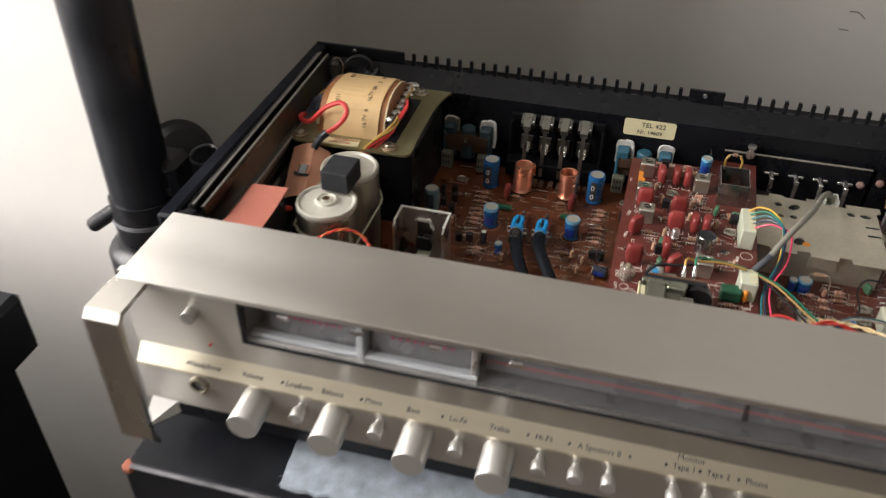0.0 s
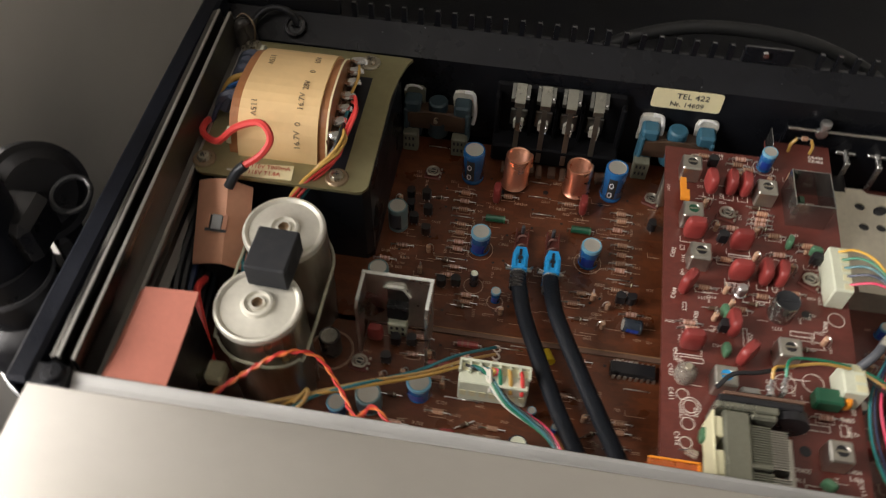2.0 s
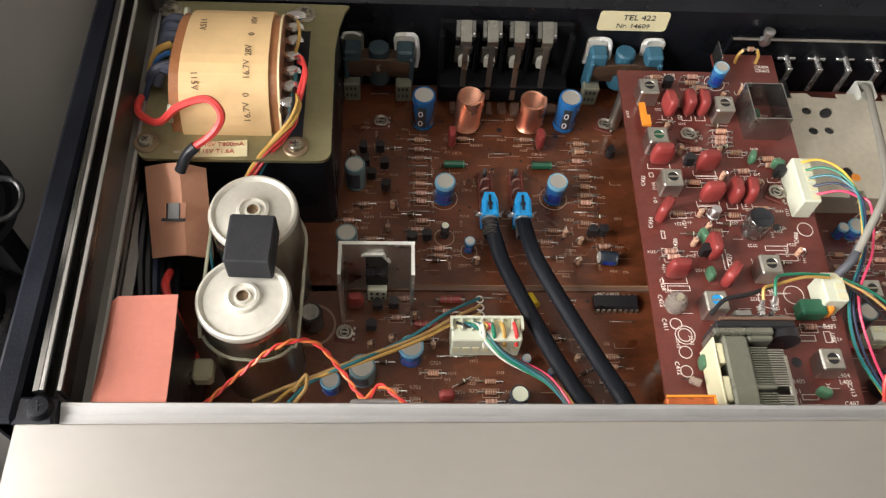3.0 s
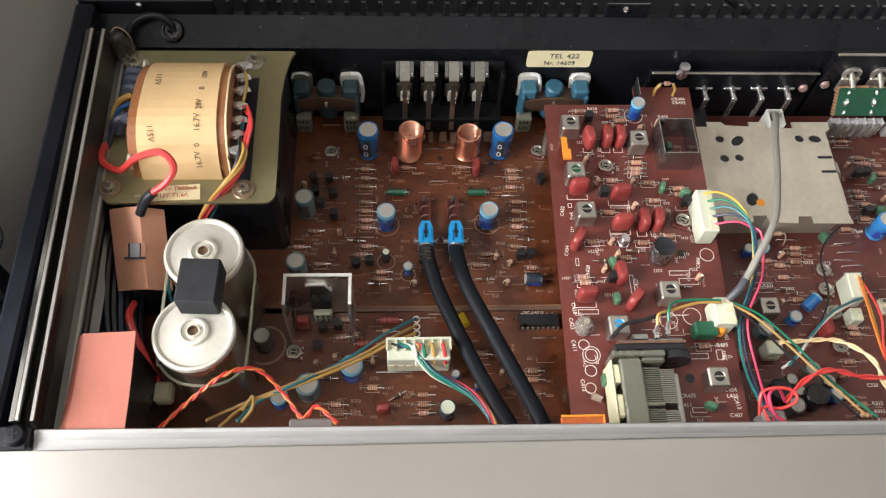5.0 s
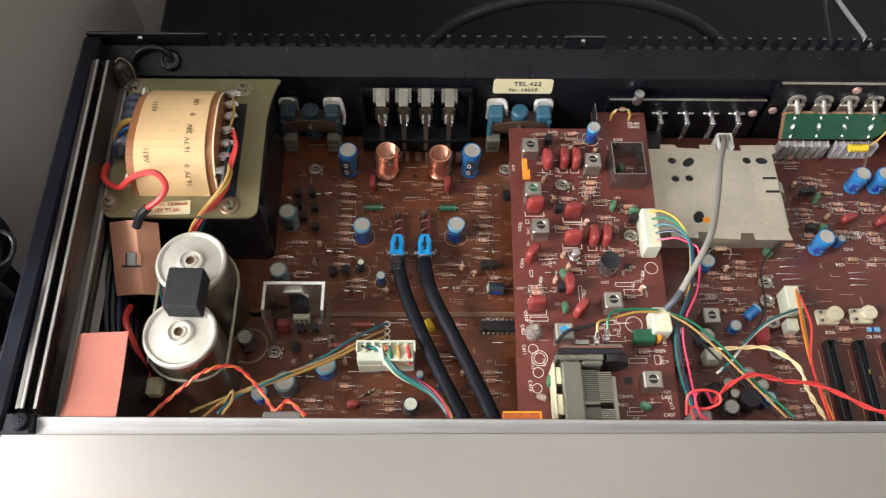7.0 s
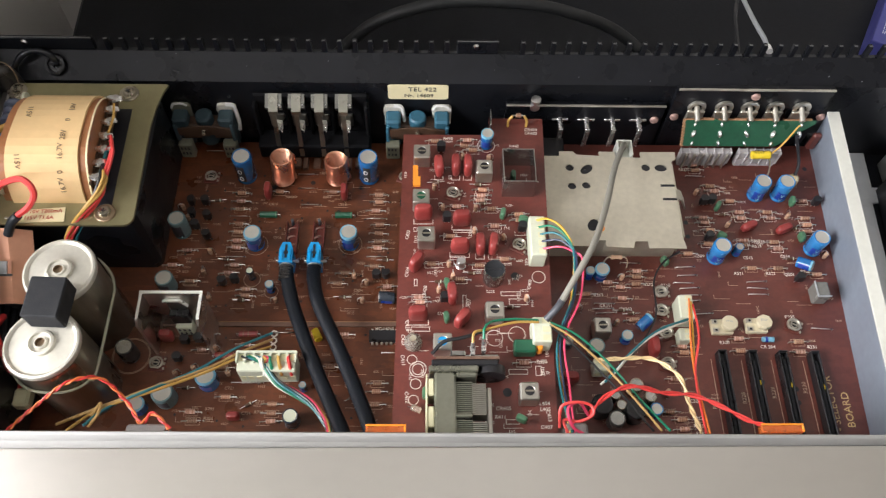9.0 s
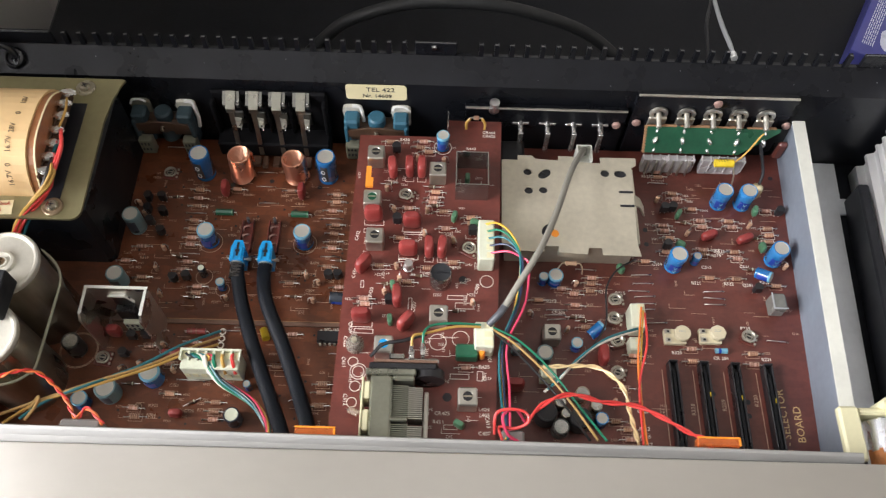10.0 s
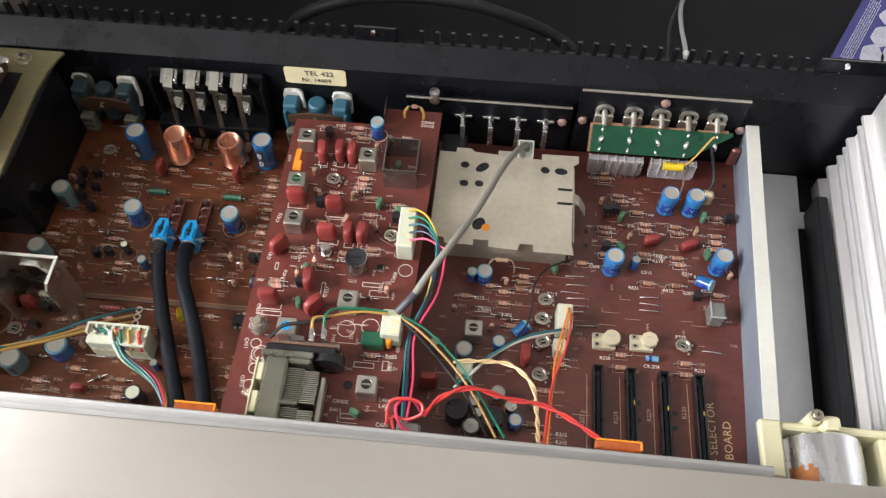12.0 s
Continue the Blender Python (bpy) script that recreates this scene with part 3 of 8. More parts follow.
sh = Shape().tube([(0.4290, 0.3470, 0.0150), (0.4302, 0.3660, 0.0215), (0.4317, 0.3881, 0.0252), (0.4340, 0.4080, 0.0252), (0.4420, 0.4330, 0.0190), (0.4545, 0.4690, 0.0040), (0.4670, 0.5120, -0.0220), (0.4745, 0.5550, TOP + 0.0012)], 0.0012, 8)
solid("aerial_wire", sh, WIRE["black"], "thin dark aerial wire looping behind the receiver", "wire")

# ---- the receiver: case ----
receiver = thing("receiver", (0.2665, 0.2, TOP), "opened silver stereo receiver with bare circuit boards, lid removed", "receiver")
XR = 0.533
foot = Shape().lathe(0, 0, [(0, 0), (0.012, 0), (0.014, 0.003), (0.014, 0.015), (0, 0.015)], 20).mesh("foot", RUBBER)
for x, y in ((0.06, 0.11), (0.47, 0.11), (0.06, 0.31), (0.47, 0.31)):
    again("foot", foot, receiver, Matrix.Translation((x, y, TOP)))
chassis = part("chassis", Shape().box(0.0, XR, 0.076, 0.328, -0.030, -0.012).box(0.013, 0.52, 0.1, 0.327, -0.0118, -0.0105), BLACKSHEET, receiver, "black painted sheet-steel chassis tray")

# Rear panel: upright sheet, sloping ledge and a comb-like upper lip with three screw tabs.
rear = part("rear_panel", Shape().prism([(0.328, -0.030), (0.328, 0.053), (0.341, 0.0628), (0.3435, 0.0628), (0.3435, -0.030)], "x", -0.012, XR + 0.012), BLACKSHEET, receiver,
            "black steel rear panel with a slotted comb edge")
tabs = [(-0.0115, 0.0548), (0.2525, 0.2755), (0.498, XR + 0.0115)]
for a, b in tabs:
    tab = part("screw_tab", Shape().box(a, b, 0.341, 0.3433, 0.0628, 0.0722, c=0.0006), BLACKSHEET, rear)
    # Thin pale strip on top of the tab paints its edge highlight.
    part("glint_strip", Shape().box(a + 0.0006, b - 0.0006, 0.3412, 0.3418, 0.0722, 0.0724), EDGEGLINT, rear, "thin pale strip painting an edge highlight")
# Each tooth carries a small pale tip as a painted highlight.
tooth = Shape().prism([(-0.0013, 0), (0.0012, 0), (0.0012, 0.0078), (0.0007, 0.0088), (-0.0013, 0.0088)], "y", 0, 0.0024).box(-0.0011, 0.0008, 0.0002, 0.0012, 0.0088, 0.0090, 1).box(0.0013, 0.0062, 0.0004, 0.0022, -0.0002, 0.0002, 2).mesh("tooth", [BLACKSHEET, EDGEGLINT, NOTCH])
x = 0.0619
while x < 0.496:
    if not 0.247 < x < 0.281:
        again("tooth", tooth, rear, Matrix.Translation((x, 0.341, 0.0628)))
    x += 0.00841
for x in (0.0176, 0.2629, 0.512):
    part("screw", Shape().cyl((x, 0.3410, 0.0687), (x, 0.3397, 0.0687), 0.0019, 0.0014, 12), CHROME, rear, "bright screw head")

# Side extrusions, with ribs, and dark outer panels.
def side_profile(flip):
    p = [(-0.003, -0.012), (-0.003, 0.0735), (-0.0008, 0.0745), (0.0012, 0.0745), (0.0012, 0.064), (0.0046, 0.064), (0.0046, 0.0738), (0.0064, 0.0738), (0.0064, 0.0555),
         (0.0105, 0.0545), (0.0105, 0.0525), (0.0072, 0.0515), (0.0072, 0.0470), (0.0094, 0.0464), (0.0094, 0.0450), (0.0072, 0.0444), (0.0072, 0.0375), (0.0108, 0.036), (0.0108, 0.034), (0.0072, 0.033),
         (0.0072, 0.0290), (0.0096, 0.0284), (0.0096, 0.0268), (0.0072, 0.0262), (0.0072, 0.0215), (0.0098, 0.0209), (0.0098, 0.0193), (0.0072, 0.0187), (0.0072, 0.0125), (0.0112, 0.011), (0.0112, 0.0085),
         (0.0072, 0.0075), (0.0072, -0.0005), (0.0118, -0.0015), (0.0118, -0.012)]
    return [(XR - q[0], q[1]) for q in p] if flip else p


def toe_in(shape, flip):
    """The extrusions stand slightly toed in towards the front."""
    k = -0.05 if flip else 0.0236
    shape.v = [(x + k * (0.3205 - y), y, z) for x, y, z in shape.v]
    return shape


for flip in (False, True):
    # Same extrusion both sides; the left one's darker metal paints in its shade.
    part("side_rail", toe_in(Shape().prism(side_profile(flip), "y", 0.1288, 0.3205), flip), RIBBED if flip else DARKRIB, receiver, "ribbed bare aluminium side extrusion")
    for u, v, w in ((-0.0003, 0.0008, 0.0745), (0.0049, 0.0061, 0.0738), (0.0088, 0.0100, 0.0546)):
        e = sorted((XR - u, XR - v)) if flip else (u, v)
        part("rib_edge", toe_in(Shape().box(e[0], e[1], 0.1288, 0.3205, w, w + 0.0004), flip), RIBBED if flip else DIMEDGE, receiver, "pale top edge of the extrusion")
    a, b = (XR + 0.0032, XR + 0.0125) if flip else (-0.0125, -0.0032)
    part("side_panel", Shape().box(a, b, 0.1195, 0.3405, -0.032, 0.0715, c=0.0015), NAVY, receiver, "dark blue-black outer side panel")
part("rear_corner_cover", Shape().box(-0.003, 0.0045, 0.3207, 0.3275, -0.012, 0.066, c=0.001), BLACKSHEET, receiver)
part("corner_block", Shape().box(-0.0105, 0.0085, 0.1195, 0.1286, 0.050, 0.0700, c=0.001), BLACK, receiver)
def screw(x, y, z, r, parent, material=CHROME, label="cross-head screw"):
    sh = Shape().lathe(x, y, [(r, z), (r, z + 0.25 * r), (0.75 * r, z + 0.55 * r), (0.0, z + 0.65 * r)], 18)
    c, s = math.cos(70 * x + 50 * y), math.sin(70 * x + 50 * y)
    for a, b in ((c, s), (-s, c)):
        sh.cyl((x - 0.42 * r * a, y - 0.42 * r * b, z + 0.61 * r), (x + 0.42 * r * a, y + 0.42 * r * b, z + 0.61 * r), 0.085 * r, seg=6, m=1)
    return part("screw", sh, [material, BLACK], parent, label)


screw(0.0038, 0.1243, 0.0700, 0.0043, receiver, BLACKSHEET, "black cross-head corner screw")

# ---- the receiver: front ----
front = part("top_plate", Shape().box(0.0, XR, 0.0640, 0.1170, 0.0752, 0.0768, c=0.0004).box(0.0, XR, 0.0645, 0.0660, 0.0735, 0.0752), BRUSHED, receiver, "brushed champagne aluminium top plate of the front panel")
trim = Shape().prism([(0.1172, 0.058), (0.1172, 0.0672), (0.1180, 0.0660), (0.1200, 0.0656), (0.1235, 0.0664), (0.1258, 0.0676), (0.1270, 0.0678), (0.1276, 0.0670), (0.1276, 0.058)], "x", 0.009, 0.4495)
trim.v = [(x, y - 0.0075 * (x - 0.009) * (y > 0.121), z) for x, y, z in trim.v]
part("rear_trim", trim, TRIM, front, "pale grey coved trim strip behind the top plate")
FOOTWHITE = mat("pale_cast_metal", (0.82, 0.81, 0.78), 0.5, 0.2, var=0.05, scale=60)
def end_cap(flip):
    def fx(*xs):
        return sorted(XR - x for x in xs) if flip else list(xs)
    a, b = fx(-0.0010, 0.0164)
    sh = Shape().prism([(0.0633, 0.0768), (0.0420, 0.0768), (0.0385, 0.0729), (0.0385, -0.0045), (0.0420, -0.0110), (0.0440, -0.0110), (0.0415, -0.0040), (0.0415, 0.0712), (0.0434, 0.0740), (0.0633, 0.0740)], "x", a, b)
    w = XR - 0.017 if flip else 0.017
    inner = XR - 0.004 if flip else 0.004
    cap = part("end_cap", sh, CAPALU, front, "hollow brushed aluminium end cap")
    gus = Shape().add([(inner, 0.061, 0.0005), (w, 0.0625, -0.002), (inner, 0.0475, -0.0105), (inner, 0.0625, -0.0108), (w, 0.0628, -0.0105)], [(0, 1, 2), (2, 1, 4, 3), (0, 3, 4, 1), (0, 2, 3)])
    part("gusset", gus, FOOTWHITE, cap, "pale wedge-shaped gusset")


end_cap(False)
end_cap(True)
xa, xb, wx0, wx1 = -0.0010, XR + 0.0010, 0.0575, 0.475
sh = Shape().box(xa - 0.002, wx0, 0.0700, 0.0735, 0.029, 0.0752).box(wx1, xb + 0.002, 0.0700, 0.0735, 0.029, 0.0752)
sh.box(wx0, wx1, 0.0700, 0.0735, 0.029, 0.0450).box(wx0, wx1, 0.0700, 0.0735, 0.0712, 0.0752)
upper = part("upper_fascia", sh, BRUSHED, front)
part("window_bezel", Shape().box(wx0, wx1, 0.0690, 0.0700, 0.0438, 0.0452).box(wx0, wx1, 0.0690, 0.0700, 0.0706, 0.0718).box(wx0 - 0.001, wx0 + 0.001, 0.0690, 0.0700, 0.0438, 0.0718), BLACK, front)
sh = Shape().box(wx0, wx1, 0.0735, 0.110, 0.043, 0.0445).box(wx0, wx1, 0.0885, 0.090, 0.0445, 0.0735).box(wx0, wx0 + 0.001, 0.0735, 0.0885, 0.0445, 0.0735).box(wx0, wx1, 0.0735, 0.110, 0.0735, 0.0748)
part("dial_tray", sh, DIALTRAY, front)
part("dial_glass", Shape().box(wx0 + 0.0008, wx1 - 0.0008, 0.0706, 0.0718, 0.0452, 0.0708), GLASS, front, "clear dial window").visible_shadow = False
for a, b in ((0.0665, 0.1120), (0.1180, 0.1660)):
    meter = part("meter", Shape().box(a, b, 0.079, 0.0882, 0.0455, 0.0650, c=0.001), METER, receiver, "grey rectangular level meter")
    sh = Shape()
    for k in range(9):
        xx = a + 0.010 + k * (b - a - 0.02) / 8
        sh.box(xx, xx + 0.0020, 0.0787, 0.079, 0.0566, 0.0582)
    part("scale", sh, DIALRED, meter)
part("post", Shape().box(0.1128, 0.1166, 0.0730, 0.0885, 0.0450, 0.0640, c=0.0008), GREYPLASTIC, front, "pale divider between the meters")
# Added chrome blocks imitate the bright reflection spots along the dial window.
for x in (0.0775, 0.1137, 0.1505, 0.1870):
    part("reflection_block", Shape().box(x - 0.0032, x + 0.0032, 0.0726, 0.0740, 0.0602, 0.0632, c=0.0006).cyl((x, 0.0726, 0.0617), (x, 0.0721, 0.0617), 0.0012, seg=12), CHROME, front, "bright block standing in for a reflection")
part("dial_shelf", Shape().box(wx0 + 0.0014, 0.170, 0.0740, 0.0785, 0.0446, 0.0478, c=0.0006).box(wx0 + 0.0014, wx1 - 0.002, 0.0740, 0.0765, 0.0655, 0.0672, c=0.0004), GREYPLASTIC, front, "grey shelf rail behind the dial window")
part("post", Shape().box(0.1664, 0.1698, 0.0745, 0.0885, 0.0450, 0.0690, c=0.0008), ALU, front)
dial = part("dial_scale", Shape().box(0.172, 0.474, 0.083, 0.0882, 0.0450, 0.0695), METER, receiver, "grey tuning scale with red and black rulings")
sh = Shape()
for k in range(30):
    xx = 0.178 + 0.0098 * k
    sh.box(xx, xx + 0.0045, 0.0826, 0.083, 0.0640, 0.0652, 0 if k % 3 else 1).box(xx + 0.003, xx + 0.0075, 0.0826, 0.083, 0.0562, 0.0575, 1)
sh.box(0.176, 0.47, 0.0827, 0.083, 0.0605, 0.0612, 0).box(0.172, 0.474, 0.0827, 0.083, 0.0500, 0.0512, 2).box(0.2850, 0.2856, 0.0815, 0.083, 0.0455, 0.068, 1)
part("ruling", sh, [DIALRED, BLACKINK, DIALORANGE], dial)
strip = part("legend_strip", Shape().prism([(0.0712, 0.0312), (0.0630, 0.0222), (0.0632, 0.0205), (0.0735, 0.0205), (0.0735, 0.0312)], "x", xa, xb), GOLD, receiver, "sloping champagne strip with control legends")
slope = math.atan2(0.0090, 0.0082)
def on_strip(x, f=0.5):
    return Matrix.Translation((x, 0.0630 + 0.0082 * f - 0.0001, 0.0222 + 0.0090 * f + 0.0001)) @ Matrix.Rotation(slope, 4, "X")


for x, text in ((0.0357, "Headphone"), (0.0608, "Volume"), (0.0850, "Loudness"), (0.1020, "Balance"), (0.1225, "Mono"), (0.142, "Bass"), (0.1635, "Lo-Fil"), (0.1831, "Treble"), (0.2035, "Hi-Fil"),
                (0.2285, "A Speakers B"), (0.2655, "Tape 1"), (0.280, "Tape 2"), (0.296, "Phono")):
    words(text, 0.0036, on_strip(x, 0.36), BLACKINK, strip)
words("Monitor", 0.0036, on_strip(0.268, 0.72), BLACKINK, strip)
for x in (0.0262, 0.0763, 0.1165, 0.1560, 0.1962, 0.2150, 0.2420, 0.2577, 0.2722, 0.2885):
    m4 = on_strip(x, 0.36)
    part("dot_mark", Shape().box(-0.0006, 0.0006, -0.0006, 0.0006, -0.0001, 0.0002, at=m4), BLACKINK, strip)
part("lower_fascia", Shape().box(xa - 0.002, xb + 0.002, 0.0650, 0.0735, -0.006, 0.0205), BRUSHED, front)
sh = Shape()
turn = Matrix.Rotation(radians(90), 4, "X")
jack = Matrix.Translation((0.0306, 0.065, 0.0122)) @ turn
sh.lathe(0, 0, [(0.0032, 0.0), (0.0052, 0.0), (0.0052, 0.0016), (0.0042, 0.0022), (0.0032, 0.0016), (0.0032, -0.004, 1), (0.0, -0.004, 1)], 24, at=jack)
part("headphone_socket", sh, [STEEL, BLACK], front, "round chrome headphone socket")
knob = Shape().lathe(0, 0, [(0, 0), (0.0079, 0), (0.0079, 0.0188), (0.0076, 0.0192), (0, 0.0192)], 36).mesh("knob", SATIN)
for x in (0.0624, 0.1036, 0.1447, 0.1839):
    again("knob", knob, front, Matrix.Translation((x, 0.065, 0.0113)) @ turn, "smooth satin aluminium rotary knob")
button = Shape().lathe(0, 0, [(0, 0), (0.0022, 0), (0.0022, 0.0032), (0.0034, 0.0034), (0.0036, 0.0038), (0.0036, 0.0088), (0.0034, 0.0091), (0, 0.0091)], 24).mesh("push_button", SATIN)
for x in (0.0857, 0.1252, 0.1642, 0.2030, 0.2198, 0.2349, 0.2633, 0.2777, 0.2925):
    again("push_button", button, front, Matrix.Translation((x, 0.065, 0.0128)) @ turn, "small satin aluminium push button")
again("power_button", button, front, Matrix.Translation((0.0325, 0.0735, 0.0572)) @ turn, "round aluminium power button")
part("indicator", Shape().cyl((0.0385, 0.0701, 0.0375), (0.0385, 0.0690, 0.0375), 0.0007, seg=10), WIRE["red"], front, "tiny red indicator")
# Tuning motor at the far end of the front.
motor = part("flywheel_bracket", Shape().box(0.4527, 0.4622, 0.1260, 0.1512, 0.0440, 0.0485, c=0.001).box(0.4622, 0.5085, 0.1478, 0.1512, 0.005, 0.0470, c=0.001).box(0.5035, 0.5085, 0.1240, 0.1478, 0.005, 0.0460, c=0.001).box(0.4788, 0.4860, 0.1475, 0.1535, 0.0400, 0.0525, c=0.0012), CREAM, receiver, "yellowed cream plastic bracket")
drum = Shape().lathe(0, 0, [(0, 0), (0.0164, 0), (0.0171, 0.0008), (0.0171, 0.0250), (0.0164, 0.0258), (0, 0.0258)], 48, at=Matrix.Translation((0.4822, 0.1465, 0.0352)) @ Matrix.Rotation(radians(90), 4, "X"))
DRUM = mat("worn_polished_steel", (0.72, 0.74, 0.78), 0.26, 1.0, var=0.14, scale=90, stretch=(1, 0.3, 1), rvar=0.12)
drum = part("flywheel", drum, DRUM, motor, "polished metal flywheel drum")
DRUMORANGE = mat("orange_brown_mottle", (0.42, 0.16, 0.05), 0.6, 0.3, var=0.35, scale=220, bump=0.4, bscale=900)
# Orange-brown patch with an uneven edge on the drum's upper left.
sh = Shape()
for k in range(7):
    a, b = radians(118 + 6 * k), radians(124 + 6 * k)
    n = 0.0030 * abs(math.sin(1.3 * k + 0.4))
    sh.add([(0.4822 + 0.01722 * math.cos(q), y, 0.0352 + 0.01722 * math.sin(q)) for q in (a, b) for y in (0.1215, 0.1300 + n)], [(0, 1, 3, 2)])
part("orange_patch", sh, DRUMORANGE, drum, "orange-brown mottled patch")
part("column", Shape().cyl((0.4757, 0.1525, 0.0350), (0.4757, 0.1525, 0.0515), 0.0029, seg=16), CREAM, motor)
part("screw_shank", Shape().cyl((0.4757, 0.1525, 0.0515), (0.4757, 0.1525, 0.0535), 0.0012, seg=12), STEEL, motor)
screw(0.4757, 0.1525, 0.0535, 0.0026, motor, STEEL)

# ---- the receiver: power supply ----
transformer = part("transformer_body", Shape().box(0.0165, 0.0895, 0.2395, 0.3200, -0.0105, 0.0538, c=0.003), BLACKSHEET, receiver, "black transformer core cover")
def rounded(x0, x1, y0, y1, r, k=5):
    out = []
    for cx, cy, a in ((x1 - r, y1 - r, 0), (x0 + r, y1 - r, 90), (x0 + r, y0 + r, 180), (x1 - r, y0 + r, 270)):
        out += [(cx + r * math.cos(radians(a + 90 * i / k)), cy + r * math.sin(radians(a + 90 * i / k))) for i in range(k + 1)]
    return out


flared = [(0.0946, 0.3230), (0.0930, 0.3236), *rounded(0.0120, 0.0898, 0.2341, 0.3236, 0.005)[6:], (0.0890, 0.2950), (0.0902, 0.3080), (0.0926, 0.3190)]
plate = part("mounting_plate", Shape().prism(flared, "z", 0.0540, 0.0556), OLIVE, transformer, "olive passivated steel mounting plate with a flared corner")
part("plate_opening", Shape().box(0.0685, 0.0778, 0.2440, 0.3060, 0.0557, 0.0560), BLACK, transformer)
def hump(y0, y1, z0, crest, n=22):
    """An arch that is higher towards the front."""
    out = []
    for k in range(n + 1):
        u = math.sin(0.5 * math.pi * (-1 + 2 * k / n))
        y = 0.5 * (y0 + y1) + 0.5 * (y1 - y0) * u
        out.append((y, z0 + (crest - 0.07 * (y - 0.279) - z0) * (1 - abs(u) ** 3) ** 0.75))
    return out


def spread(shape):
    shape.v = [(0.0476 + (x - 0.0476) * (1 - 1.3 * (y - 0.279)), y, z) for x, y, z in shape.v]
    return shape


part("winding", spread(Shape().prism(hump(0.2480, 0.3105, 0.0556, 0.0768), "x", 0.0258, 0.0690)), WINDING, transformer, "dark varnished copper winding")
part("flange_paper", spread(Shape().prism(hump(0.2474, 0.3112, 0.0556, 0.0772), "x", 0.0679, 0.0687)), LABEL, transformer, "pale paper edge of the winding")
paper = part("paper_wrap", spread(Shape().prism(hump(0.2466, 0.3120, 0.0556, 0.0780), "x", 0.0300, 0.0645)), PAPER, receiver, "yellowed paper wrap printed with voltages")
def on_paper(x, y):
    def height(v):
        return 0.0556 + (0.0224 - 0.07 * (v - 0.279)) * max(0.01, 1 - abs((v - 0.2793) / 0.0327) ** 3) ** 0.75
    s = (height(y + 0.0005) - height(y - 0.0005)) / 0.001
    return Matrix.Translation((x, y, height(y) + 0.0004)) @ Matrix.Rotation(math.atan(s), 4, "X") @ Matrix.Rotation(radians(93), 4, "Z")


for x, y, text, flip in ((0.0365, 0.2870, "115V", 1), (0.0358, 0.2585, "115V", 1), (0.0572, 0.2905, "10V", 0), (0.0570, 0.2815, "0", 0), (0.0566, 0.2720, "28V", 0), (0.0564, 0.2630, "16.7V", 0),
                         (0.0562, 0.2545, "0", 0), (0.0562, 0.2503, "16.7V", 0)):
    words(text, 0.0037, on_paper(x, y) @ Matrix.Rotation(radians(180 * flip), 4, "Z"), FADEDINK, paper)
for x, y in ((0.0152, 0.2420), (0.0754, 0.2408), (0.0744, 0.3166), (0.0142, 0.3180)):
    part("washer", Shape().lathe(x, y, [(0, 0.0556), (0.0052, 0.0556), (0.0052, 0.0562), (0.0047, 0.0567), (0, 0.0567)], 24), WASHER if y < 0.3 else STEEL, transformer)
    screw(x, y, 0.0567, 0.0032, transformer, STEEL)
lug = Shape().lathe(0, 0, [(0, -0.0012), (0.0016, -0.0008), (0.0020, 0.0004), (0.0014, 0.0015), (0, 0.0018)], 10)
lug.v = [(x * 2.1 + 0.0008 * math.sin(900 * y), y * (1.15 + 0.3 * math.sin(1400 * x)), z * 1.2) for x, y, z in lug.v]
lug = lug.box(-0.0052, 0.0046, -0.0008, 0.0008, -0.0006, 0.0002, c=0.0002).mesh("solder_lug", SOLDER)
for k, y in enumerate((0.3035, 0.2960, 0.2880, 0.2795, 0.2710, 0.2625, 0.2545)):
    again("solder_lug", lug, transformer, Matrix.Translation((0.0722 - 0.0004 * (k % 2), y, 0.0675 + 0.0003 * (k % 3))) @ Matrix.Rotation(radians(7 * (k % 3) - 8), 4, "Z"), "soldered terminal lug")
part("terminal_strip", Shape().box(0.0692, 0.0702, 0.2510, 0.3070, 0.0570, 0.0668).box(0.0702, 0.0722, 0.2520, 0.3060, 0.0605, 0.0655), BROWNPAPER, transformer)
tab_mesh = Shape().cyl((-0.0007, 0, 0), (0.0007, 0, 0), 0.0040, seg=16).mesh("terminal_tab", NYLON)
for k in range(8):
    again("terminal_tab", tab_mesh, transformer, Matrix.Translation((0.0253 - 0.0003 * (k % 2), 0.2515 + 0.0077 * k, 0.0632 + 0.0006 * (k % 3))), "pale fibre terminal tab")
sr = random.Random(5)
for y in (0.3010, 0.2955, 0.2905, 0.2760, 0.2715):
    a = sr.uniform(-0.0015, 0.0015)
    sleeve = Shape().tube([(0.0258, y, 0.0645), (0.0215, y + a, 0.0660), (0.0170 + a, y + 2 * a, 0.0640), (0.0140 + a, y - 0.002 + a, 0.0580)], sr.uniform(0.0021, 0.0027), 8)
    part("insulating_sleeve", sleeve, SLATE, transformer, "loose blue-grey insulating sleeve")
for y, c, r in ((0.3000, "navy", 0.0013), (0.2890, "gold", 0.0016), (0.2840, "blue", 0.0012), (0.2745, "navy", 0.0012)):
    a = sr.uniform(-0.001, 0.001)
    part("mains_wire", Shape().tube([(0.0205, y, 0.0640), (0.0150 + a, y - 0.003, 0.0620), (0.0112 + a, y - 0.009, 0.0540), (0.0108, y - 0.016, 0.0420)], r, 8), WIRE[c], transformer)
tag = part("rating_label", Shape().prism([(0.0328, 0.2350), (0.0562, 0.2358), (0.0554, 0.2441), (0.0345, 0.2422)], "z", 0.0557, 0.0560), LABEL, receiver, "cream rating label with red print")
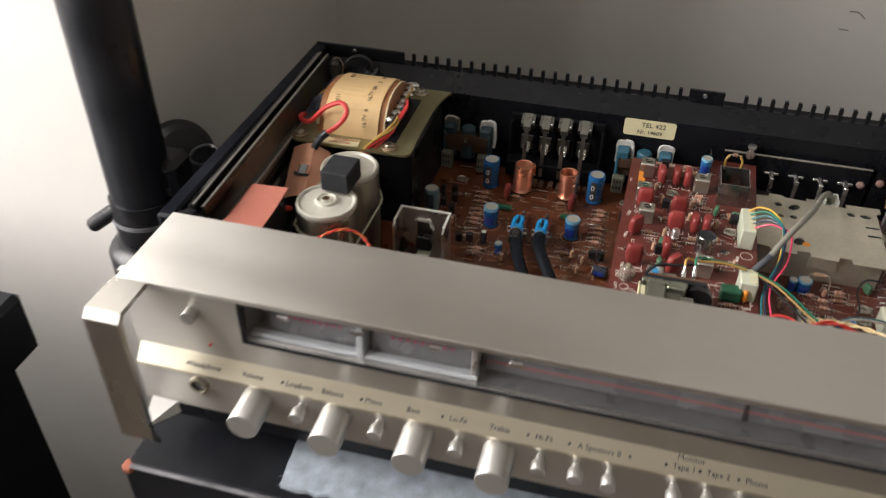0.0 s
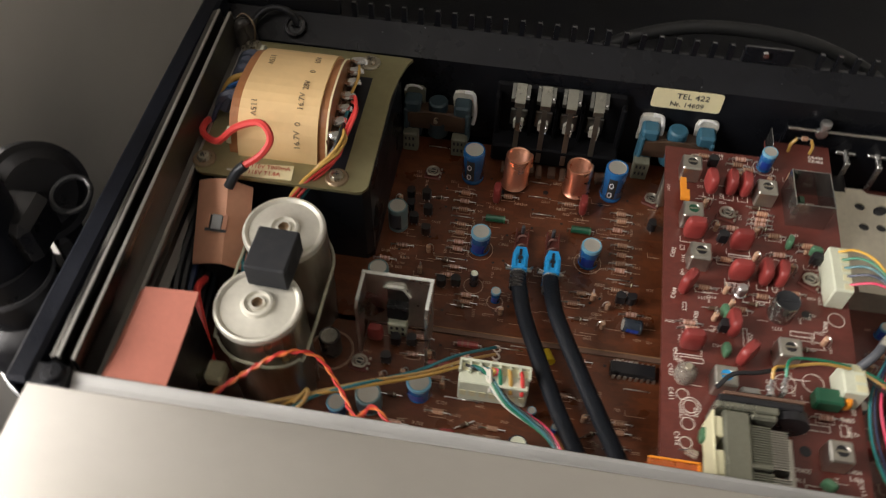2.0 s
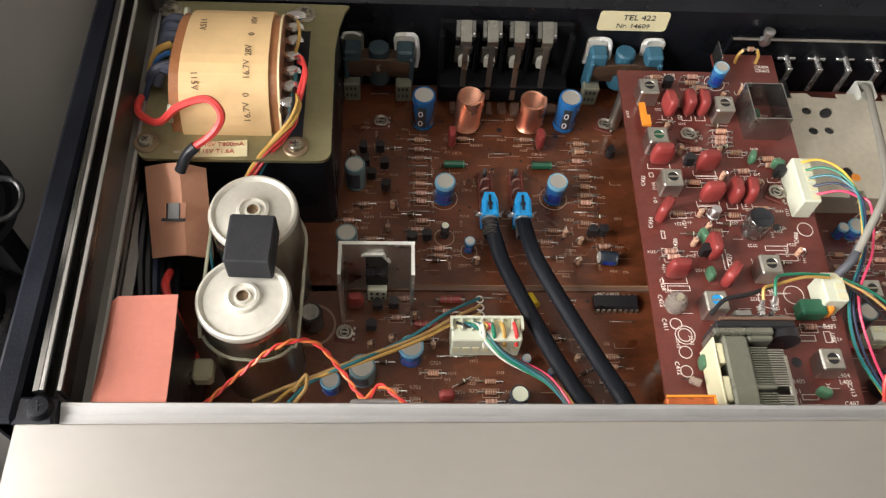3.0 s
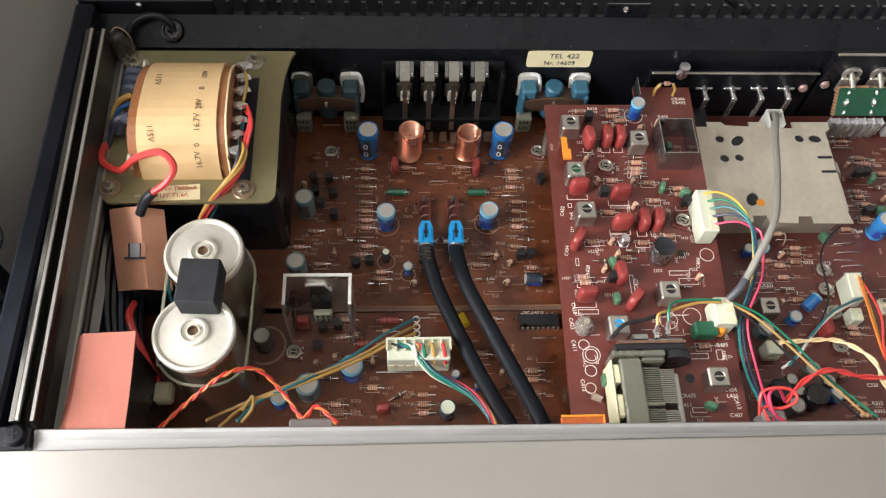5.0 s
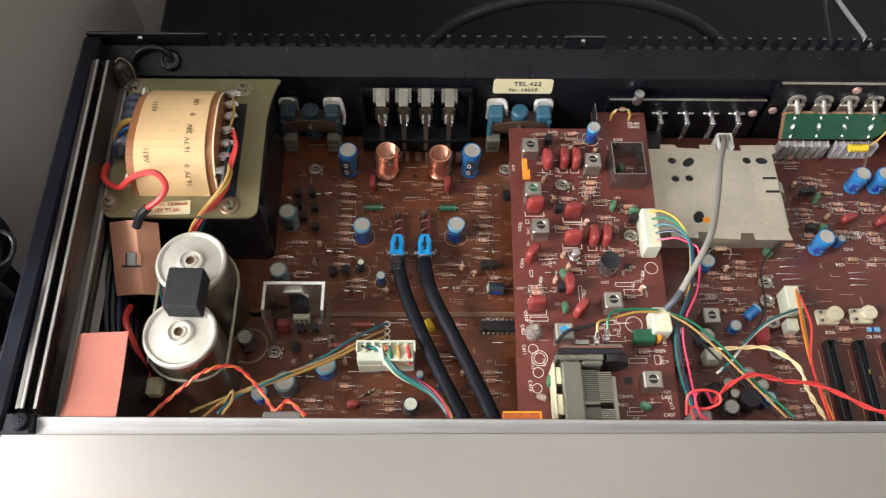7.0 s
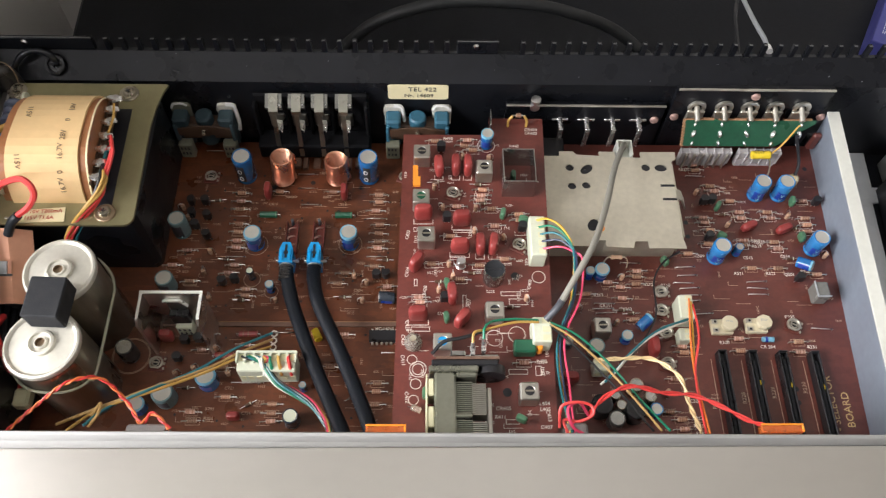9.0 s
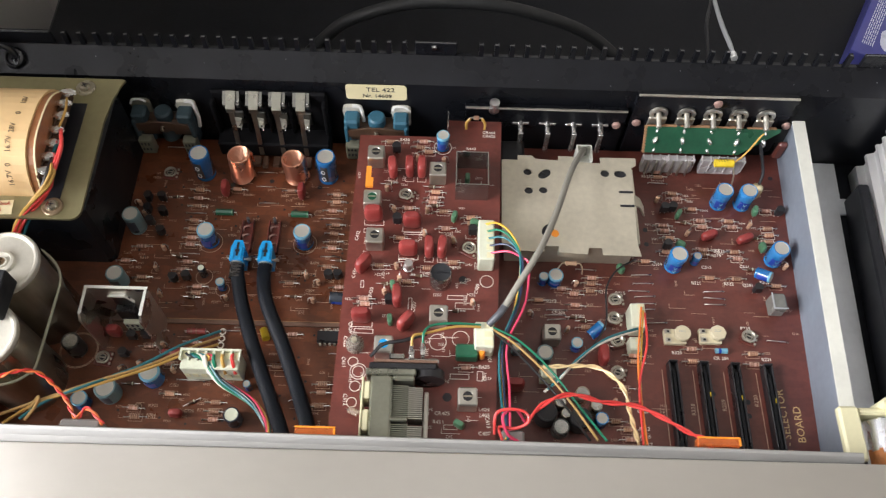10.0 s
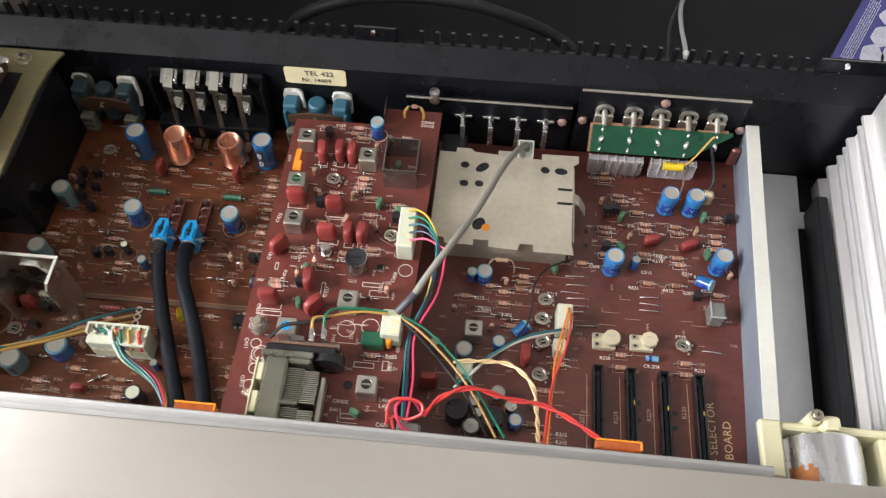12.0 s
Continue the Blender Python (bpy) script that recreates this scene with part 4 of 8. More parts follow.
words("110V T800mA", 0.0030, Matrix.Translation((0.0455, 0.2414, 0.0562)) @ Matrix.Rotation(radians(3), 4, "Z"), REDINK, tag)
words("115V T1.6A", 0.0030, Matrix.Translation((0.0435, 0.2378, 0.0562)) @ Matrix.Rotation(radians(2), 4, "Z"), REDINK, tag)

def big_can(x, y):
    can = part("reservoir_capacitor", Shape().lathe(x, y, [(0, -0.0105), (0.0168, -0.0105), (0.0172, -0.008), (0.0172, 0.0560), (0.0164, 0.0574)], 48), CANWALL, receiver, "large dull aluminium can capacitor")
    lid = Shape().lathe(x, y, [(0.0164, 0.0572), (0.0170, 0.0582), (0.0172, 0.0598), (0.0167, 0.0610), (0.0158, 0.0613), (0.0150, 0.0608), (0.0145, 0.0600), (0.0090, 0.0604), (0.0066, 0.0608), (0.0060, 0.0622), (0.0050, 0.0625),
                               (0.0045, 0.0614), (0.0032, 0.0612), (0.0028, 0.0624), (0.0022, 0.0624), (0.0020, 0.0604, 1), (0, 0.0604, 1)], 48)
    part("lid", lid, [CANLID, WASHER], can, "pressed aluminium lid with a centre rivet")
    return can


big_can(0.0620, 0.2060)
can = big_can(0.0618, 0.1690)
block = Shape().box(-0.0083, 0.0083, -0.0100, 0.0100, 0, 0.0125, c=0.0007, at=Matrix.Translation((0.0644, 0.1862, 0.0618)) @ Matrix.Rotation(radians(-2), 4, "Z"))
part("foam_block", block, FOAM, receiver, "dark grey foam block laid over the capacitors")
loop = []
for k in range(24):
    a = 2 * math.pi * k / 24
    loop.append((0.0619 + 0.0183 * math.cos(a), (0.2060 if math.sin(a) >= 0 else 0.1690) + 0.0183 * math.sin(a), 0.0470 - 0.010 * (math.cos(a) > 0) * abs(math.cos(a))))
part("binding_cord", Shape().tube([*loop, loop[0]], 0.0007, 6, step=2), SOCKET, receiver, "cord tied round both capacitors")

# Copper-coloured insulating sheets.
grid = []
for i in range(7):
    v = i / 6
    row = []
    for j in range(9):
        u = j / 8
        bend = 0.0062 * math.sin(0.5 * math.pi * u / 0.625) if u <= 0.625 else 0.0062 * (1 - 1.05 * (u - 0.625) / 0.375)
        row.append((0.0142 + 0.0245 * u + 0.004 * v, 0.2340 - 0.0330 * v - 0.002 * bend / 0.006, 0.0500 - 0.0170 * v + bend))
    grid.append(row)
flap = part("copper_sheet", Shape().sheet(grid, 0.0006), COPPER, receiver, "curved copper-faced insulating sheet with a slot")
tilt = Matrix.Translation((0.0282, 0.2140, 0.0474)) @ Matrix.Rotation(radians(27), 4, "X")
part("slot", Shape().box(-0.0048, 0.0046, -0.0038, 0.0034, 0, 0.0004, at=tilt), BLACK, flap)
part("slot_tongue", Shape().box(-0.0022, 0.0022, -0.0028, 0.0036, 0.0004, 0.0010, c=0.0002, at=tilt), GREYPLASTIC, flap, "grey metal tongue in the slot")
for s, q in ((-1, 0.0040), (1, 0.0042)):
    part("slot_lip", Shape().box(-0.0014, 0.0014, -0.0026, 0.0036, 0, 0.0008, at=tilt @ Matrix.Translation((s * q, 0, 0.0008)) @ Matrix.Rotation(radians(-28), 4, "Y")), COPPER, flap)
part("grey_clip", Shape().box(0.0265, 0.0292, 0.2325, 0.2385, 0.0500, 0.0512, c=0.0003).box(0.0265, 0.0292, 0.2373, 0.2385, 0.0512, 0.0560, c=0.0003), TIN, flap, "grey metal clip at the top of the sheet")
grid = []
for i in range(8):
    v = i / 7
    row = []
    for j in range(8):
        u = j / 7
        row.append((0.0165 + 0.0238 * u + 0.0015 * v * u - 0.0008 * v * (1 - u), 0.1665 - 0.0420 * v + 0.0008 * u, 0.0660 - 0.0035 * max(0, 0.12 - u) / 0.12 - 0.0010 * math.sin(3 * v) + 0.0004 * u))
    grid.append(row)
part("salmon_sheet", Shape().sheet(grid, 0.0008), SALMON, receiver, "salmon-pink insulating sheet over the mains switch")
part("mains_switch", Shape().box(0.0185, 0.0395, 0.1290, 0.1640, 0.005, 0.0635, c=0.001), PLASTIC, receiver)
part("fuse_holder", Shape().box(0.0190, 0.0385, 0.2050, 0.2330, 0.0, 0.0330, c=0.001), PLASTIC, receiver)
cords = [([(0.0130 + 0.0016 * k, 0.2950, 0.030 - 0.004 * k), (0.0118 + 0.0017 * k, 0.2500, 0.034 - 0.004 * k), (0.0135 + 0.0022 * k, 0.2000, 0.034 - 0.003 * k), (0.0185 + 0.0025 * k, 0.1600, 0.020)], "sheath" if k != 2 else "navy") for k in range(6)]
for pts, c in cords:
    part("mains_wire", Shape().tube(pts, 0.0020, 8), WIRE[c], receiver, "black and blue mains wires along the side")
relief = part("strain_relief", Shape().lathe(0, 0, [(0.0056, -0.001), (0.0060, 0.0010), (0.0052, 0.0026), (0.0040, 0.0030), (0.0038, 0.0012), (0, 0.0012)], 24, at=Matrix.Translation((0.0325, 0.3345, 0.0579)) @ Matrix.Rotation(radians(37), 4, "X")), PLASTIC, receiver,
              "black cord grip in the rear ledge")
part("slot", Shape().box(0.0302, 0.0348, 0.3330, 0.3338, 0.0586, 0.0602, c=0.0002).box(0.0318, 0.0326, 0.3312, 0.3362, 0.0590, 0.0604, c=0.0002), BLACKSHEET, relief)
part("cord", Shape().tube([(0.0330, 0.3350, 0.0590), (0.0305, 0.3358, 0.0650), (0.0245, 0.3361, 0.0672), (0.0185, 0.3350, 0.0664), (0.0138, 0.3331, 0.0628), (0.0112, 0.3300, 0.0585), (0.0108, 0.3265, 0.0480), (0.0125, 0.3200, 0.0380), (0.0130, 0.3000, 0.0330)], 0.0017, 10), WIRE["sheath"], relief, "black cord arching out of the grip")
part("cord_boot", Shape().tube([(0.0112, 0.3262, 0.0480), (0.0110, 0.3250, 0.0600), (0.0095, 0.3235, 0.0655), (0.0080, 0.3215, 0.0640), (0.0085, 0.3205, 0.0520)], 0.0036, 12), SLEEVE, relief, "glossy black boot beside the side rail")
part("binding_wire", Shape().tube([(0.0060, 0.3245, 0.0672), (0.0085, 0.3262, 0.0690), (0.0118, 0.3250, 0.0695), (0.0147, 0.3232, 0.0675), (0.0158, 0.3218, 0.0640), (0.0148, 0.3215, 0.0570)], 0.00035, 7), WASHER, relief, "thin brass-coloured binding wire")

# ---- circuit boards ----
def board(name, poly, z, material, label, thick=0.0016):
    return part(name, Shape().prism(poly, "z", z - thick, z), material, receiver, label)


amp = board("amplifier_board", [(0.0170, 0.2065), (0.2420, 0.2065), (0.2420, 0.3255), (0.0170, 0.3255)], 0.0, PCB, "dark brown amplifier circuit board crowded with parts")
tone = board("tone_board", [(0.0170, 0.1150), (0.3050, 0.1150), (0.3050, 0.2035), (0.0170, 0.2035)], 0.0, PCB, "dark brown tone-control circuit board")
part("board_gap_rail", Shape().box(0.0905, 0.2500, 0.2037, 0.2063, -0.0105, 0.0010), GAPBROWN, receiver, "dull brown strip between the two boards")
part("rail_edge", Shape().box(0.0905, 0.2500, 0.2059, 0.2063, 0.0010, 0.0014), PCBEDGE, receiver)
B2 = 0.035
fm = board("tuner_board", [(0.2192, 0.1150), (0.2966, 0.1150), (0.3022, 0.3180), (0.2715, 0.3180), (0.2715, 0.3062), (0.2230, 0.3062)], B2, PCB2, "raised red-brown tuner circuit board")
RZ = 0.005
sel = board("selector_board", [(0.2960, 0.1150), (0.4610, 0.1150), (0.4713, 0.3220), (0.2980, 0.3220)], RZ, PCBR, "maroon selector circuit board")
post = Shape().lathe(0, 0, [(0, -0.0105), (0.003, -0.0105), (0.003, B2 - 0.0017), (0, B2 - 0.0017)], 12).mesh("standoff", TIN)
for x, y in ((0.2317, 0.1663), (0.2934, 0.2163), (0.2280, 0.3000), (0.2980, 0.3120)):
    again("standoff", post, receiver, Matrix.Translation((x, y, 0)))

# Axial resistors on shared meshes: body with bands and bent leads.
def axial(name, r, length, span, mats, bands):
    sh = Shape().cyl((-length / 2, 0, 0), (length / 2, 0, 0), r, seg=8)
    for b in bands:
        sh.cyl((length * b - 0.0003, 0, 0), (length * b + 0.0003, 0, 0), r * 1.06, seg=8, m=1, cap0=False, cap1=False)
    for s in (-1, 1):
        sh.cyl((s * length / 2, 0, 0), (s * span / 2, 0, 0), 0.0003, seg=5, m=2, cap0=False)
        sh.cyl((s * span / 2, 0, 0.0002), (s * span / 2, 0, -0.003), 0.0003, seg=5, m=2)
    return sh.mesh(name, mats)


R1 = axial("resistor", 0.00118, 0.0045, 0.0110, [RESTAN, BAND, LEAD], (-0.3, -0.08, 0.12, 0.36))
R2 = axial("resistor", 0.00115, 0.0046, 0.0112, [RESPINK, BAND, LEAD], (-0.3, -0.1, 0.3))
RG = axial("resistor", 0.0019, 0.0098, 0.0130, [DARKGREEN, GREENDIP, LEAD], (0.45,))
RRED = axial("resistor", 0.0017, 0.0095, 0.0125, [REDFILM, BAND, LEAD], (-0.25, 0.02))
LINK = Shape().cyl((-0.0055, 0, 0), (0.0055, 0, 0), 0.0003, seg=5).cyl((-0.0055, 0, 0.0002), (-0.0055, 0, -0.001), 0.0003, seg=5).cyl((0.0055, 0, 0.0002), (0.0055, 0, -0.001), 0.0003, seg=5).mesh("wire_link", LEAD)
def glyphs(sh, x, y, z, n, upright=False, size=0.0012):
    """Print too small to read, as short strokes."""
    t = 0.00018
    for q in range(n):
        o = 0.78 * size * q
        bars = [(o, o + t, 0, size)]
        bars += [(o + t, o + 0.5 * size, v, v + t) for v in ((0, size - t) if rnd.random() < 0.6 else (0.45 * size,))]
        for a, b, c, d in bars:
            if upright:
                a, b, c, d = -d, -c, a, b
            sh.box(x + a, x + b, y + c, y + d, z, z + 0.00012)


def lines(parent, x0, x1, y0, y1, z, n, material, holes=()):
    """Thin printed wiring lines and designators scattered over a board."""
    sh = Shape()
    for k in range(n):
        x, y = rnd.uniform(x0, x1), rnd.uniform(y0, y1)
        ln = rnd.uniform(0.003, 0.010)
        if rnd.random() < 0.55:
            sh.box(x, x + ln, y, y + 0.0002, z, z + 0.0001)
            if rnd.random() < 0.4:
                sh.box(x, x + 0.0002, y + 0.0002, y + 0.0026, z, z + 0.0001)
        else:
            glyphs(sh, x, y, z, rnd.choice((3, 4, 4, 5)), rnd.random() < 0.25)
    return tagged(part("printed_legend", sh, material, parent), kind="stuff")


def strew(where, z, parent, dim, outline=True):
    """Resistors at the places of a list, with printed outlines and unreadable designators."""
    sh = Shape()
    for k, (x, y) in enumerate(where):
        again("resistor", R1 if rnd.random() < 0.6 else R2, parent, Matrix.Translation((x, y, z + 0.0013)) @ Matrix.Rotation(radians(rnd.uniform(-4, 4)), 4, "Z"))
        if outline and rnd.random() < 0.88:
            for a, b, c, d in ((-0.0036, 0.0036, 0.0018, 0.0020), (-0.0036, 0.0036, -0.0020, -0.0018), (-0.0036, -0.0034, -0.0018, 0.0018), (0.0034, 0.0036, -0.0018, 0.0018)):
                sh.box(x + a, x + b, y + c, y + d, z, z + 0.00012)
        s = 1 if rnd.random() < 0.7 else -1
        glyphs(sh, x + s * 0.0080 - 0.0015, y + rnd.uniform(-0.0014, 0.0006), z, rnd.choice((0, 4, 4)))
    p = part("printed_legend", sh, dim, parent)
    tagged(p, kind="stuff")


HOLE = Shape().lathe(0, 0, [(0.0007, 0.0), (0.0007, 0.00008), (0, 0.00008)], 8).mesh("drill_hole", BLACK)
RES_A = [(0.1281, 0.2882), (0.1282, 0.2825), (0.1283, 0.277), (0.1286, 0.2672), (0.1287, 0.2618), (0.1288, 0.2561), (0.1289, 0.2516), (0.1292, 0.2405), (0.1263, 0.2355), (0.1017, 0.2496), (0.0947, 0.2403),
         (0.1057, 0.2302), (0.1369, 0.2254), (0.1369, 0.2215)]
RES_B = [(0.2083, 0.2874), (0.2086, 0.2825), (0.2067, 0.2765), (0.2093, 0.267), (0.2089, 0.2612), (0.2086, 0.2559), (0.2084, 0.2517), (0.207, 0.2399), (0.1908, 0.2355), (0.1869, 0.2292), (0.2144, 0.2273),
         (0.1500, 0.2893), (0.1815, 0.2893)]
RES_C = [(0.1402, 0.1929), (0.1571, 0.1601), (0.1571, 0.1553), (0.1571, 0.1511), (0.116, 0.1562), (0.1176, 0.1515), (0.2105, 0.1712), (0.2102, 0.1668), (0.2097, 0.1596), (0.1856, 0.1804), (0.1921, 0.1987),
         (0.1201, 0.1992), (0.1175, 0.19), (0.1300, 0.1800), (0.1330, 0.1640)]
strew(RES_A, 0.0, amp, INKDIM)
strew(RES_B, 0.0, amp, INKDIM)
strew(RES_C, 0.0, tone, INKDIM)
lines(amp, 0.092, 0.222, 0.210, 0.300, 0.0, 110, INKDIM)
lines(tone, 0.090, 0.216, 0.130, 0.200, 0.0, 75, INKDIM)
for x, y in ((0.1283, 0.2727), (0.1289, 0.2461), (0.1656, 0.3021), (0.1661, 0.2921), (0.1691, 0.2808), (0.1094, 0.3186), (0.2080, 0.2465), (0.2075, 0.2715), (0.2093, 0.2560)):
    again("wire_link", LINK, amp, Matrix.Translation((x, y, 0.0007)))
hr = random.Random(21)
for k in range(70):
    again("drill_hole", HOLE, amp if k < 46 else tone, Matrix.Translation((hr.uniform(0.100, 0.215), hr.uniform(0.212, 0.308) if k < 46 else hr.uniform(0.132, 0.200), 0.0001)))
for x, y in ((0.1404, 0.172), (0.1662, 0.2020), (0.1604, 0.2000), (0.2177, 0.1885), (0.1460, 0.1718)):
    again("wire_link", LINK, tone, Matrix.Translation((x, y, 0.0007)))
for x, y in ((0.1452, 0.2726), (0.1883, 0.2725)):
    again("green_resistor", RG, amp, Matrix.Translation((x, y, 0.0026)), "green cylindrical resistor")
again("red_resistor", RRED, tone, Matrix.Translation((0.1412, 0.1985, 0.0024)), "dull red axial part")
again("red_resistor", RRED, tone, Matrix.Translation((0.1300, 0.1862, 0.0024)))

# Electrolytic capacitors.
def ecap(x, y, z, r, h, parent, look_="blue", lean=None, label=""):
    """An upright can: sleeve, crimp, rolled top edge, bare aluminium end and a printed stripe."""
    sleeve, stripe, top = {"blue": (BLUECAP, DARKBLUE, CAPTOP), "stripe": (BLUECAP, BLACKINK, CAPTOP), "pale": (BLUECAP, DARKBLUE, CAPTOP), "sky": (SKYBLUE, DARKBLUE, CAPTOP), "dark": (DARKCAP, DARKBLUE, CAPTOP), "teal": (TEALCAP, DARKCAP, CAPTOP),
                           "black": (PLASTIC, DARKCAP, PLASTIC), "white": (DARKCAP, DARKCAP, NYLON), "silver": (STEEL, DARKCAP, DARKGLASS), "grey": (SLEEVE, DARKCAP, DARKGLASS)}[look_]
    at = Matrix.Translation((x, y, z)) if lean is None else Matrix.Translation((x, y, z)) @ lean
    sh = Shape().lathe(0, 0, [(0, 0), (0.94 * r, 0), (r, 0.03 * h), (r, 0.10 * h), (0.93 * r, 0.13 * h), (r, 0.16 * h), (r, 0.86 * h), (r, 0.95 * h, 3), (0.93 * r, h, 3), (0.80 * r, h, 3), (0.78 * r, 0.985 * h, 2), (0, 0.985 * h, 2)], 22, at=at)
    if look_ in ("blue", "stripe", "pale", "sky", "dark", "teal"):
        n, a0, half = 6, radians(-100), radians(21 if look_ == "stripe" else 38)
        for k in range(n):
            a, b = a0 - half + 2 * half * k / n, a0 - half + 2 * half * (k + 1) / n
            q = 1.012 * r
            zs = (0.17 * h, 0.84 * h) if look_ not in ("pale", "sky") else (0.17 * h, 0.60 * h)
            sh.add([at @ Vector((q * math.cos(t), q * math.sin(t), w)) for t in (a, b) for w in zs], [(0, 2, 3, 1)], 1, True)
    ob = part("electrolytic_capacitor", sh, [sleeve, stripe, top, LIGHTBLUE if look_ in ("blue", "pale") else sleeve], parent, label)
    if look_ in ("stripe",):
        for k, w in enumerate((0.62 * h, 0.30 * h)):
            words("0", 1.0 * r, at @ Matrix.Translation((-0.26 * r, -1.03 * r, w)) @ Matrix.Rotation(radians(-10), 4, "Z") @ Matrix.Rotation(radians(90), 4, "X"), WHITEPAINT, parent)
    elif look_ in ("blue", "sky") and r > 0.004:
        for w in (0.65 * h, 0.35 * h) if look_ == "blue" else (0.44 * h, 0.20 * h):
            words("V", 0.75 * r, at @ Matrix.Translation((-0.18 * r, -1.03 * r, w)) @ Matrix.Rotation(radians(-10), 4, "Z") @ Matrix.Rotation(radians(90), 4, "X"), LIGHTBLUE, parent, "print_mark")
    return ob


BLUELAB = "blue electrolytic capacitor with a bare metal end"
ecap(0.1300, 0.3000, 0.0003, 0.0058, 0.0215, amp, "stripe", label="tall blue capacitor with a black zero-marked stripe")
ecap(0.2023, 0.3000, 0.0003, 0.0058, 0.0215, amp, "stripe", label="tall blue capacitor with a black zero-marked stripe")
for x, y, h, r, k in ((0.1396, 0.2540, 0.0145, 0.0049, "pale"), (0.1928, 0.2546, 0.0145, 0.0049, "pale"), (0.0974, 0.2619, 0.016, 0.0049, "teal"), (0.0946, 0.2270, 0.012, 0.0049, "teal"), (0.1394, 0.2330, 0.009, 0.0021, "white"),
                      (0.1506, 0.2255, 0.008, 0.0024, "pale")):
    ecap(x, y, 0.0003, r, h, amp, k, label=BLUELAB if k != "white" else "")
for x, y, h, r, k in ((0.0809, 0.1868, 0.013, 0.0048, "grey"), (0.1235, 0.1720, 0.011, 0.0054, "pale"), (0.1032, 0.1631, 0.011, 0.0056, "teal"), (0.0902, 0.1583, 0.008, 0.0042, "pale"), (0.1726, 0.1684, 0.007, 0.0019, "pale"), (0.1830, 0.1630, 0.006, 0.0016, "blue")):
    ecap(x, y, 0.0003, r, h, tone, k)
ecap(0.2185, 0.2192, 0.0036, 0.0034, 0.0085, amp, "dark", Matrix.Rotation(radians(-82), 4, "Y"))
ecap(0.1680, 0.1512, 0.0003, 0.0041, 0.010, tone, "white")
for x, y, r, p in ((0.1396, 0.2540, 0.0064, amp), (0.1928, 0.2546, 0.0064, amp), (0.1394, 0.2320, 0.0044, amp), (0.1506, 0.2245, 0.0036, amp), (0.0809, 0.1868, 0.0092, tone), (0.0809, 0.1868, 0.0098, tone)):
    part("printed_ring", Shape().lathe(x, y, [(r, 0.0001), (r + 0.0003, 0.0001), (r + 0.0003, 0.0002), (r, 0.0002), (r, 0.0001)], 32), INKDIM, p)

# Air coils: wound turns.
def air_coil(x, y, dx, dy):
    turns = [(x + 0.0066, y + 0.001, -0.001), (x + 0.0066, y + 0.002, 0.0015)]
    n = 17 * 16
    for k in range(n + 1):
        a = 2 * math.pi * k / 16
        r = 0.0060 + 0.0009 * max(0.0, 1 - k / 16)
        turns.append((x + dx * k / n + r * math.cos(a), y + dy * k / n + r * math.sin(a), 0.0016 + 0.0196 * k / n))
    turns += [(x + dx + 0.0058, y + dy + 0.0018, 0.0212), (x + dx + 0.0064, y + dy + 0.0022, 0.0200), (x + dx + 0.0068, y + dy + 0.002, 0.0120)]
    part("air_coil", Shape().tube(turns, 0.00072, 7, step=1), COIL, amp, "bright enamelled copper air coil")


air_coil(0.1520, 0.2985, 0.0009, 0.0018)
air_coil(0.1840, 0.2990, -0.0002, -0.0006)

# Small transistors, film capacitors, trimmers.
TO92 = Shape().prism([(0.0024 * math.cos(a), 0.0024 * math.sin(a)) for a in [radians(-40 + 260 * k / 10) for k in range(11)]], "z", 0.003, 0.0082).cyl((-0.0012, 0, 0), (-0.0012, 0, 0.003), 0.0003, seg=5, m=1)
TO92 = TO92.cyl((0.0012, 0, 0), (0.0012, 0, 0.003), 0.0003, seg=5, m=1).mesh("transistor", [PLASTIC, LEAD])
for x, y in ((0.101, 0.2802), (0.1088, 0.2802), (0.1023, 0.2721), (0.111, 0.2703), (0.1242, 0.2288), (0.131, 0.2297), (0.2085, 0.2327), (0.2136, 0.2334), (0.2231, 0.2793), (0.1120, 0.2580), (0.1050, 0.2640)):
    again("transistor", TO92, amp, Matrix.Translation((x, y, 0)) @ Matrix.Rotation(radians(rnd.choice((0, 90, 180))), 4, "Z"), "small black transistor")
for x, y in ((0.1161, 0.1947), (0.109, 0.1938), (0.1065, 0.1840)):
    again("transistor", TO92, tone, Matrix.Translation((x, y, 0)), "small black transistor")
def film(w, d, h, name="film_capacitor", material=REDFILM):
    """A dipped film capacitor: a rounded slab on two leads."""
    sh = Shape()
    n, rows = 20, []
    for j in range(9):
        v = math.pi * (j / 8 - 0.5)
        rows.append((math.copysign(abs(math.cos(v)) ** 0.38, 1), 0.5 * h * math.copysign(abs(math.sin(v)) ** 0.75, math.sin(v))))
    vs = []
    for c, zz in rows:
        for k in range(n):
            a = 2 * math.pi * k / n
            vs.append((0.5 * w * c * math.copysign(abs(math.cos(a)) ** 0.6, math.cos(a)), 0.5 * d * c * math.copysign(abs(math.sin(a)) ** 0.6, math.sin(a)), 0.0008 + 0.5 * h + zz))
    sh.add(vs, [(i * n + k, i * n + (k + 1) % n, (i + 1) * n + (k + 1) % n, (i + 1) * n + k) for i in range(8) for k in range(n)], 0, True)
    for s in (-1, 1):
        a = (s * 0.3 * w, 0, 0) if w > d else (0, s * 0.3 * d, 0)
        sh.cyl(a, (a[0], a[1], 0.002), 0.0003, seg=5, m=1)
    return sh.mesh(name, [material, LEAD])


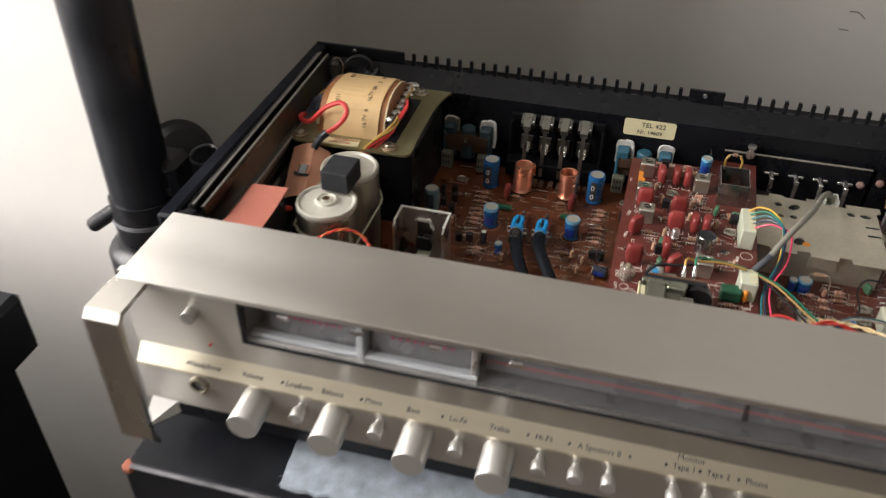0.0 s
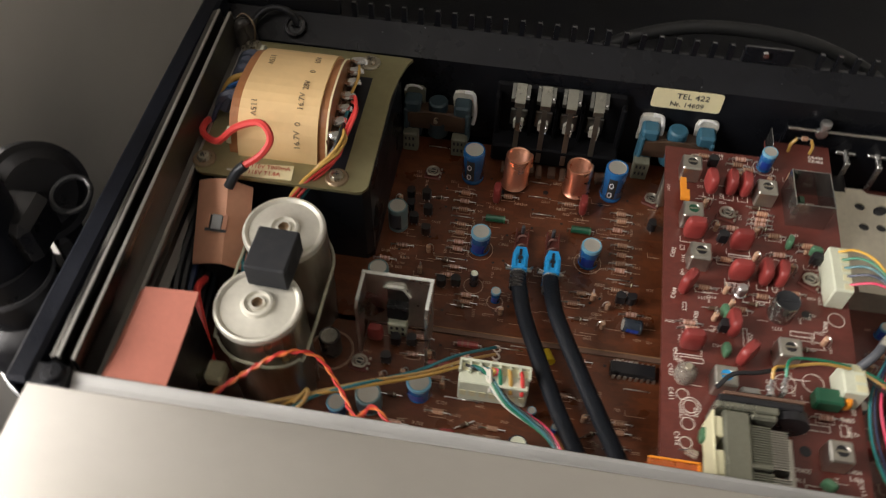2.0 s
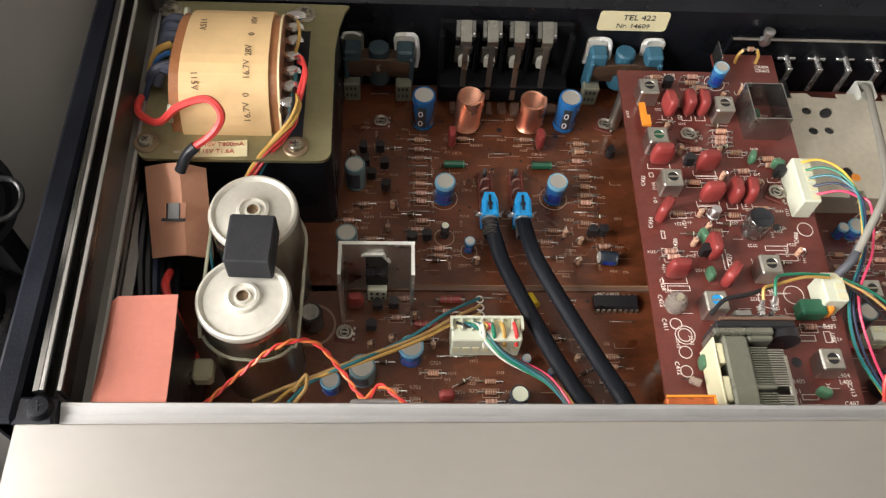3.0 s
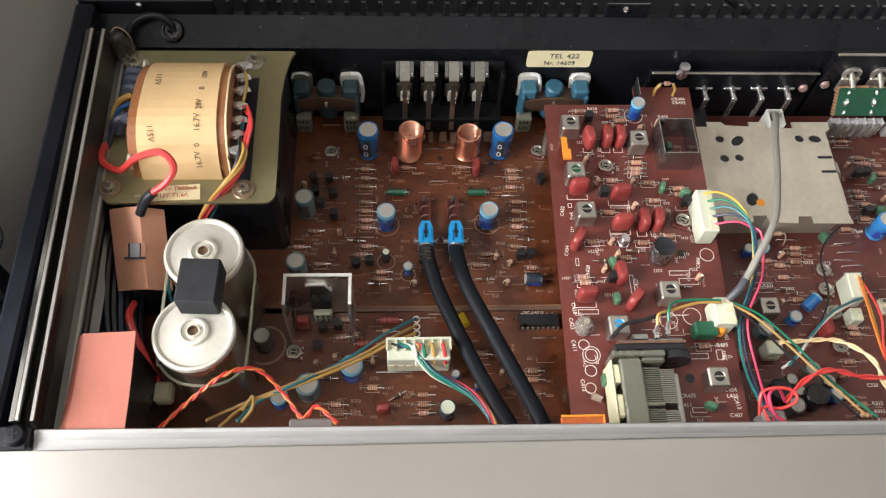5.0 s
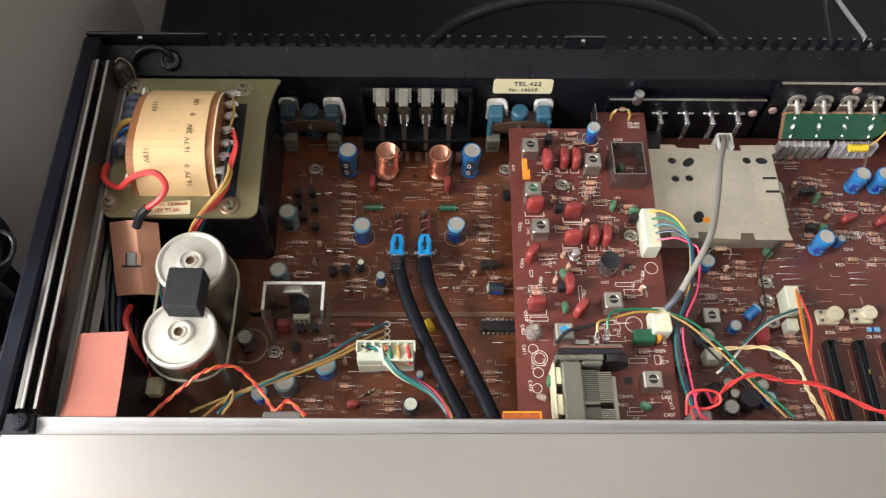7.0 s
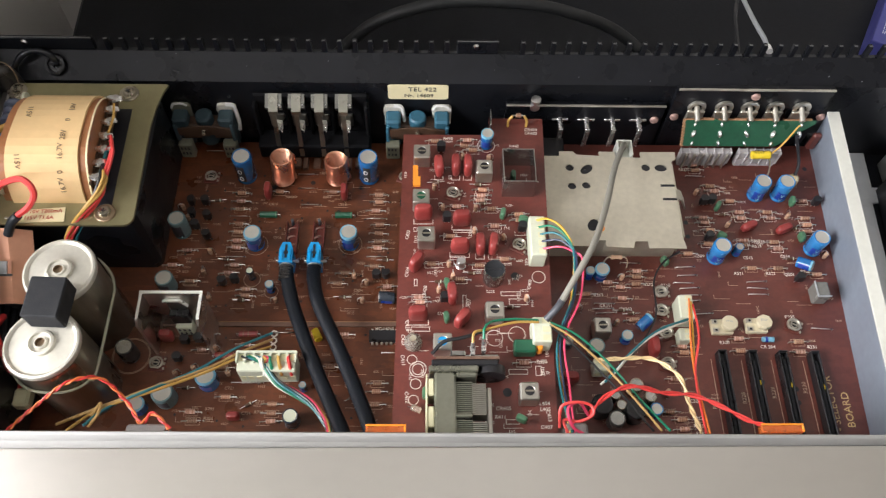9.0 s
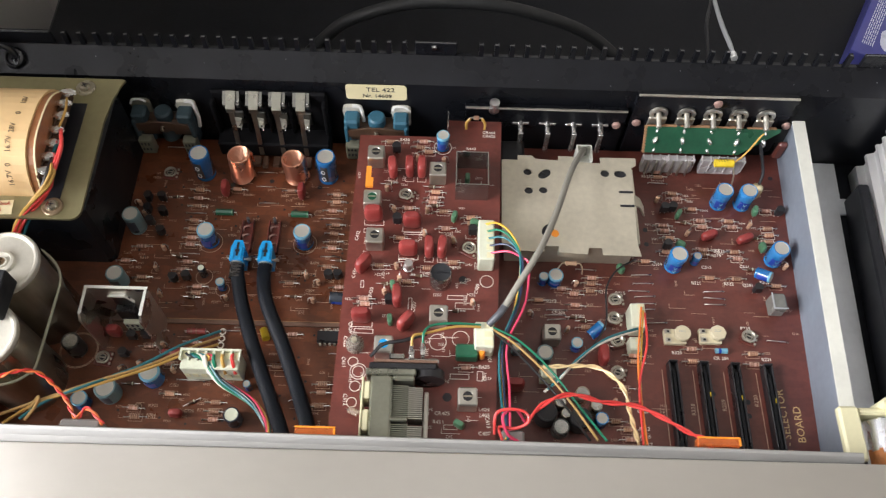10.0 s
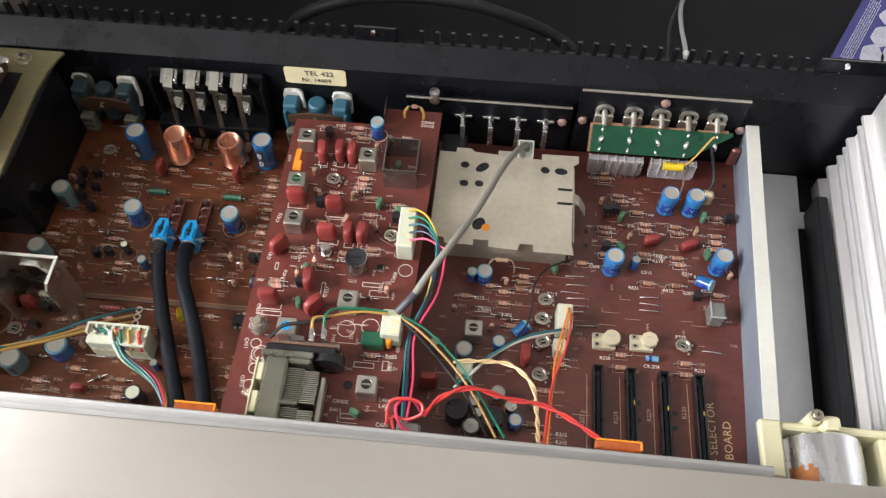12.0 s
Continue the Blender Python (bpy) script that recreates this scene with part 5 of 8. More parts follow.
FTHIN, FWIDE, FSMALL = film(0.0050, 0.0106, 0.0112), film(0.0098, 0.0050, 0.0125), film(0.0042, 0.0085, 0.0105)
for x, y in ((0.1442, 0.2868), (0.1883, 0.2862)):
    again("film_capacitor", FSMALL, amp, Matrix.Translation((x, y, 0)), "dark red dipped film capacitor")
again("film_capacitor", film(0.0075, 0.005, 0.010), tone, Matrix.Translation((0.0993, 0.1960, 0)), "dark red dipped film capacitor")
again("film_capacitor", film(0.0068, 0.004, 0.0065), tone, Matrix.Translation((0.1385, 0.1530, 0)), "dark red dipped film capacitor")
PRESETMETAL = mat("preset_wiper_metal", (0.46, 0.43, 0.36), 0.36, 0.75, var=0.15, scale=120)
def trimmer(pale):
    """An open preset: thin fibre base, bent metal wiper ring with a flat side, dark slotted hub and three contacts."""
    sh = Shape().box(-0.0042, 0.0048, -0.0042, 0.0042, 0, 0.0010, c=0.0004).lathe(0, 0, [(0, 0.0010), (0.0020, 0.0010), (0.0020, 0.0024), (0, 0.0024)], 20, m=2)
    arc = [(0.0031 * math.cos(a), 0.0031 * math.sin(a), 0.0022) for a in [radians(-50 + 280 * k / 16) for k in range(17)]]
    sh.tube([*arc, (-0.0019, -0.0026, 0.0022), (0.0019, -0.0026, 0.0022)], 0.00080 if pale else 0.00062, 6, 1)
    sh.tube([(0.0018 * math.cos(a), 0.0018 * math.sin(a), 0.0026) for a in [2 * math.pi * k / 12 for k in range(13)]], 0.00032, 5, 1)
    sh.box(-0.0013, 0.0013, -0.0003, 0.0003, 0.0024, 0.0029, 1)
    for y in (-0.0026, 0.0, 0.0026):
        sh.box(0.0036, 0.0046, y - 0.0006, y + 0.0006, 0.0010, 0.0016, 1)
    return sh.mesh("trimmer", [PCBR if pale else PCB2, PRESETMETAL, PLASTIC])


TRIM_DARK, TRIM_PALE = trimmer(False), trimmer(True)
for x, y, p, z in ((0.109, 0.2995, amp, 0), (0.2234, 0.2999, amp, 0), (0.0949, 0.1824, tone, 0), (0.2502, 0.2663, fm, B2), (0.2843, 0.2345, fm, B2), (0.3649, 0.2217, sel, RZ), (0.3635, 0.2106, sel, RZ), (0.3642, 0.1977, sel, RZ),
                   (0.3629, 0.1798, sel, RZ), (0.4344, 0.2021, sel, RZ)):
    again("trimmer", TRIM_PALE if p is sel else TRIM_DARK, p, Matrix.Translation((x, y, z)) @ Matrix.Rotation(radians(rnd.uniform(-30, 30)), 4, "Z"), "small round trimmer resistor")

# Heat-sink bracket with its power transistor.
sh = Shape().box(0.0935, 0.1243, 0.2046, 0.2058, 0.0, 0.0390, c=0.0004)
for a in (0.0935, 0.1231):
    sh.prism([(0.2046, 0.0), (0.2046, 0.0388), (0.1905, 0.0388), (0.1880, 0.0360), (0.1880, 0.0)], "x", a, a + 0.0012)
sink = part("heat_sink", sh, SINKMETAL, tone, "bent bare-metal heat-sink bracket")
part("rim", Shape().box(0.0933, 0.1245, 0.2045, 0.2060, 0.0390, 0.0394).box(0.0934, 0.0948, 0.1905, 0.2045, 0.0388, 0.0392).box(0.1230, 0.1244, 0.1905, 0.2045, 0.0388, 0.0392), BRACKETTOP, sink, "bright cut edge")
for k in range(6):
    part("pin_hole", Shape().box(0.1057 + 0.0026 * (k % 3), 0.1068 + 0.0026 * (k % 3), 0.1983, 0.1985, 0.0022 + 0.004 * (k // 3), 0.0042 + 0.004 * (k // 3)), BLACK, tone)
part("power_transistor", Shape().box(0.1040, 0.1135, 0.2000, 0.2044, 0.0120, 0.0220, c=0.0006), PLASTIC, tone, "black power transistor with metal tab")
part("metal_tab", Shape().box(0.1040, 0.1135, 0.2036, 0.2045, 0.0220, 0.0310, c=0.0004), DARKRIB, tone, "dull metal tab of the power transistor")
part("spring_clip", Shape().prism([(0.1024, 0.0312), (0.1040, 0.0326), (0.1118, 0.0330), (0.1146, 0.0262), (0.1138, 0.0258), (0.1112, 0.0314), (0.1042, 0.0314)], "y", 0.2032, 0.2045), BRACKETTOP, tone, "bright bent metal clip")
part("socket", Shape().box(0.1045, 0.1130, 0.1985, 0.2040, 0.0005, 0.0100, c=0.0005), NYLON, tone, "white transistor socket")

# Speaker cables with blue clips.
def clip(x):
    sh = Shape().prism([(x - 0.0037, 0.2345), (x + 0.0037, 0.2345), (x + 0.0037, 0.2425), (x + 0.0022, 0.2468), (x - 0.0022, 0.2468), (x - 0.0037, 0.2425)], "z", 0.0040, 0.0165)
    sh.box(x - 0.0030, x - 0.0014, 0.2350, 0.2420, 0.0165, 0.0173, c=0.0003).box(x + 0.0014, x + 0.0030, 0.2350, 0.2420, 0.0165, 0.0173, c=0.0003)
    c = part("wire_clip", sh, CLIPBLUE, amp, "bright blue plastic cable connector")
    part("groove", Shape().box(x - 0.0006, x + 0.0006, 0.2370, 0.2452, 0.0165, 0.0168).box(x - 0.0011, x + 0.0011, 0.2395, 0.2410, 0.0165, 0.0169), BLACK, amp)
    part("pin", Shape().box(x - 0.0062, x + 0.0062, 0.2385, 0.2400, 0.0075, 0.0090, c=0.0003), TIN, amp)
    prof = []
    for q in range(5):
        prof += [(0.0031, 0.0018 * q), (0.0038, 0.0018 * q + 0.0005), (0.0038, 0.0018 * q + 0.0012), (0.0031, 0.0018 * q + 0.0017)]
    part("ribbed_collar", Shape().lathe(0, 0, prof, 18, at=Matrix.Translation((x, 0.2345, 0.0120)) @ Matrix.Rotation(radians(92), 4, "X")), SLEEVE, c, "glossy black ribbed cable collar")
    part("binding", Shape().lathe(0, 0, [(0.0032, 0), (0.0040, 0.0004), (0.0040, 0.0012), (0.0032, 0.0016)], 18, at=Matrix.Translation((x, 0.2352, 0.0120)) @ Matrix.Rotation(radians(92), 4, "X")), TIN, c)
    for s in (-1, 1):
        part("side_lead", Shape().tube([(x + s * 0.0036, 0.2362, 0.0140), (x + s * 0.0056, 0.2372, 0.0138), (x + s * 0.0066, 0.2405, 0.0100), (x + s * 0.0060, 0.2440, 0.0020)], 0.00035, 6), LEAD, c)
    rack = part("header", Shape().box(x - 0.0034, x + 0.0034, 0.2475, 0.2675, 0.0, 0.0012, c=0.0003), PCB2, amp, "red-brown cable header with bent pins")
    for e in (-0.0034, 0.0026):
        part("header_wall", Shape().box(x + e, x + e + 0.0008, 0.2475, 0.2675, 0.0012, 0.0042, c=0.0002), PCB2, rack)
    for q in range(3):
        y = 0.2505 + 0.0055 * q
        part("bent_pin", Shape().tube([(x - 0.0022, y, 0.0012), (x - 0.0016, y + 0.0006, 0.0040), (x + 0.0002, y + 0.0012, 0.0046), (x + 0.0018, y + 0.0022, 0.0030)], 0.0005, 6), RIVET, rack)
    part("end_pin", Shape().cyl((x, 0.2668, 0.0012), (x, 0.2672, 0.0062), 0.0009, seg=8), SLEEVEGREY, rack)


clip(0.1597)
clip(0.1749)
def flat_tube(pts, r, squash, seg=14):
    """A woven sleeve that has settled slightly flat."""
    sh, line = Shape(), smooth_line(pts, 6)
    rings = []
    for i, p in enumerate(line):
        d = (line[min(i + 1, len(line) - 1)] - line[max(i - 1, 0)]).normalized()
        side = d.cross(Vector((0, 0, 1))).normalized()
        up = side.cross(d)
        rings += [p + r * (math.cos(2 * math.pi * k / seg) * side + squash * math.sin(2 * math.pi * k / seg) * up) for k in range(seg)]
    fs = [(i * seg + k, i * seg + (k + 1) % seg, (i + 1) * seg + (k + 1) % seg, (i + 1) * seg + k) for i in range(len(line) - 1) for k in range(seg)]
    sh.add(rings, fs, 0, True)
    sh.add(rings[:seg], [tuple(reversed(range(seg)))])
    return sh.add(rings[-seg:], [tuple(range(seg))])


SHEATH = mat("woven_black_sheath", (0.0055, 0.0075, 0.0115), 0.5, var=0.3, scale=300, bump=0.5, bscale=1400, spec=0.22)
part("sheathed_cable", flat_tube([(0.1597, 0.2330, 0.0125), (0.1612, 0.2255, 0.0120), (0.1650, 0.2115, 0.0110), (0.1730, 0.1905, 0.0120), (0.1820, 0.1695, 0.0122), (0.1900, 0.1520, 0.0140), (0.1948, 0.1415, 0.0170), (0.2010, 0.1250, 0.0190)], 0.0037, 0.72), SHEATH, receiver, "black sheathed cable crossing the boards")
part("sheathed_cable", flat_tube([(0.1749, 0.2330, 0.0130), (0.1754, 0.2265, 0.0150), (0.1790, 0.2105, 0.0165), (0.1900, 0.1870, 0.0150), (0.1995, 0.1650, 0.0170), (0.2075, 0.1445, 0.0215), (0.2140, 0.1250, 0.0230)], 0.0037, 0.72), SHEATH, receiver, "black sheathed cable crossing the boards")

# Logic chip.
chip = part("chip", Shape().prism([(-0.0031, 0.0006), (0.0031, 0.0006), (0.0033, 0.0022), (0.0028, 0.0040), (-0.0028, 0.0040), (-0.0033, 0.0022)], "x", 0.2055, 0.2250), PLASTIC, tone, "black sixteen-pin logic chip")
chip.matrix_basis = Matrix.Translation((0, 0.1972, 0))
for k in range(16):
    xx = 0.2066 + 0.00254 * (k % 8)
    yy = 0.1972 + (0.0038 if k < 8 else -0.0038)
    part("pin", Shape().box(xx, xx + 0.0011, yy - 0.0004, yy + 0.0004, 0.0, 0.0024), TIN, tone)
words("MC 14015", 0.0024, Matrix.Translation((0.2135, 0.2024, 0.0002)), INK, tone)

# White connectors.
def header(name, x0, x1, y0, y1, z0, z1, cells, parent, along="x", label="white nylon connector"):
    sh = Shape().box(x0, x1, y0, y1, z0, z1, c=0.0006)
    n = cells
    for k in range(n):
        if along == "x":
            a = x0 + (x1 - x0) * (k + 0.18) / n
            b = x0 + (x1 - x0) * (k + 0.82) / n
            sh.box(a, b, y0 + 0.55 * (y1 - y0), y1 - 0.0008, z1, z1 + 0.0003, 1)
            sh.box(a, b, y0 - 0.0003, y0, z0 + 0.30 * (z1 - z0), z0 + 0.55 * (z1 - z0), 1)
        else:
            a = y0 + (y1 - y0) * (k + 0.18) / n
            b = y0 + (y1 - y0) * (k + 0.82) / n
            sh.box(x0 + 0.5 * (x1 - x0), x1 - 0.0006, a, b, z1, z1 + 0.0003, 1)
    return part(name, sh, [NYLON, CREAM], parent, label)


header("connector", 0.1402, 0.1698, 0.1722, 0.1822, 0.0003, 0.0165, 7, tone)
sh = Shape()
for k in range(8):
    xx = 0.1402 + 0.0296 * k / 7
    sh.box(xx - 0.0005, xx + 0.0005, 0.1765, 0.1824, 0.0165, 0.0188)
sh.box(0.1402, 0.1698, 0.1812, 0.1824, 0.0165, 0.0190)
part("connector_wall", sh, NYLON, tone)
for y in (0.1995, 0.1955, 0.1917):
    part("solder_ring", Shape().lathe(0.1545, y, [(0.0012, 0.0001), (0.0019, 0.0001), (0.0019, 0.0004), (0.0012, 0.0004), (0.0012, 0.0001)], 20), INK, tone)
part("yellow_bead", Shape().cyl((0.1765, 0.2005, 0.003), (0.1790, 0.1945, 0.004), 0.0019, 0.0022, 12), YELLOW, tone, "yellow dipped bead part")

# Rear row: power modules, speaker terminals, sticker.
PASTEGREY = mat("dried_heat_paste", (0.62, 0.60, 0.53), 0.7, var=0.25, scale=180, bump=0.6, bscale=900)
PLUGGREY = mat("grey_green_plug", (0.19, 0.19, 0.14), 0.5, var=0.2, scale=90)
SPRINGBROWN = mat("brown_spring_steel", (0.075, 0.042, 0.026), 0.42, var=0.25, scale=120)
def power_module(x0, x1, messy, rim_mat, body_mat):
    c = 0.5 * (x0 + x1)
    part("power_module", Shape().box(x0 + 0.002, x1 - 0.002, 0.3190, 0.3275, 0.0120, 0.0250, c=0.001), SPRINGBROWN, amp, "power transistor pair with blue holders and white paste")
    for s, a in ((-1, x0), (1, x1)):
        b = a - s * 0.0085
        lo, hi = min(a, b), max(a, b)
        ears = Shape().box(lo, hi, 0.3165, 0.3255, 0.0255, 0.0328, c=0.0012).box(lo, hi, 0.3195, 0.3255, 0.0060, 0.0255, c=0.0008)
        ears.box(min(a, a - s * 0.0022), max(a, a - s * 0.0022), 0.3150, 0.3200, 0.0150, 0.0290, c=0.0006)
        part("holder", ears, body_mat, amp, "dull blue plastic holder")
        rim = [(lo - 0.0012, 0.0185), (lo + 0.0020, 0.0180), (hi - 0.001, 0.0185), (hi + 0.0012, 0.0200), (hi + 0.0013, 0.0335), (hi - 0.0002, 0.0352), (hi - 0.0035, 0.0354), (lo + 0.0015, 0.0352), (lo - 0.0006, 0.0345), (lo - 0.0015, 0.0315), (lo - 0.0010, 0.0260)]
        part("paste", Shape().prism(rim, "y", 0.3256, 0.3277), rim_mat if s != messy else PASTEGREY, amp, "pale insulator rim with smeared white paste")
        if s == messy:
            part("paste", Shape().tube([(hi + 0.0012, 0.3225, 0.0170), (hi + 0.0020, 0.3235, 0.0240), (hi + 0.0016, 0.3240, 0.0310), (hi + 0.0004, 0.3254, 0.0352), (hi - 0.004, 0.3258, 0.0359)], 0.0011, 7), WHITEPASTE, amp, "smeared white heat-sink paste")
        else:
            part("paste", Shape().tube([(lo - 0.0006, 0.3250, 0.0332), (lo + 0.0010, 0.3258, 0.0356), (hi - 0.0030, 0.3260, 0.0358), (hi, 0.3254, 0.0347)], 0.0007, 6), WHITEPASTE, amp, "smeared white heat-sink paste")
        part("socket", Shape().box(lo - 0.0004, hi - 0.0008, 0.3135, 0.3190, 0.0003, 0.0130, c=0.0006), PLUGGREY, amp)
        for k in range(6):
            xx, zz = lo + 0.0008 + 0.0020 * (k % 3), 0.0040 + 0.0048 * (k // 3)
            part("pin_hole", Shape().box(xx, xx + 0.0010, 0.3133, 0.3135, zz, zz + 0.0020), BLACK, amp)
    part("centre_piece", Shape().cyl((c, 0.3225, 0.0080), (c, 0.3225, 0.0302), 0.0054, 0.0050, 20).cyl((c, 0.3225, 0.0302), (c, 0.3225, 0.0312), 0.0050, 0.0040, 20), body_mat, amp)
    bar = Shape().prism([(x0 + 0.0022, 0.0205), (c - 0.0035, 0.0212), (c - 0.0020, 0.0198), (c + 0.0020, 0.0198), (c + 0.0035, 0.0212), (x1 - 0.0022, 0.0205), (x1 - 0.0022, 0.0262), (c + 0.0040, 0.0285), (c - 0.0040, 0.0285), (x0 + 0.0022, 0.0262)], "y", 0.3152, 0.3162)
    part("spring_bar", bar, SPRINGBROWN, amp, "flat brown spring clip")
    part("bolt", Shape().cyl((c, 0.3152, 0.0245), (c, 0.3126, 0.0245), 0.0013, 0.0010, seg=10), STEEL, amp)


# Left module: darker holder and rim colours paint in the shade it stands in.
power_module(0.0905, 0.1250, 1, PLUGGREY, mat("shaded_blue_plastic", (0.030, 0.055, 0.066), 0.6, var=0.2))
power_module(0.2125, 0.2490, -1, PASTEGREY, MODBLUE)
terminal = part("speaker_terminal_block", Shape().box(0.1375, 0.2030, 0.3245, 0.3278, 0.0030, 0.0462, c=0.0012), MATTE, receiver, "black speaker terminal block with four spring tabs")
part("base_step", Shape().box(0.1375, 0.2030, 0.3120, 0.3243, 0.0030, 0.0150, c=0.0010), MATTE, terminal)
for a, b in ((0.1375, 0.1400), (0.2005, 0.2030)):
    part("side_wall", Shape().box(a, b, 0.3190, 0.3243, 0.0151, 0.0420, c=0.0008), MATTE, terminal)
for k in range(3):
    part("partition", Shape().box(0.1550 + 0.0130 * k, 0.1566 + 0.0130 * k, 0.3205, 0.3245, 0.0150, 0.0400, c=0.0004), MATTE, terminal)
STOPWHITE = mat("off_white_stop", (0.46, 0.45, 0.38), 0.5, var=0.15, scale=150)
WINGS = mat("dull_spring_steel", (0.16, 0.16, 0.145), 0.35, 0.95, var=0.2, scale=150)
for x in (0.1497, 0.1625, 0.1754, 0.1889):
    sh = Shape().add([(x + a, y, z) for a in (-0.0026, 0.0026) for y, z in ((0.3255, 0.0462), (0.3172, 0.0412), (0.3164, 0.0418), (0.3250, 0.0470))], [(0, 1, 2, 3), (4, 7, 6, 5), (0, 4, 5, 1), (1, 5, 6, 2), (2, 6, 7, 3), (3, 7, 4, 0)])
    sh.box(x - 0.0026, x + 0.0026, 0.3164, 0.3172, 0.0380, 0.0414, c=0.0002)
    sh.add([(x + a, y, z) for a in (-0.0013, 0.0013) for y, z in ((0.3170, 0.0384), (0.3118, 0.0060), (0.3110, 0.0062), (0.3162, 0.0386))], [(0, 1, 2, 3), (4, 7, 6, 5), (0, 4, 5, 1), (1, 5, 6, 2), (2, 6, 7, 3), (3, 7, 4, 0)])
    tab = part("spring_tab", sh, TAB, terminal, "tinned spring terminal tab")
    for a, b in ((-0.0046, -0.0028), (0.0028, 0.0046)):
        part("web", Shape().prism([(0.3255, 0.0462), (0.3188, 0.0420), (0.3200, 0.0385), (0.3255, 0.0370)], "x", x + a, x + b), WINGS, tab, "dark folded side web")
    part("rivet_head", Shape().lathe(0, 0, [(0.0008, 0), (0.0006, 0.0005), (0, 0.0006)], 10, at=Matrix.Translation((x + 0.0037, 0.3200, 0.0430)) @ Matrix.Rotation(radians(45), 4, "X")), CHROME, tab)
    part("lower_web", Shape().box(x - 0.0044, x + 0.0044, 0.3228, 0.3244, 0.0200, 0.0310, c=0.0005), WINGS, tab, "dark lower clamp plate")
    part("plastic_stop", Shape().prism([(x - 0.0024, 0.0205), (x + 0.0020, 0.0195), (x + 0.0027, 0.0215), (x + 0.0027, 0.0258), (x - 0.0010, 0.0268), (x - 0.0024, 0.0250)], "y", 0.3200, 0.3226), STOPWHITE, tab, "off-white plastic stop")
    part("stop_pin", Shape().cyl((x + 0.0019, 0.3200, 0.0240), (x + 0.0019, 0.3184, 0.0236), 0.0005, seg=8).cyl((x + 0.0019, 0.3200, 0.0204), (x + 0.0019, 0.3184, 0.0198), 0.0005, seg=8), CHROME, tab)
for k in range(9):
    xx = 0.1440 + 0.0062 * k
    part("board_finger", Shape().box(xx, xx + 0.0030 + 0.0010 * (k % 3), 0.3060 - 0.0012 * (k % 2), 0.3122, 0.0003, 0.0030, c=0.0003), GAPBROWN, terminal, "brown fibre edge of the terminal strip")
label = part("approval_sticker", Shape().prism([(q[0], q[1]) for q in rounded(0.2140, 0.2482, 0.0400, 0.0522, 0.0018)], "y", 0.3274, 0.3279), LABEL, receiver, "cream approval sticker with black lettering")
up = Matrix.Rotation(radians(90), 4, "X")
words("TEL 422", 0.0048, Matrix.Translation((0.2335, 0.3273, 0.0485)) @ up, BLACKINK, label)
words("Nr. 14609", 0.0040, Matrix.Translation((0.2315, 0.3273, 0.0432)) @ up, BLACKINK, label)
CLEARPART = mat("clear_glass_part", (0.80, 0.68, 0.58), 0.10, trans=0.75, var=0.08)

# ---- tuner board parts ----
RES_2 = [(0.2407, 0.301), (0.2586, 0.3017), (0.257, 0.2978), (0.2617, 0.2949), (0.2662, 0.2686), (0.2653, 0.2649), (0.2647, 0.2621), (0.2521, 0.258), (0.2706, 0.2565), (0.285, 0.2532), (0.2855, 0.2498),
         (0.272, 0.2461), (0.2484, 0.2396), (0.2385, 0.2232), (0.263, 0.2225), (0.253, 0.2143), (0.2761, 0.226), (0.2319, 0.2043), (0.2326, 0.2015), (0.2831, 0.1693)]
strew(RES_2, B2, fm, INK)
CAN = Shape().box(-0.0045, 0.0045, -0.0045, 0.0045, 0.0, 0.0100, c=0.0007).lathe(0, 0, [(0.0025, 0.01001), (0.0027, 0.0103), (0.0025, 0.0103), (0.0023, 0.0101), (0.0, 0.0101, 1)], 20)
CAN = CAN.box(-0.0021, 0.0021, -0.0004, 0.0004, 0.0101, 0.0102, 2).mesh("coil_can", [TIN, PLASTIC, STEEL])
CANBLUE = CAN.copy()
CANBLUE.materials[1] = CLIPBLUE
CANGREEN = CAN.copy()
CANGREEN.materials[1] = DARKGREEN
CANDARK = CAN.copy()
CANDARK.materials[1] = PLASTIC
for k, (x, y) in enumerate(((0.2333, 0.2880), (0.2330, 0.2593), (0.2357, 0.2364), (0.2670, 0.2782), (0.2435, 0.1769), (0.2693, 0.1937), (0.2838, 0.1520))):
    again("coil_can", (CAN, CANGREEN, CAN, CAN, CANBLUE, CANDARK, CAN)[k], fm, Matrix.Translation((x, y, B2)), "square tinned coil can with slotted core")
for k, (x, y) in enumerate(((0.2426, 0.2805), (0.2518, 0.2814), (0.2583, 0.2812), (0.2636, 0.2321), (0.2703, 0.2322), (0.2486, 0.2039), (0.2308, 0.2218), (0.2535, 0.1905))):
    again("film_capacitor", FTHIN, fm, Matrix.Translation((x, y, B2)) @ Matrix.Rotation(radians((8, 2, 0, 2, -6, 4, -35, -40)[k]), 4, "Z"), "dark red dipped film capacitor")
for x, y in ((0.2342, 0.2508), (0.2544, 0.2473), (0.2530, 0.2307), (0.2317, 0.1927)):
    again("film_capacitor", FWIDE, fm, Matrix.Translation((x, y, B2)), "dark red dipped film capacitor")
DISC = film(0.0030, 0.0056, 0.0062, "ceramic_capacitor", GREENDIP)
for k, (x, y) in enumerate(((0.2763, 0.2520), (0.2872, 0.2483), (0.2462, 0.2105), (0.2457, 0.1920), (0.2352, 0.1530))):
    again("ceramic_capacitor", DISC, fm, Matrix.Translation((x, y, B2)) @ Matrix.Rotation(radians((-15, 70, 15, 10, 0)[k]), 4, "Z"), "small green dipped capacitor")
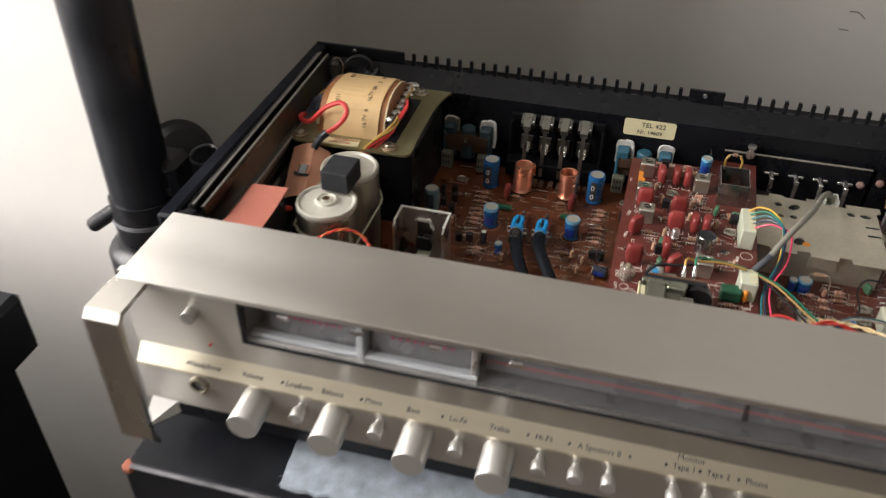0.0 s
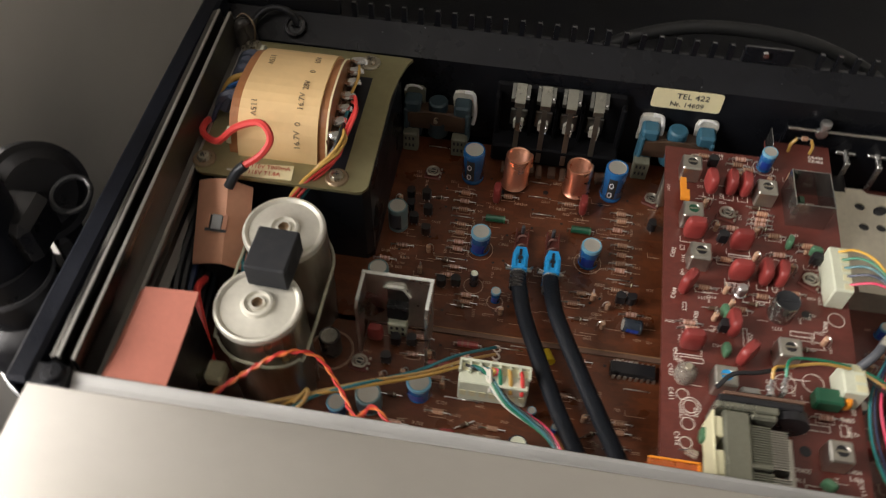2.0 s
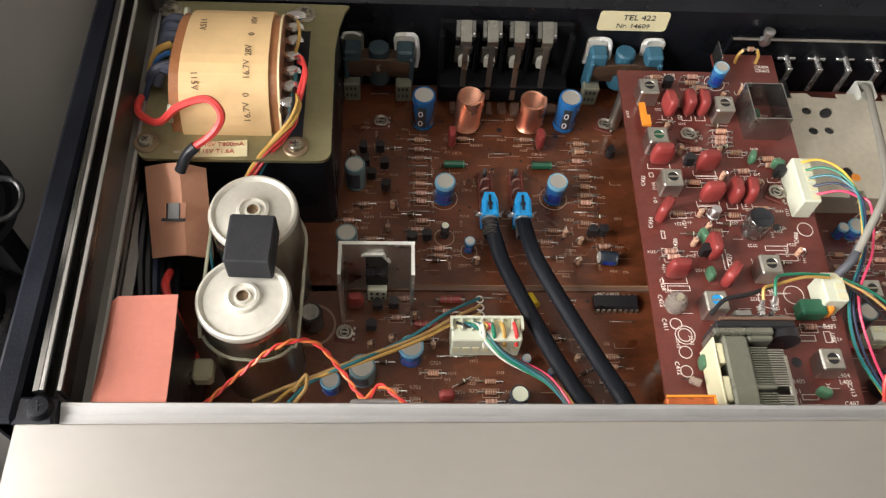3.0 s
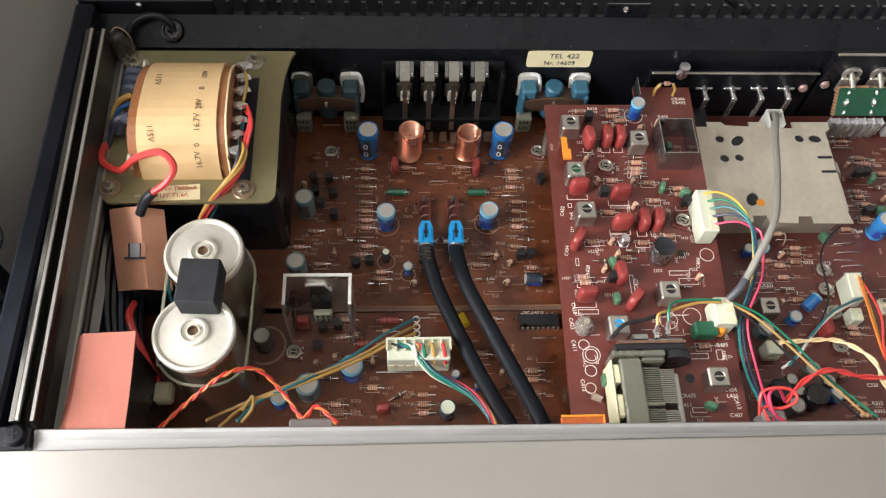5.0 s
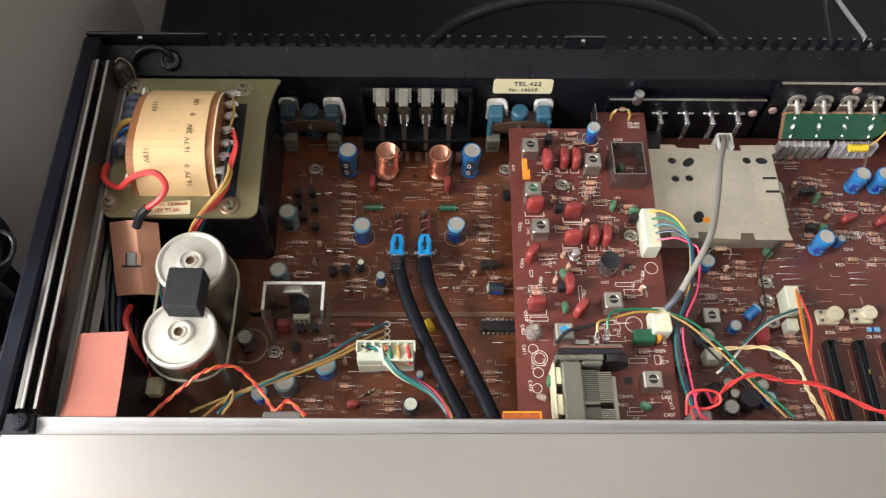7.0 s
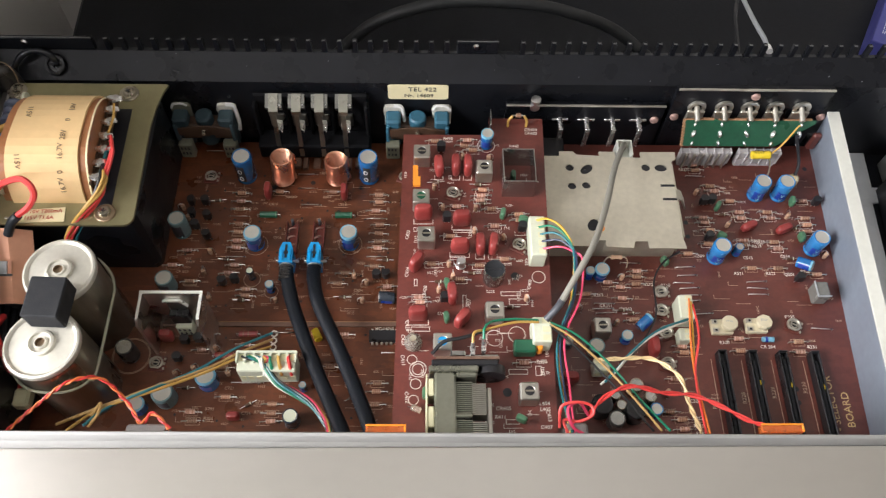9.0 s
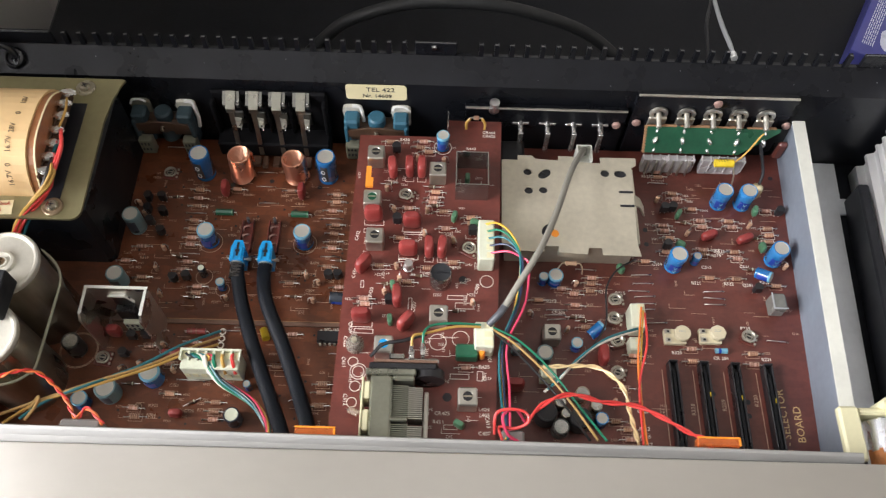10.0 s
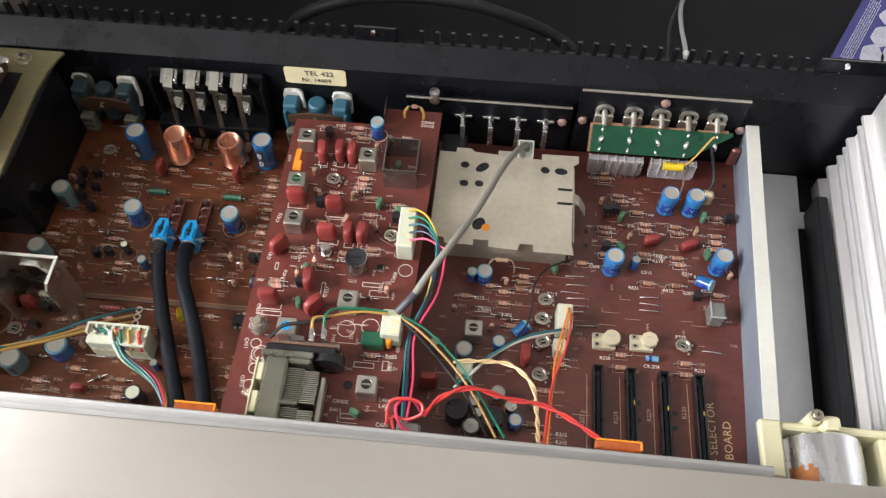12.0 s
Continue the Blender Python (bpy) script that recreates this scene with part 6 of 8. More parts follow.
part("trimmer_can", Shape().lathe(0.2700, 0.2155, [(0, B2), (0.0055, B2), (0.0055, B2 + 0.010), (0.0050, B2 + 0.0108), (0.0044, B2 + 0.0104, 1), (0, B2 + 0.0104, 1)], 28).box(0.2665, 0.2735, 0.2151, 0.2159, B2 + 0.0104, B2 + 0.0106, 2), [DARKGLASS, FOAM, BLACK], fm,
     "round grey adjustable trimmer")
part("glass_trimmer", Shape().lathe(0.2294, 0.1790, [(0, B2), (0.0040, B2), (0.0046, B2 + 0.002), (0.0042, B2 + 0.0055), (0.0028, B2 + 0.0075), (0, B2 + 0.0080)], 20), CLEARPART, fm, "clear round glass trimmer")
part("brass_screw", Shape().cyl((0.2294, 0.1790, B2 + 0.0079), (0.2294, 0.1790, B2 + 0.0092), 0.0014, seg=12), GOLD, fm)
part("orange_tab", Shape().prism([(0.2285, 0.2685), (0.2325, 0.2685), (0.2325, 0.2742), (0.2312, 0.2742), (0.2312, 0.2815), (0.2285, 0.2815)], "z", B2 + 0.004, B2 + 0.0056), ORANGE, fm, "orange plastic tab")
part("metal_transistor", Shape().lathe(0.2535, 0.2224, [(0, B2 + 0.001), (0.0028, B2 + 0.001), (0.0028, B2 + 0.0016), (0.0023, B2 + 0.002), (0.0023, B2 + 0.0060), (0.0019, B2 + 0.0065), (0, B2 + 0.0065)], 20), ALU, fm, "small metal-can transistor")
part("green_block", Shape().box(0.2780, 0.2888, 0.1722, 0.1790, B2 + 0.0005, B2 + 0.0080, c=0.0008), DARKGREEN, fm, "dark green resin capacitor block")
again("ceramic_capacitor", film(0.0030, 0.0062, 0.0070, "ceramic_capacitor", ORANGE), fm, Matrix.Translation((0.2906, 0.1760, B2)), "orange-red ceramic capacitor")
for x, y in ((0.2465, 0.2487), (0.2449, 0.2021), (0.2860, 0.2430), (0.2440, 0.2940)):
    again("transistor", TO92, fm, Matrix.Translation((x, y, B2)), "small black transistor")
ecap(0.2693, 0.2990, B2 + 0.0002, 0.0036, 0.0115, fm, "pale", label="small dark blue electrolytic capacitor")
part("earth_tab", Shape().box(0.2716, 0.2722, 0.3064, 0.3175, B2, B2 + 0.0095, c=0.0002), DARKGLASS, fm, "upright bare metal tab")
for xa_, xb_ in ((0.2822, 0.2842), (0.2925, 0.2908)):
    part("sleeved_lead", Shape().tube([(xa_, 0.3125, B2), (xa_, 0.3130, B2 + 0.0045), (xb_, 0.3138, B2 + 0.0078)], 0.0008, 7), WIRE["gold"], fm, "gold-sleeved resistor lead")
again("resistor", R1, fm, Matrix.Translation((0.2875, 0.3139, B2 + 0.0082)) @ Matrix.Diagonal((0.62, 1, 1, 1)))
UPRIGHT = Shape().cyl((0, 0, 0.0010), (0, 0, 0.0056), 0.00115, seg=9).cyl((0, 0, 0.0018), (0, 0, 0.0022), 0.0012, seg=9, m=1, cap0=False, cap1=False).cyl((0, 0, 0.0038), (0, 0, 0.0042), 0.0012, seg=9, m=1, cap0=False, cap1=False)
UPRIGHT = UPRIGHT.tube([(0, 0, 0.0054), (0.0002, 0, 0.0068), (0.0014, 0, 0.0070), (0.0024, 0, 0.0056), (0.0026, 0, 0)], 0.0003, 5, m=2).mesh("resistor", [RESTAN, BAND, LEAD])
DIODE = Shape().cyl((-0.0019, 0, 0.0012), (0.0019, 0, 0.0012), 0.0009, seg=9).cyl((0.0008, 0, 0.0012), (0.0013, 0, 0.0012), 0.00095, seg=9, m=1, cap0=False, cap1=False).cyl((-0.0048, 0, 0.0012), (-0.0019, 0, 0.0012), 0.0003, seg=5, m=2).cyl((0.0019, 0, 0.0012), (0.0048, 0, 0.0012), 0.0003, seg=5, m=2).mesh("diode", [BROWNPAPER, NYLON, LEAD])
for k, (x, y) in enumerate(((0.2473, 0.2222), (0.2492, 0.2150), (0.2420, 0.2075), (0.2610, 0.2420), (0.2760, 0.2380), (0.2860, 0.2030), (0.2400, 0.2690), (0.2620, 0.2560), (0.2700, 0.2880), (0.2560, 0.2890), (0.2445, 0.2560), (0.2800, 0.2920))):
    again("resistor", UPRIGHT, fm, Matrix.Translation((x, y, B2)) @ Matrix.Rotation(radians(rnd.choice((0, 90, 160, -60))), 4, "Z"), "upright resistor with a hairpin lead")
for x, y in ((0.2660, 0.2600), (0.2590, 0.2180), (0.2420, 0.2130), (0.2780, 0.1990), (0.2410, 0.2735), (0.2640, 0.2720)):
    again("diode", DIODE, fm, Matrix.Translation((x, y, B2)) @ Matrix.Rotation(radians(rnd.uniform(-6, 6)), 4, "Z"), "small dark diode with a pale band")
# Open shield box.
def shield(x0, x1, y0, y1, z0, z1, t, material, parent, label):
    sh = Shape().box(x0, x1, y0, y0 + t, z0, z1).box(x0, x1, y1 - t, y1, z0, z1).box(x0, x0 + t, y0 + t, y1 - t, z0, z1).box(x1 - t, x1, y0 + t, y1 - t, z0, z1)
    return part("shield_box", sh, material, parent, label)


shield(0.2765, 0.2938, 0.2650, 0.2860, B2, B2 + 0.0152, 0.0005, DARKGLASS, fm, "open-topped tinned screening box")
again("ceramic_capacitor", DISC, fm, Matrix.Translation((0.2830, 0.2760, B2)))
# Tuning capacitor with fanned plates.
vari = part("tuning_capacitor", Shape().box(0.2392, 0.2492, 0.1150, 0.1592, B2 + 0.002, B2 + 0.0165, c=0.001).box(0.2492, 0.2592, 0.1566, 0.1592, B2 + 0.002, B2 + 0.0165, c=0.0008)
            .box(0.2480, 0.2565, 0.1375, 0.1395, B2 + 0.002, B2 + 0.0160, c=0.0005), CONDPLATE, receiver, "grey-green cast tuning capacitor with fanned plates")
blade = Shape().box(0, 0.0074, -0.00022, 0.00022, 0, 0.0120).mesh("vane", CONDPLATE)
blade2 = Shape().box(0, 0.0065, -0.00022, 0.00022, 0, 0.0090).mesh("vane", TIN)
for k in range(40):
    y = 0.1545 - 0.00095 * k
    if abs(y - 0.1385) > 0.0016:
        again("vane", blade, vari, Matrix.Translation((0.2492, y, B2 + 0.0025)))
        again("vane", blade2, vari, Matrix.Translation((0.2566, y - 0.00047, B2 + 0.0045)))
part("end_plate", Shape().box(0.2636, 0.2658, 0.1240, 0.1535, B2 + 0.002, B2 + 0.0105, c=0.0005), TIN, vari)
part("side_strip", Shape().box(0.2353, 0.2362, 0.1165, 0.1580, B2 + 0.002, B2 + 0.0165, c=0.0003), CREAM, vari, "cream plastic side strip")
for y0, y1 in ((0.1478, 0.1560), (0.1330, 0.1428), (0.1170, 0.1300)):
    part("side_tab", Shape().box(0.2362, 0.2392, y0, y1, B2 + 0.003, B2 + 0.0160, c=0.0005), CREAM, vari, "cream plastic side tab")
part("top_bar", Shape().box(0.2366, 0.2598, 0.1592, 0.1622, B2 + 0.0020, B2 + 0.0168, c=0.0006), CONDPLATE, vari)
part("rotor_cover", Shape().box(0.2380, 0.2690, 0.1622, 0.1652, B2 + 0.001, B2 + 0.0164, c=0.0005).cyl((0.2655, 0.1590, B2 + 0.0085), (0.2655, 0.1634, B2 + 0.0085), 0.0074, seg=28), PLASTIC, vari, "black insulating end disc")
part("rear_frame", Shape().box(0.2480, 0.2700, 0.1654, 0.1690, B2 + 0.0005, B2 + 0.0135, c=0.0008).box(0.2470, 0.2540, 0.1672, 0.1705, B2 + 0.0080, B2 + 0.0150, c=0.0006), DARKGLASS, vari, "bare metal rear frame")
part("tag_board", Shape().box(0.2400, 0.2695, 0.1653, 0.1665, B2 + 0.0100, B2 + 0.0165), GAPBROWN, vari)
for x, y in ((0.2573, 0.1705), (0.2625, 0.1722)):
    part("tag", Shape().box(x - 0.0011, x + 0.0011, y - 0.0030, y - 0.0016, B2 + 0.0120, B2 + 0.0165, c=0.0003).box(x - 0.0013, x + 0.0013, y - 0.0016, y + 0.0012, B2 + 0.0150, B2 + 0.0172, c=0.0005).cyl((x, y, B2 + 0.0165), (x, y + 0.0020, B2 + 0.0195), 0.0012, 0.0008, 8), SOLDER, vari, "soldered terminal tag")
part("glass_diode", Shape().cyl((0.2290, 0.1465, B2 + 0.0030), (0.2330, 0.1445, B2 + 0.0036), 0.0016, seg=12).cyl((0.2270, 0.1475, B2 + 0.0005), (0.2290, 0.1465, B2 + 0.0030), 0.0004, seg=6, m=1), [CLEARPART, LEAD], fm, "small clear glass diode")
again("ceramic_capacitor", DISC, fm, Matrix.Translation((0.2800, 0.1405, B2)) @ Matrix.Rotation(radians(60), 4, "Z"), "small green dipped capacitor")
header("connector", 0.2885, 0.2966, 0.2220, 0.2450, B2 + 0.0003, B2 + 0.0135, 5, fm, "y", "tall white nylon connector with coloured wires")
header("connector", 0.2868, 0.2960, 0.1755, 0.1885, B2 + 0.0003, B2 + 0.0125, 3, fm, "y", "white nylon plug on the tuner board")
# Printed legends and drill holes.
sh = Shape()
for x, y, r in ((0.2317, 0.1663, 0.0038), (0.2317, 0.1663, 0.0026), (0.2693, 0.1825, 0.0040), (0.2805, 0.1844, 0.0040), (0.2934, 0.2163, 0.0032), (0.2306, 0.1589, 0.0024), (0.2288, 0.1712, 0.0022), (0.2296, 0.1509, 0.0022), (0.2693, 0.2990, 0.0046)):
    sh.lathe(x, y, [(r, B2 + 0.00002), (r + 0.0003, B2 + 0.00002), (r + 0.0003, B2 + 0.00014), (r, B2 + 0.00014)], 28)
for x0, x1, y0, y1 in ((0.2735, 0.2835, 0.2055, 0.2080), (0.2755, 0.2848, 0.1636, 0.1664), (0.2775, 0.2868, 0.2005, 0.2040), (0.2280, 0.2375, 0.1860, 0.1885), (0.2885, 0.2915, 0.1630, 0.1680), (0.2730, 0.2795, 0.1390, 0.1414), (0.2295, 0.2312, 0.2110, 0.2150),
                       (0.2290, 0.2310, 0.2430, 0.2455), (0.2480, 0.2560, 0.2262, 0.2285), (0.2500, 0.2600, 0.2425, 0.2440), (0.2540, 0.2560, 0.1960, 0.2060)):
    e = 0.0003
    sh.box(x0, x1, y0, y0 + e, B2, B2 + 0.00012).box(x0, x1, y1 - e, y1, B2, B2 + 0.00012).box(x0, x0 + e, y0, y1, B2, B2 + 0.00012).box(x1 - e, x1, y0, y1, B2, B2 + 0.00012)
for k in range(60):
    x, y = 0.2245 + 0.070 * rnd.random(), 0.128 + 0.172 * rnd.random()
    glyphs(sh, x, y, B2, rnd.choice((3, 4, 4)), rnd.random() < 0.45, 0.0014)
for x, y in ((0.2342, 0.2475), (0.2544, 0.2440), (0.2530, 0.2275), (0.2317, 0.1893), (0.2426, 0.2755), (0.2518, 0.2755), (0.2583, 0.2755), (0.2636, 0.2265), (0.2703, 0.2265)):
    w = 0.0052 if y in (0.2475, 0.2440, 0.2275, 0.1893) else 0.0024
    sh.box(x - w, x + w, y, y + 0.0003, B2, B2 + 0.00012).box(x - w, x - w + 0.0003, y, y + 0.003, B2, B2 + 0.00012).box(x + w - 0.0003, x + w, y, y + 0.003, B2, B2 + 0.00012)
tagged(part("printed_legend", sh, INK, fm), kind="stuff")
for text, x, y, rot in (("C407", 0.2920, 0.1375, 0), ("L405", 0.2920, 0.1462, 0), ("L404", 0.2918, 0.1490, 0), ("C413", 0.2935, 0.1430, -80), ("CR405", 0.2722, 0.1466, 0), ("R411", 0.2706, 0.1425, 0), ("R405", 0.2920, 0.1702, 0), ("C432", 0.2260, 0.2410, 80),
                        ("C434", 0.2260, 0.2190, 80), ("C428", 0.2262, 0.1890, -85), ("C422", 0.2243, 0.1815, -85), ("C411", 0.2243, 0.1708, -85), ("C412", 0.2264, 0.1522, -85), ("C401", 0.2945, 0.1752, -85), ("R420", 0.2350, 0.2085, 80), ("C408", 0.2885, 0.2120, 80), ("R438", 0.2480, 0.3035, 0), ("R443", 0.2850, 0.2985, 0), ("CR402", 0.2950, 0.3075, 0),
                        ("CR404", 0.2950, 0.3100, 0), ("R420", 0.2740, 0.2235, 0), ("C437", 0.2570, 0.2010, 80), ("J401", 0.2920, 0.1655, 80)):
    words(text, 0.0026, Matrix.Translation((x, y, B2 + 0.0001)) @ Matrix.Rotation(radians(rot), 4, "Z"), INK, fm)
for x, y in ((0.2744, 0.1546), (0.2813, 0.2168)):
    part("drill_hole", Shape().lathe(x, y, [(0, B2 + 0.0001), (0.0022, B2 + 0.0001)], 20), BLACK, fm)

# ---- selector board parts ----
RES_R1 = [(0.3961, 0.3066), (0.3966, 0.303), (0.4037, 0.2917), (0.4058, 0.288), (0.4138, 0.2813), (0.4181, 0.2737), (0.4185, 0.2696), (0.396, 0.2697), (0.3965, 0.2664), (0.3989, 0.2614), (0.3961, 0.2525), (0.4171, 0.2545),
          (0.416, 0.2515), (0.4344, 0.2738), (0.4357, 0.2698), (0.4345, 0.2537), (0.4358, 0.2495), (0.457, 0.2816), (0.4559, 0.2696), (0.4561, 0.2652), (0.4551, 0.2607)]
RES_R2 = [(0.3837, 0.2461), (0.4183, 0.2369), (0.4333, 0.2368), (0.4545, 0.233), (0.3532, 0.2349), (0.3526, 0.2314), (0.3518, 0.2269), (0.3361, 0.2277), (0.3428, 0.2248), (0.3431, 0.218), (0.3234, 0.2205), (0.3479, 0.2052),
          (0.4031, 0.1943), (0.4028, 0.1874), (0.4352, 0.1925), (0.4348, 0.1866), (0.3657, 0.1717), (0.3720, 0.1898), (0.3725, 0.1864), (0.3660, 0.1500), (0.3665, 0.1450), (0.3600, 0.1540)]
lines(amp, 0.098, 0.216, 0.212, 0.300, 0.0, 70, INKDIM)
lines(fm, 0.226, 0.292, 0.130, 0.300, B2, 50, INK)
strew(RES_R1, RZ, sel, INK)
strew(RES_R2, RZ, sel, INKDIM)
lines(sel, 0.384, 0.462, 0.195, 0.300, RZ, 60, INKDIM)
lines(sel, 0.310, 0.384, 0.140, 0.240, RZ, 70, INKDIM)
for x, y in ((0.3808, 0.2376), (0.3813, 0.2324), (0.3785, 0.2277), (0.3815, 0.2245), (0.3815, 0.2202), (0.3805, 0.2167), (0.4197, 0.2286), (0.4194, 0.2245), (0.4192, 0.2208), (0.4498, 0.2002), (0.3863, 0.209), (0.3502, 0.24), (0.3961, 0.2988), (0.3330, 0.2150), (0.3335, 0.2095), (0.3320, 0.2120)):
    again("wire_link", LINK, sel, Matrix.Translation((x, y, RZ + 0.0012)) @ Matrix.Rotation(radians(rnd.uniform(-4, 4)), 4, "Z"))
for x, y, h, r in ((0.4297, 0.2857, 0.016, 0.0049), (0.4433, 0.2856, 0.016, 0.0049), (0.3990, 0.2440, 0.015, 0.0050), (0.4113, 0.2469, 0.008, 0.0025), (0.4554, 0.2492, 0.015, 0.0049)):
    ecap(x, y, RZ + 0.0002, r, h, sel, "sky", label=BLUELAB)
ecap(0.3259, 0.2318, RZ + 0.0002, 0.0026, 0.008, sel, "blue", label=BLUELAB)
raised = part("raised_resistor", Shape().lathe(0, 0, [(0, -0.0031), (0.0011, -0.0031), (0.0014, -0.0024), (0.0011, -0.0014), (0.0011, 0.0014), (0.0014, 0.0024), (0.0011, 0.0031), (0, 0.0031)], 12, at=Matrix.Translation((0.3410, 0.2400, 0.0130)) @ Matrix.Rotation(radians(90), 4, "Y")), RESTAN, sel, "tan resistor standing on long gilt leads")
for s in (-1, 1):
    part("gilt_lead", Shape().tube([(0.3410 + s * 0.0030, 0.2400, 0.0130), (0.3410 + s * 0.0050, 0.2396, 0.0132), (0.3410 + s * 0.0066, 0.2385, 0.0100), (0.3410 + s * 0.0070, 0.2375, RZ)], 0.0004, 6), GOLD, raised)
ecap(0.3325, 0.2325, RZ + 0.0002, 0.0041, 0.0085, sel, "pale", label=BLUELAB)
ecap(0.3420, 0.1940, RZ + 0.0002, 0.0031, 0.007, sel, "blue", label=BLUELAB)
ecap(0.4440, 0.2400, RZ + 0.0034, 0.0032, 0.0085, sel, "blue", Matrix.Rotation(radians(-35), 4, "Z") @ Matrix.Rotation(radians(70), 4, "Y"))
ecap(0.3495, 0.1995, RZ + 0.0033, 0.0030, 0.0090, sel, "blue", Matrix.Rotation(radians(40), 4, "Z") @ Matrix.Rotation(radians(75), 4, "Y"))
ecap(0.3250, 0.1878, RZ + 0.0002, 0.0043, 0.008, sel, "teal")
for x, y, h, r, k in ((0.3240, 0.1553, 0.011, 0.0054, "black"), (0.3410, 0.1527, 0.011, 0.0054, "black"), (0.3428, 0.1659, 0.009, 0.0037, "silver"), (0.3317, 0.1613, 0.008, 0.0028, "silver"), (0.3342, 0.1557, 0.008, 0.0026, "silver"), (0.3496, 0.1602, 0.008, 0.0030, "silver"),
                      (0.3518, 0.1535, 0.008, 0.0034, "sky"), (0.3313, 0.1487, 0.008, 0.0044, "grey"), (0.3104, 0.1907, 0.007, 0.0026, "teal")):
    ecap(x, y, RZ + 0.0002, r, h, sel, k)
for k, (x, y) in enumerate(((0.4050, 0.2760), (0.4495, 0.2796), (0.4499, 0.2557), (0.3689, 0.2397), (0.4040, 0.2560))):
    again("ceramic_capacitor", DISC, sel, Matrix.Translation((x, y, RZ)) @ Matrix.Rotation(radians(20 * k - 30), 4, "Z"), "small green dipped capacitor")
FLATRED = film(0.0100, 0.0045, 0.0060)
for x, y, a in ((0.4210, 0.2628, 22), (0.4410, 0.2612, 22)):
    again("film_capacitor", FLATRED, sel, Matrix.Translation((x, y, RZ)) @ Matrix.Rotation(radians(a), 4, "Z"), "dark red dipped film capacitor")
again("film_capacitor", FTHIN, sel, Matrix.Translation((0.3554, 0.1876, RZ)), "dark red dipped film capacitor")
again("film_capacitor", FWIDE, sel, Matrix.Translation((0.3090, 0.1700, RZ)), "dark red dipped film capacitor")
for x, y in ((0.4424, 0.229), (0.4016, 0.2796), (0.3961, 0.255), (0.4629, 0.2788), (0.3970, 0.2790)):
    again("transistor", TO92, sel, Matrix.Translation((x, y, RZ)), "small black transistor")
POTWHITE = mat("off_white_cap", (0.60, 0.54, 0.38), 0.45, var=0.08, scale=200)
def white_pot(x, y, cut):
    pot = part("trim_pot", Shape().box(x - 0.0085, x + 0.0030, y - 0.0042, y + 0.0042, RZ, RZ + 0.0030, c=0.0004), POTWHITE, sel, "cream-capped preset pot")
    n = 8 if cut else 28
    part("cap", Shape().lathe(x + 0.0008, y + 0.0008, [(0.0041, RZ + 0.003), (0.0043, RZ + 0.0034), (0.0043, RZ + 0.0058), (0.0039, RZ + 0.0063), (0, RZ + 0.0063)], n, smooth=not cut), POTWHITE, sel, "off-white round cap with faint print")
    mark = Shape()
    glyphs(mark, x - 0.0012, y + 0.0010, RZ + 0.0063, 4, size=0.0012)
    tagged(part("cap_print", mark, GREYPLASTIC, sel), kind="stuff")
    for dy in (-0.0024, 0.0024):
        part("contact", Shape().box(x - 0.0082, x - 0.0052, y + dy - 0.0012, y + dy + 0.0012, RZ + 0.003, RZ + 0.0036), TIN, sel)
        part("contact_hole", Shape().box(x - 0.0070, x - 0.0058, y + dy - 0.0006, y + dy + 0.0006, RZ + 0.0036, RZ + 0.0038), BLACK, sel)


white_pot(0.3975, 0.2008, False)
white_pot(0.4163, 0.2015, True)
again("coil_can", CANDARK, sel, Matrix.Translation((0.3288, 0.1985, RZ)), "square tinned coil can with slotted core")
part("lamp_block", Shape().box(0.4472, 0.4548, 0.2150, 0.2245, RZ + 0.0002, RZ + 0.0100, c=0.0008).box(0.4472, 0.4548, 0.2150, 0.2156, RZ + 0.0100, RZ + 0.0106, 1).box(0.4472, 0.4478, 0.2156, 0.2245, RZ + 0.0100, RZ + 0.0106, 1), [mat("smoky_plastic", (0.17, 0.17, 0.155), 0.25, var=0.2, coat=0.3), GREYPLASTIC], sel, "dark square plastic block with a pale rim")
part("diode", Shape().cyl((0.4155, 0.1935, RZ + 0.002), (0.4215, 0.1935, RZ + 0.002), 0.0015, seg=12).cyl((0.4168, 0.1935, RZ + 0.002), (0.4182, 0.1935, RZ + 0.002), 0.00155, seg=12, m=1), [LIGHTBLUE, DARKBLUE], sel, "pale blue glass diode")
for k, (x, y) in enumerate(((0.3940, 0.2860), (0.4090, 0.2640), (0.4450, 0.2700), (0.4610, 0.2440), (0.3440, 0.2300), (0.3380, 0.2030), (0.3600, 0.1640), (0.3180, 0.2120))):
    again("resistor", UPRIGHT, sel, Matrix.Translation((x, y, RZ)) @ Matrix.Rotation(radians(45 * k), 4, "Z"), "upright resistor with a hairpin lead")
for x, y in ((0.4080, 0.2720), (0.4480, 0.2630), (0.3420, 0.2110), (0.3470, 0.2090), (0.3580, 0.1950), (0.4420, 0.2430)):
    again("diode", DIODE, sel, Matrix.Translation((x, y, RZ)) @ Matrix.Rotation(radians(rnd.uniform(-6, 6)), 4, "Z"), "small dark diode with a pale band")
for x, y in ((0.0960, 0.2770), (0.1000, 0.2700), (0.1150, 0.2480), (0.1130, 0.2350), (0.2030, 0.2290), (0.1960, 0.2330), (0.1080, 0.2210), (0.1180, 0.2190), (0.2010, 0.2180), (0.1540, 0.2180)):
    again("resistor", UPRIGHT, amp, Matrix.Translation((x, y, 0)) @ Matrix.Rotation(radians(rnd.choice((0, 90, 200))), 4, "Z"), "upright resistor with a hairpin lead")
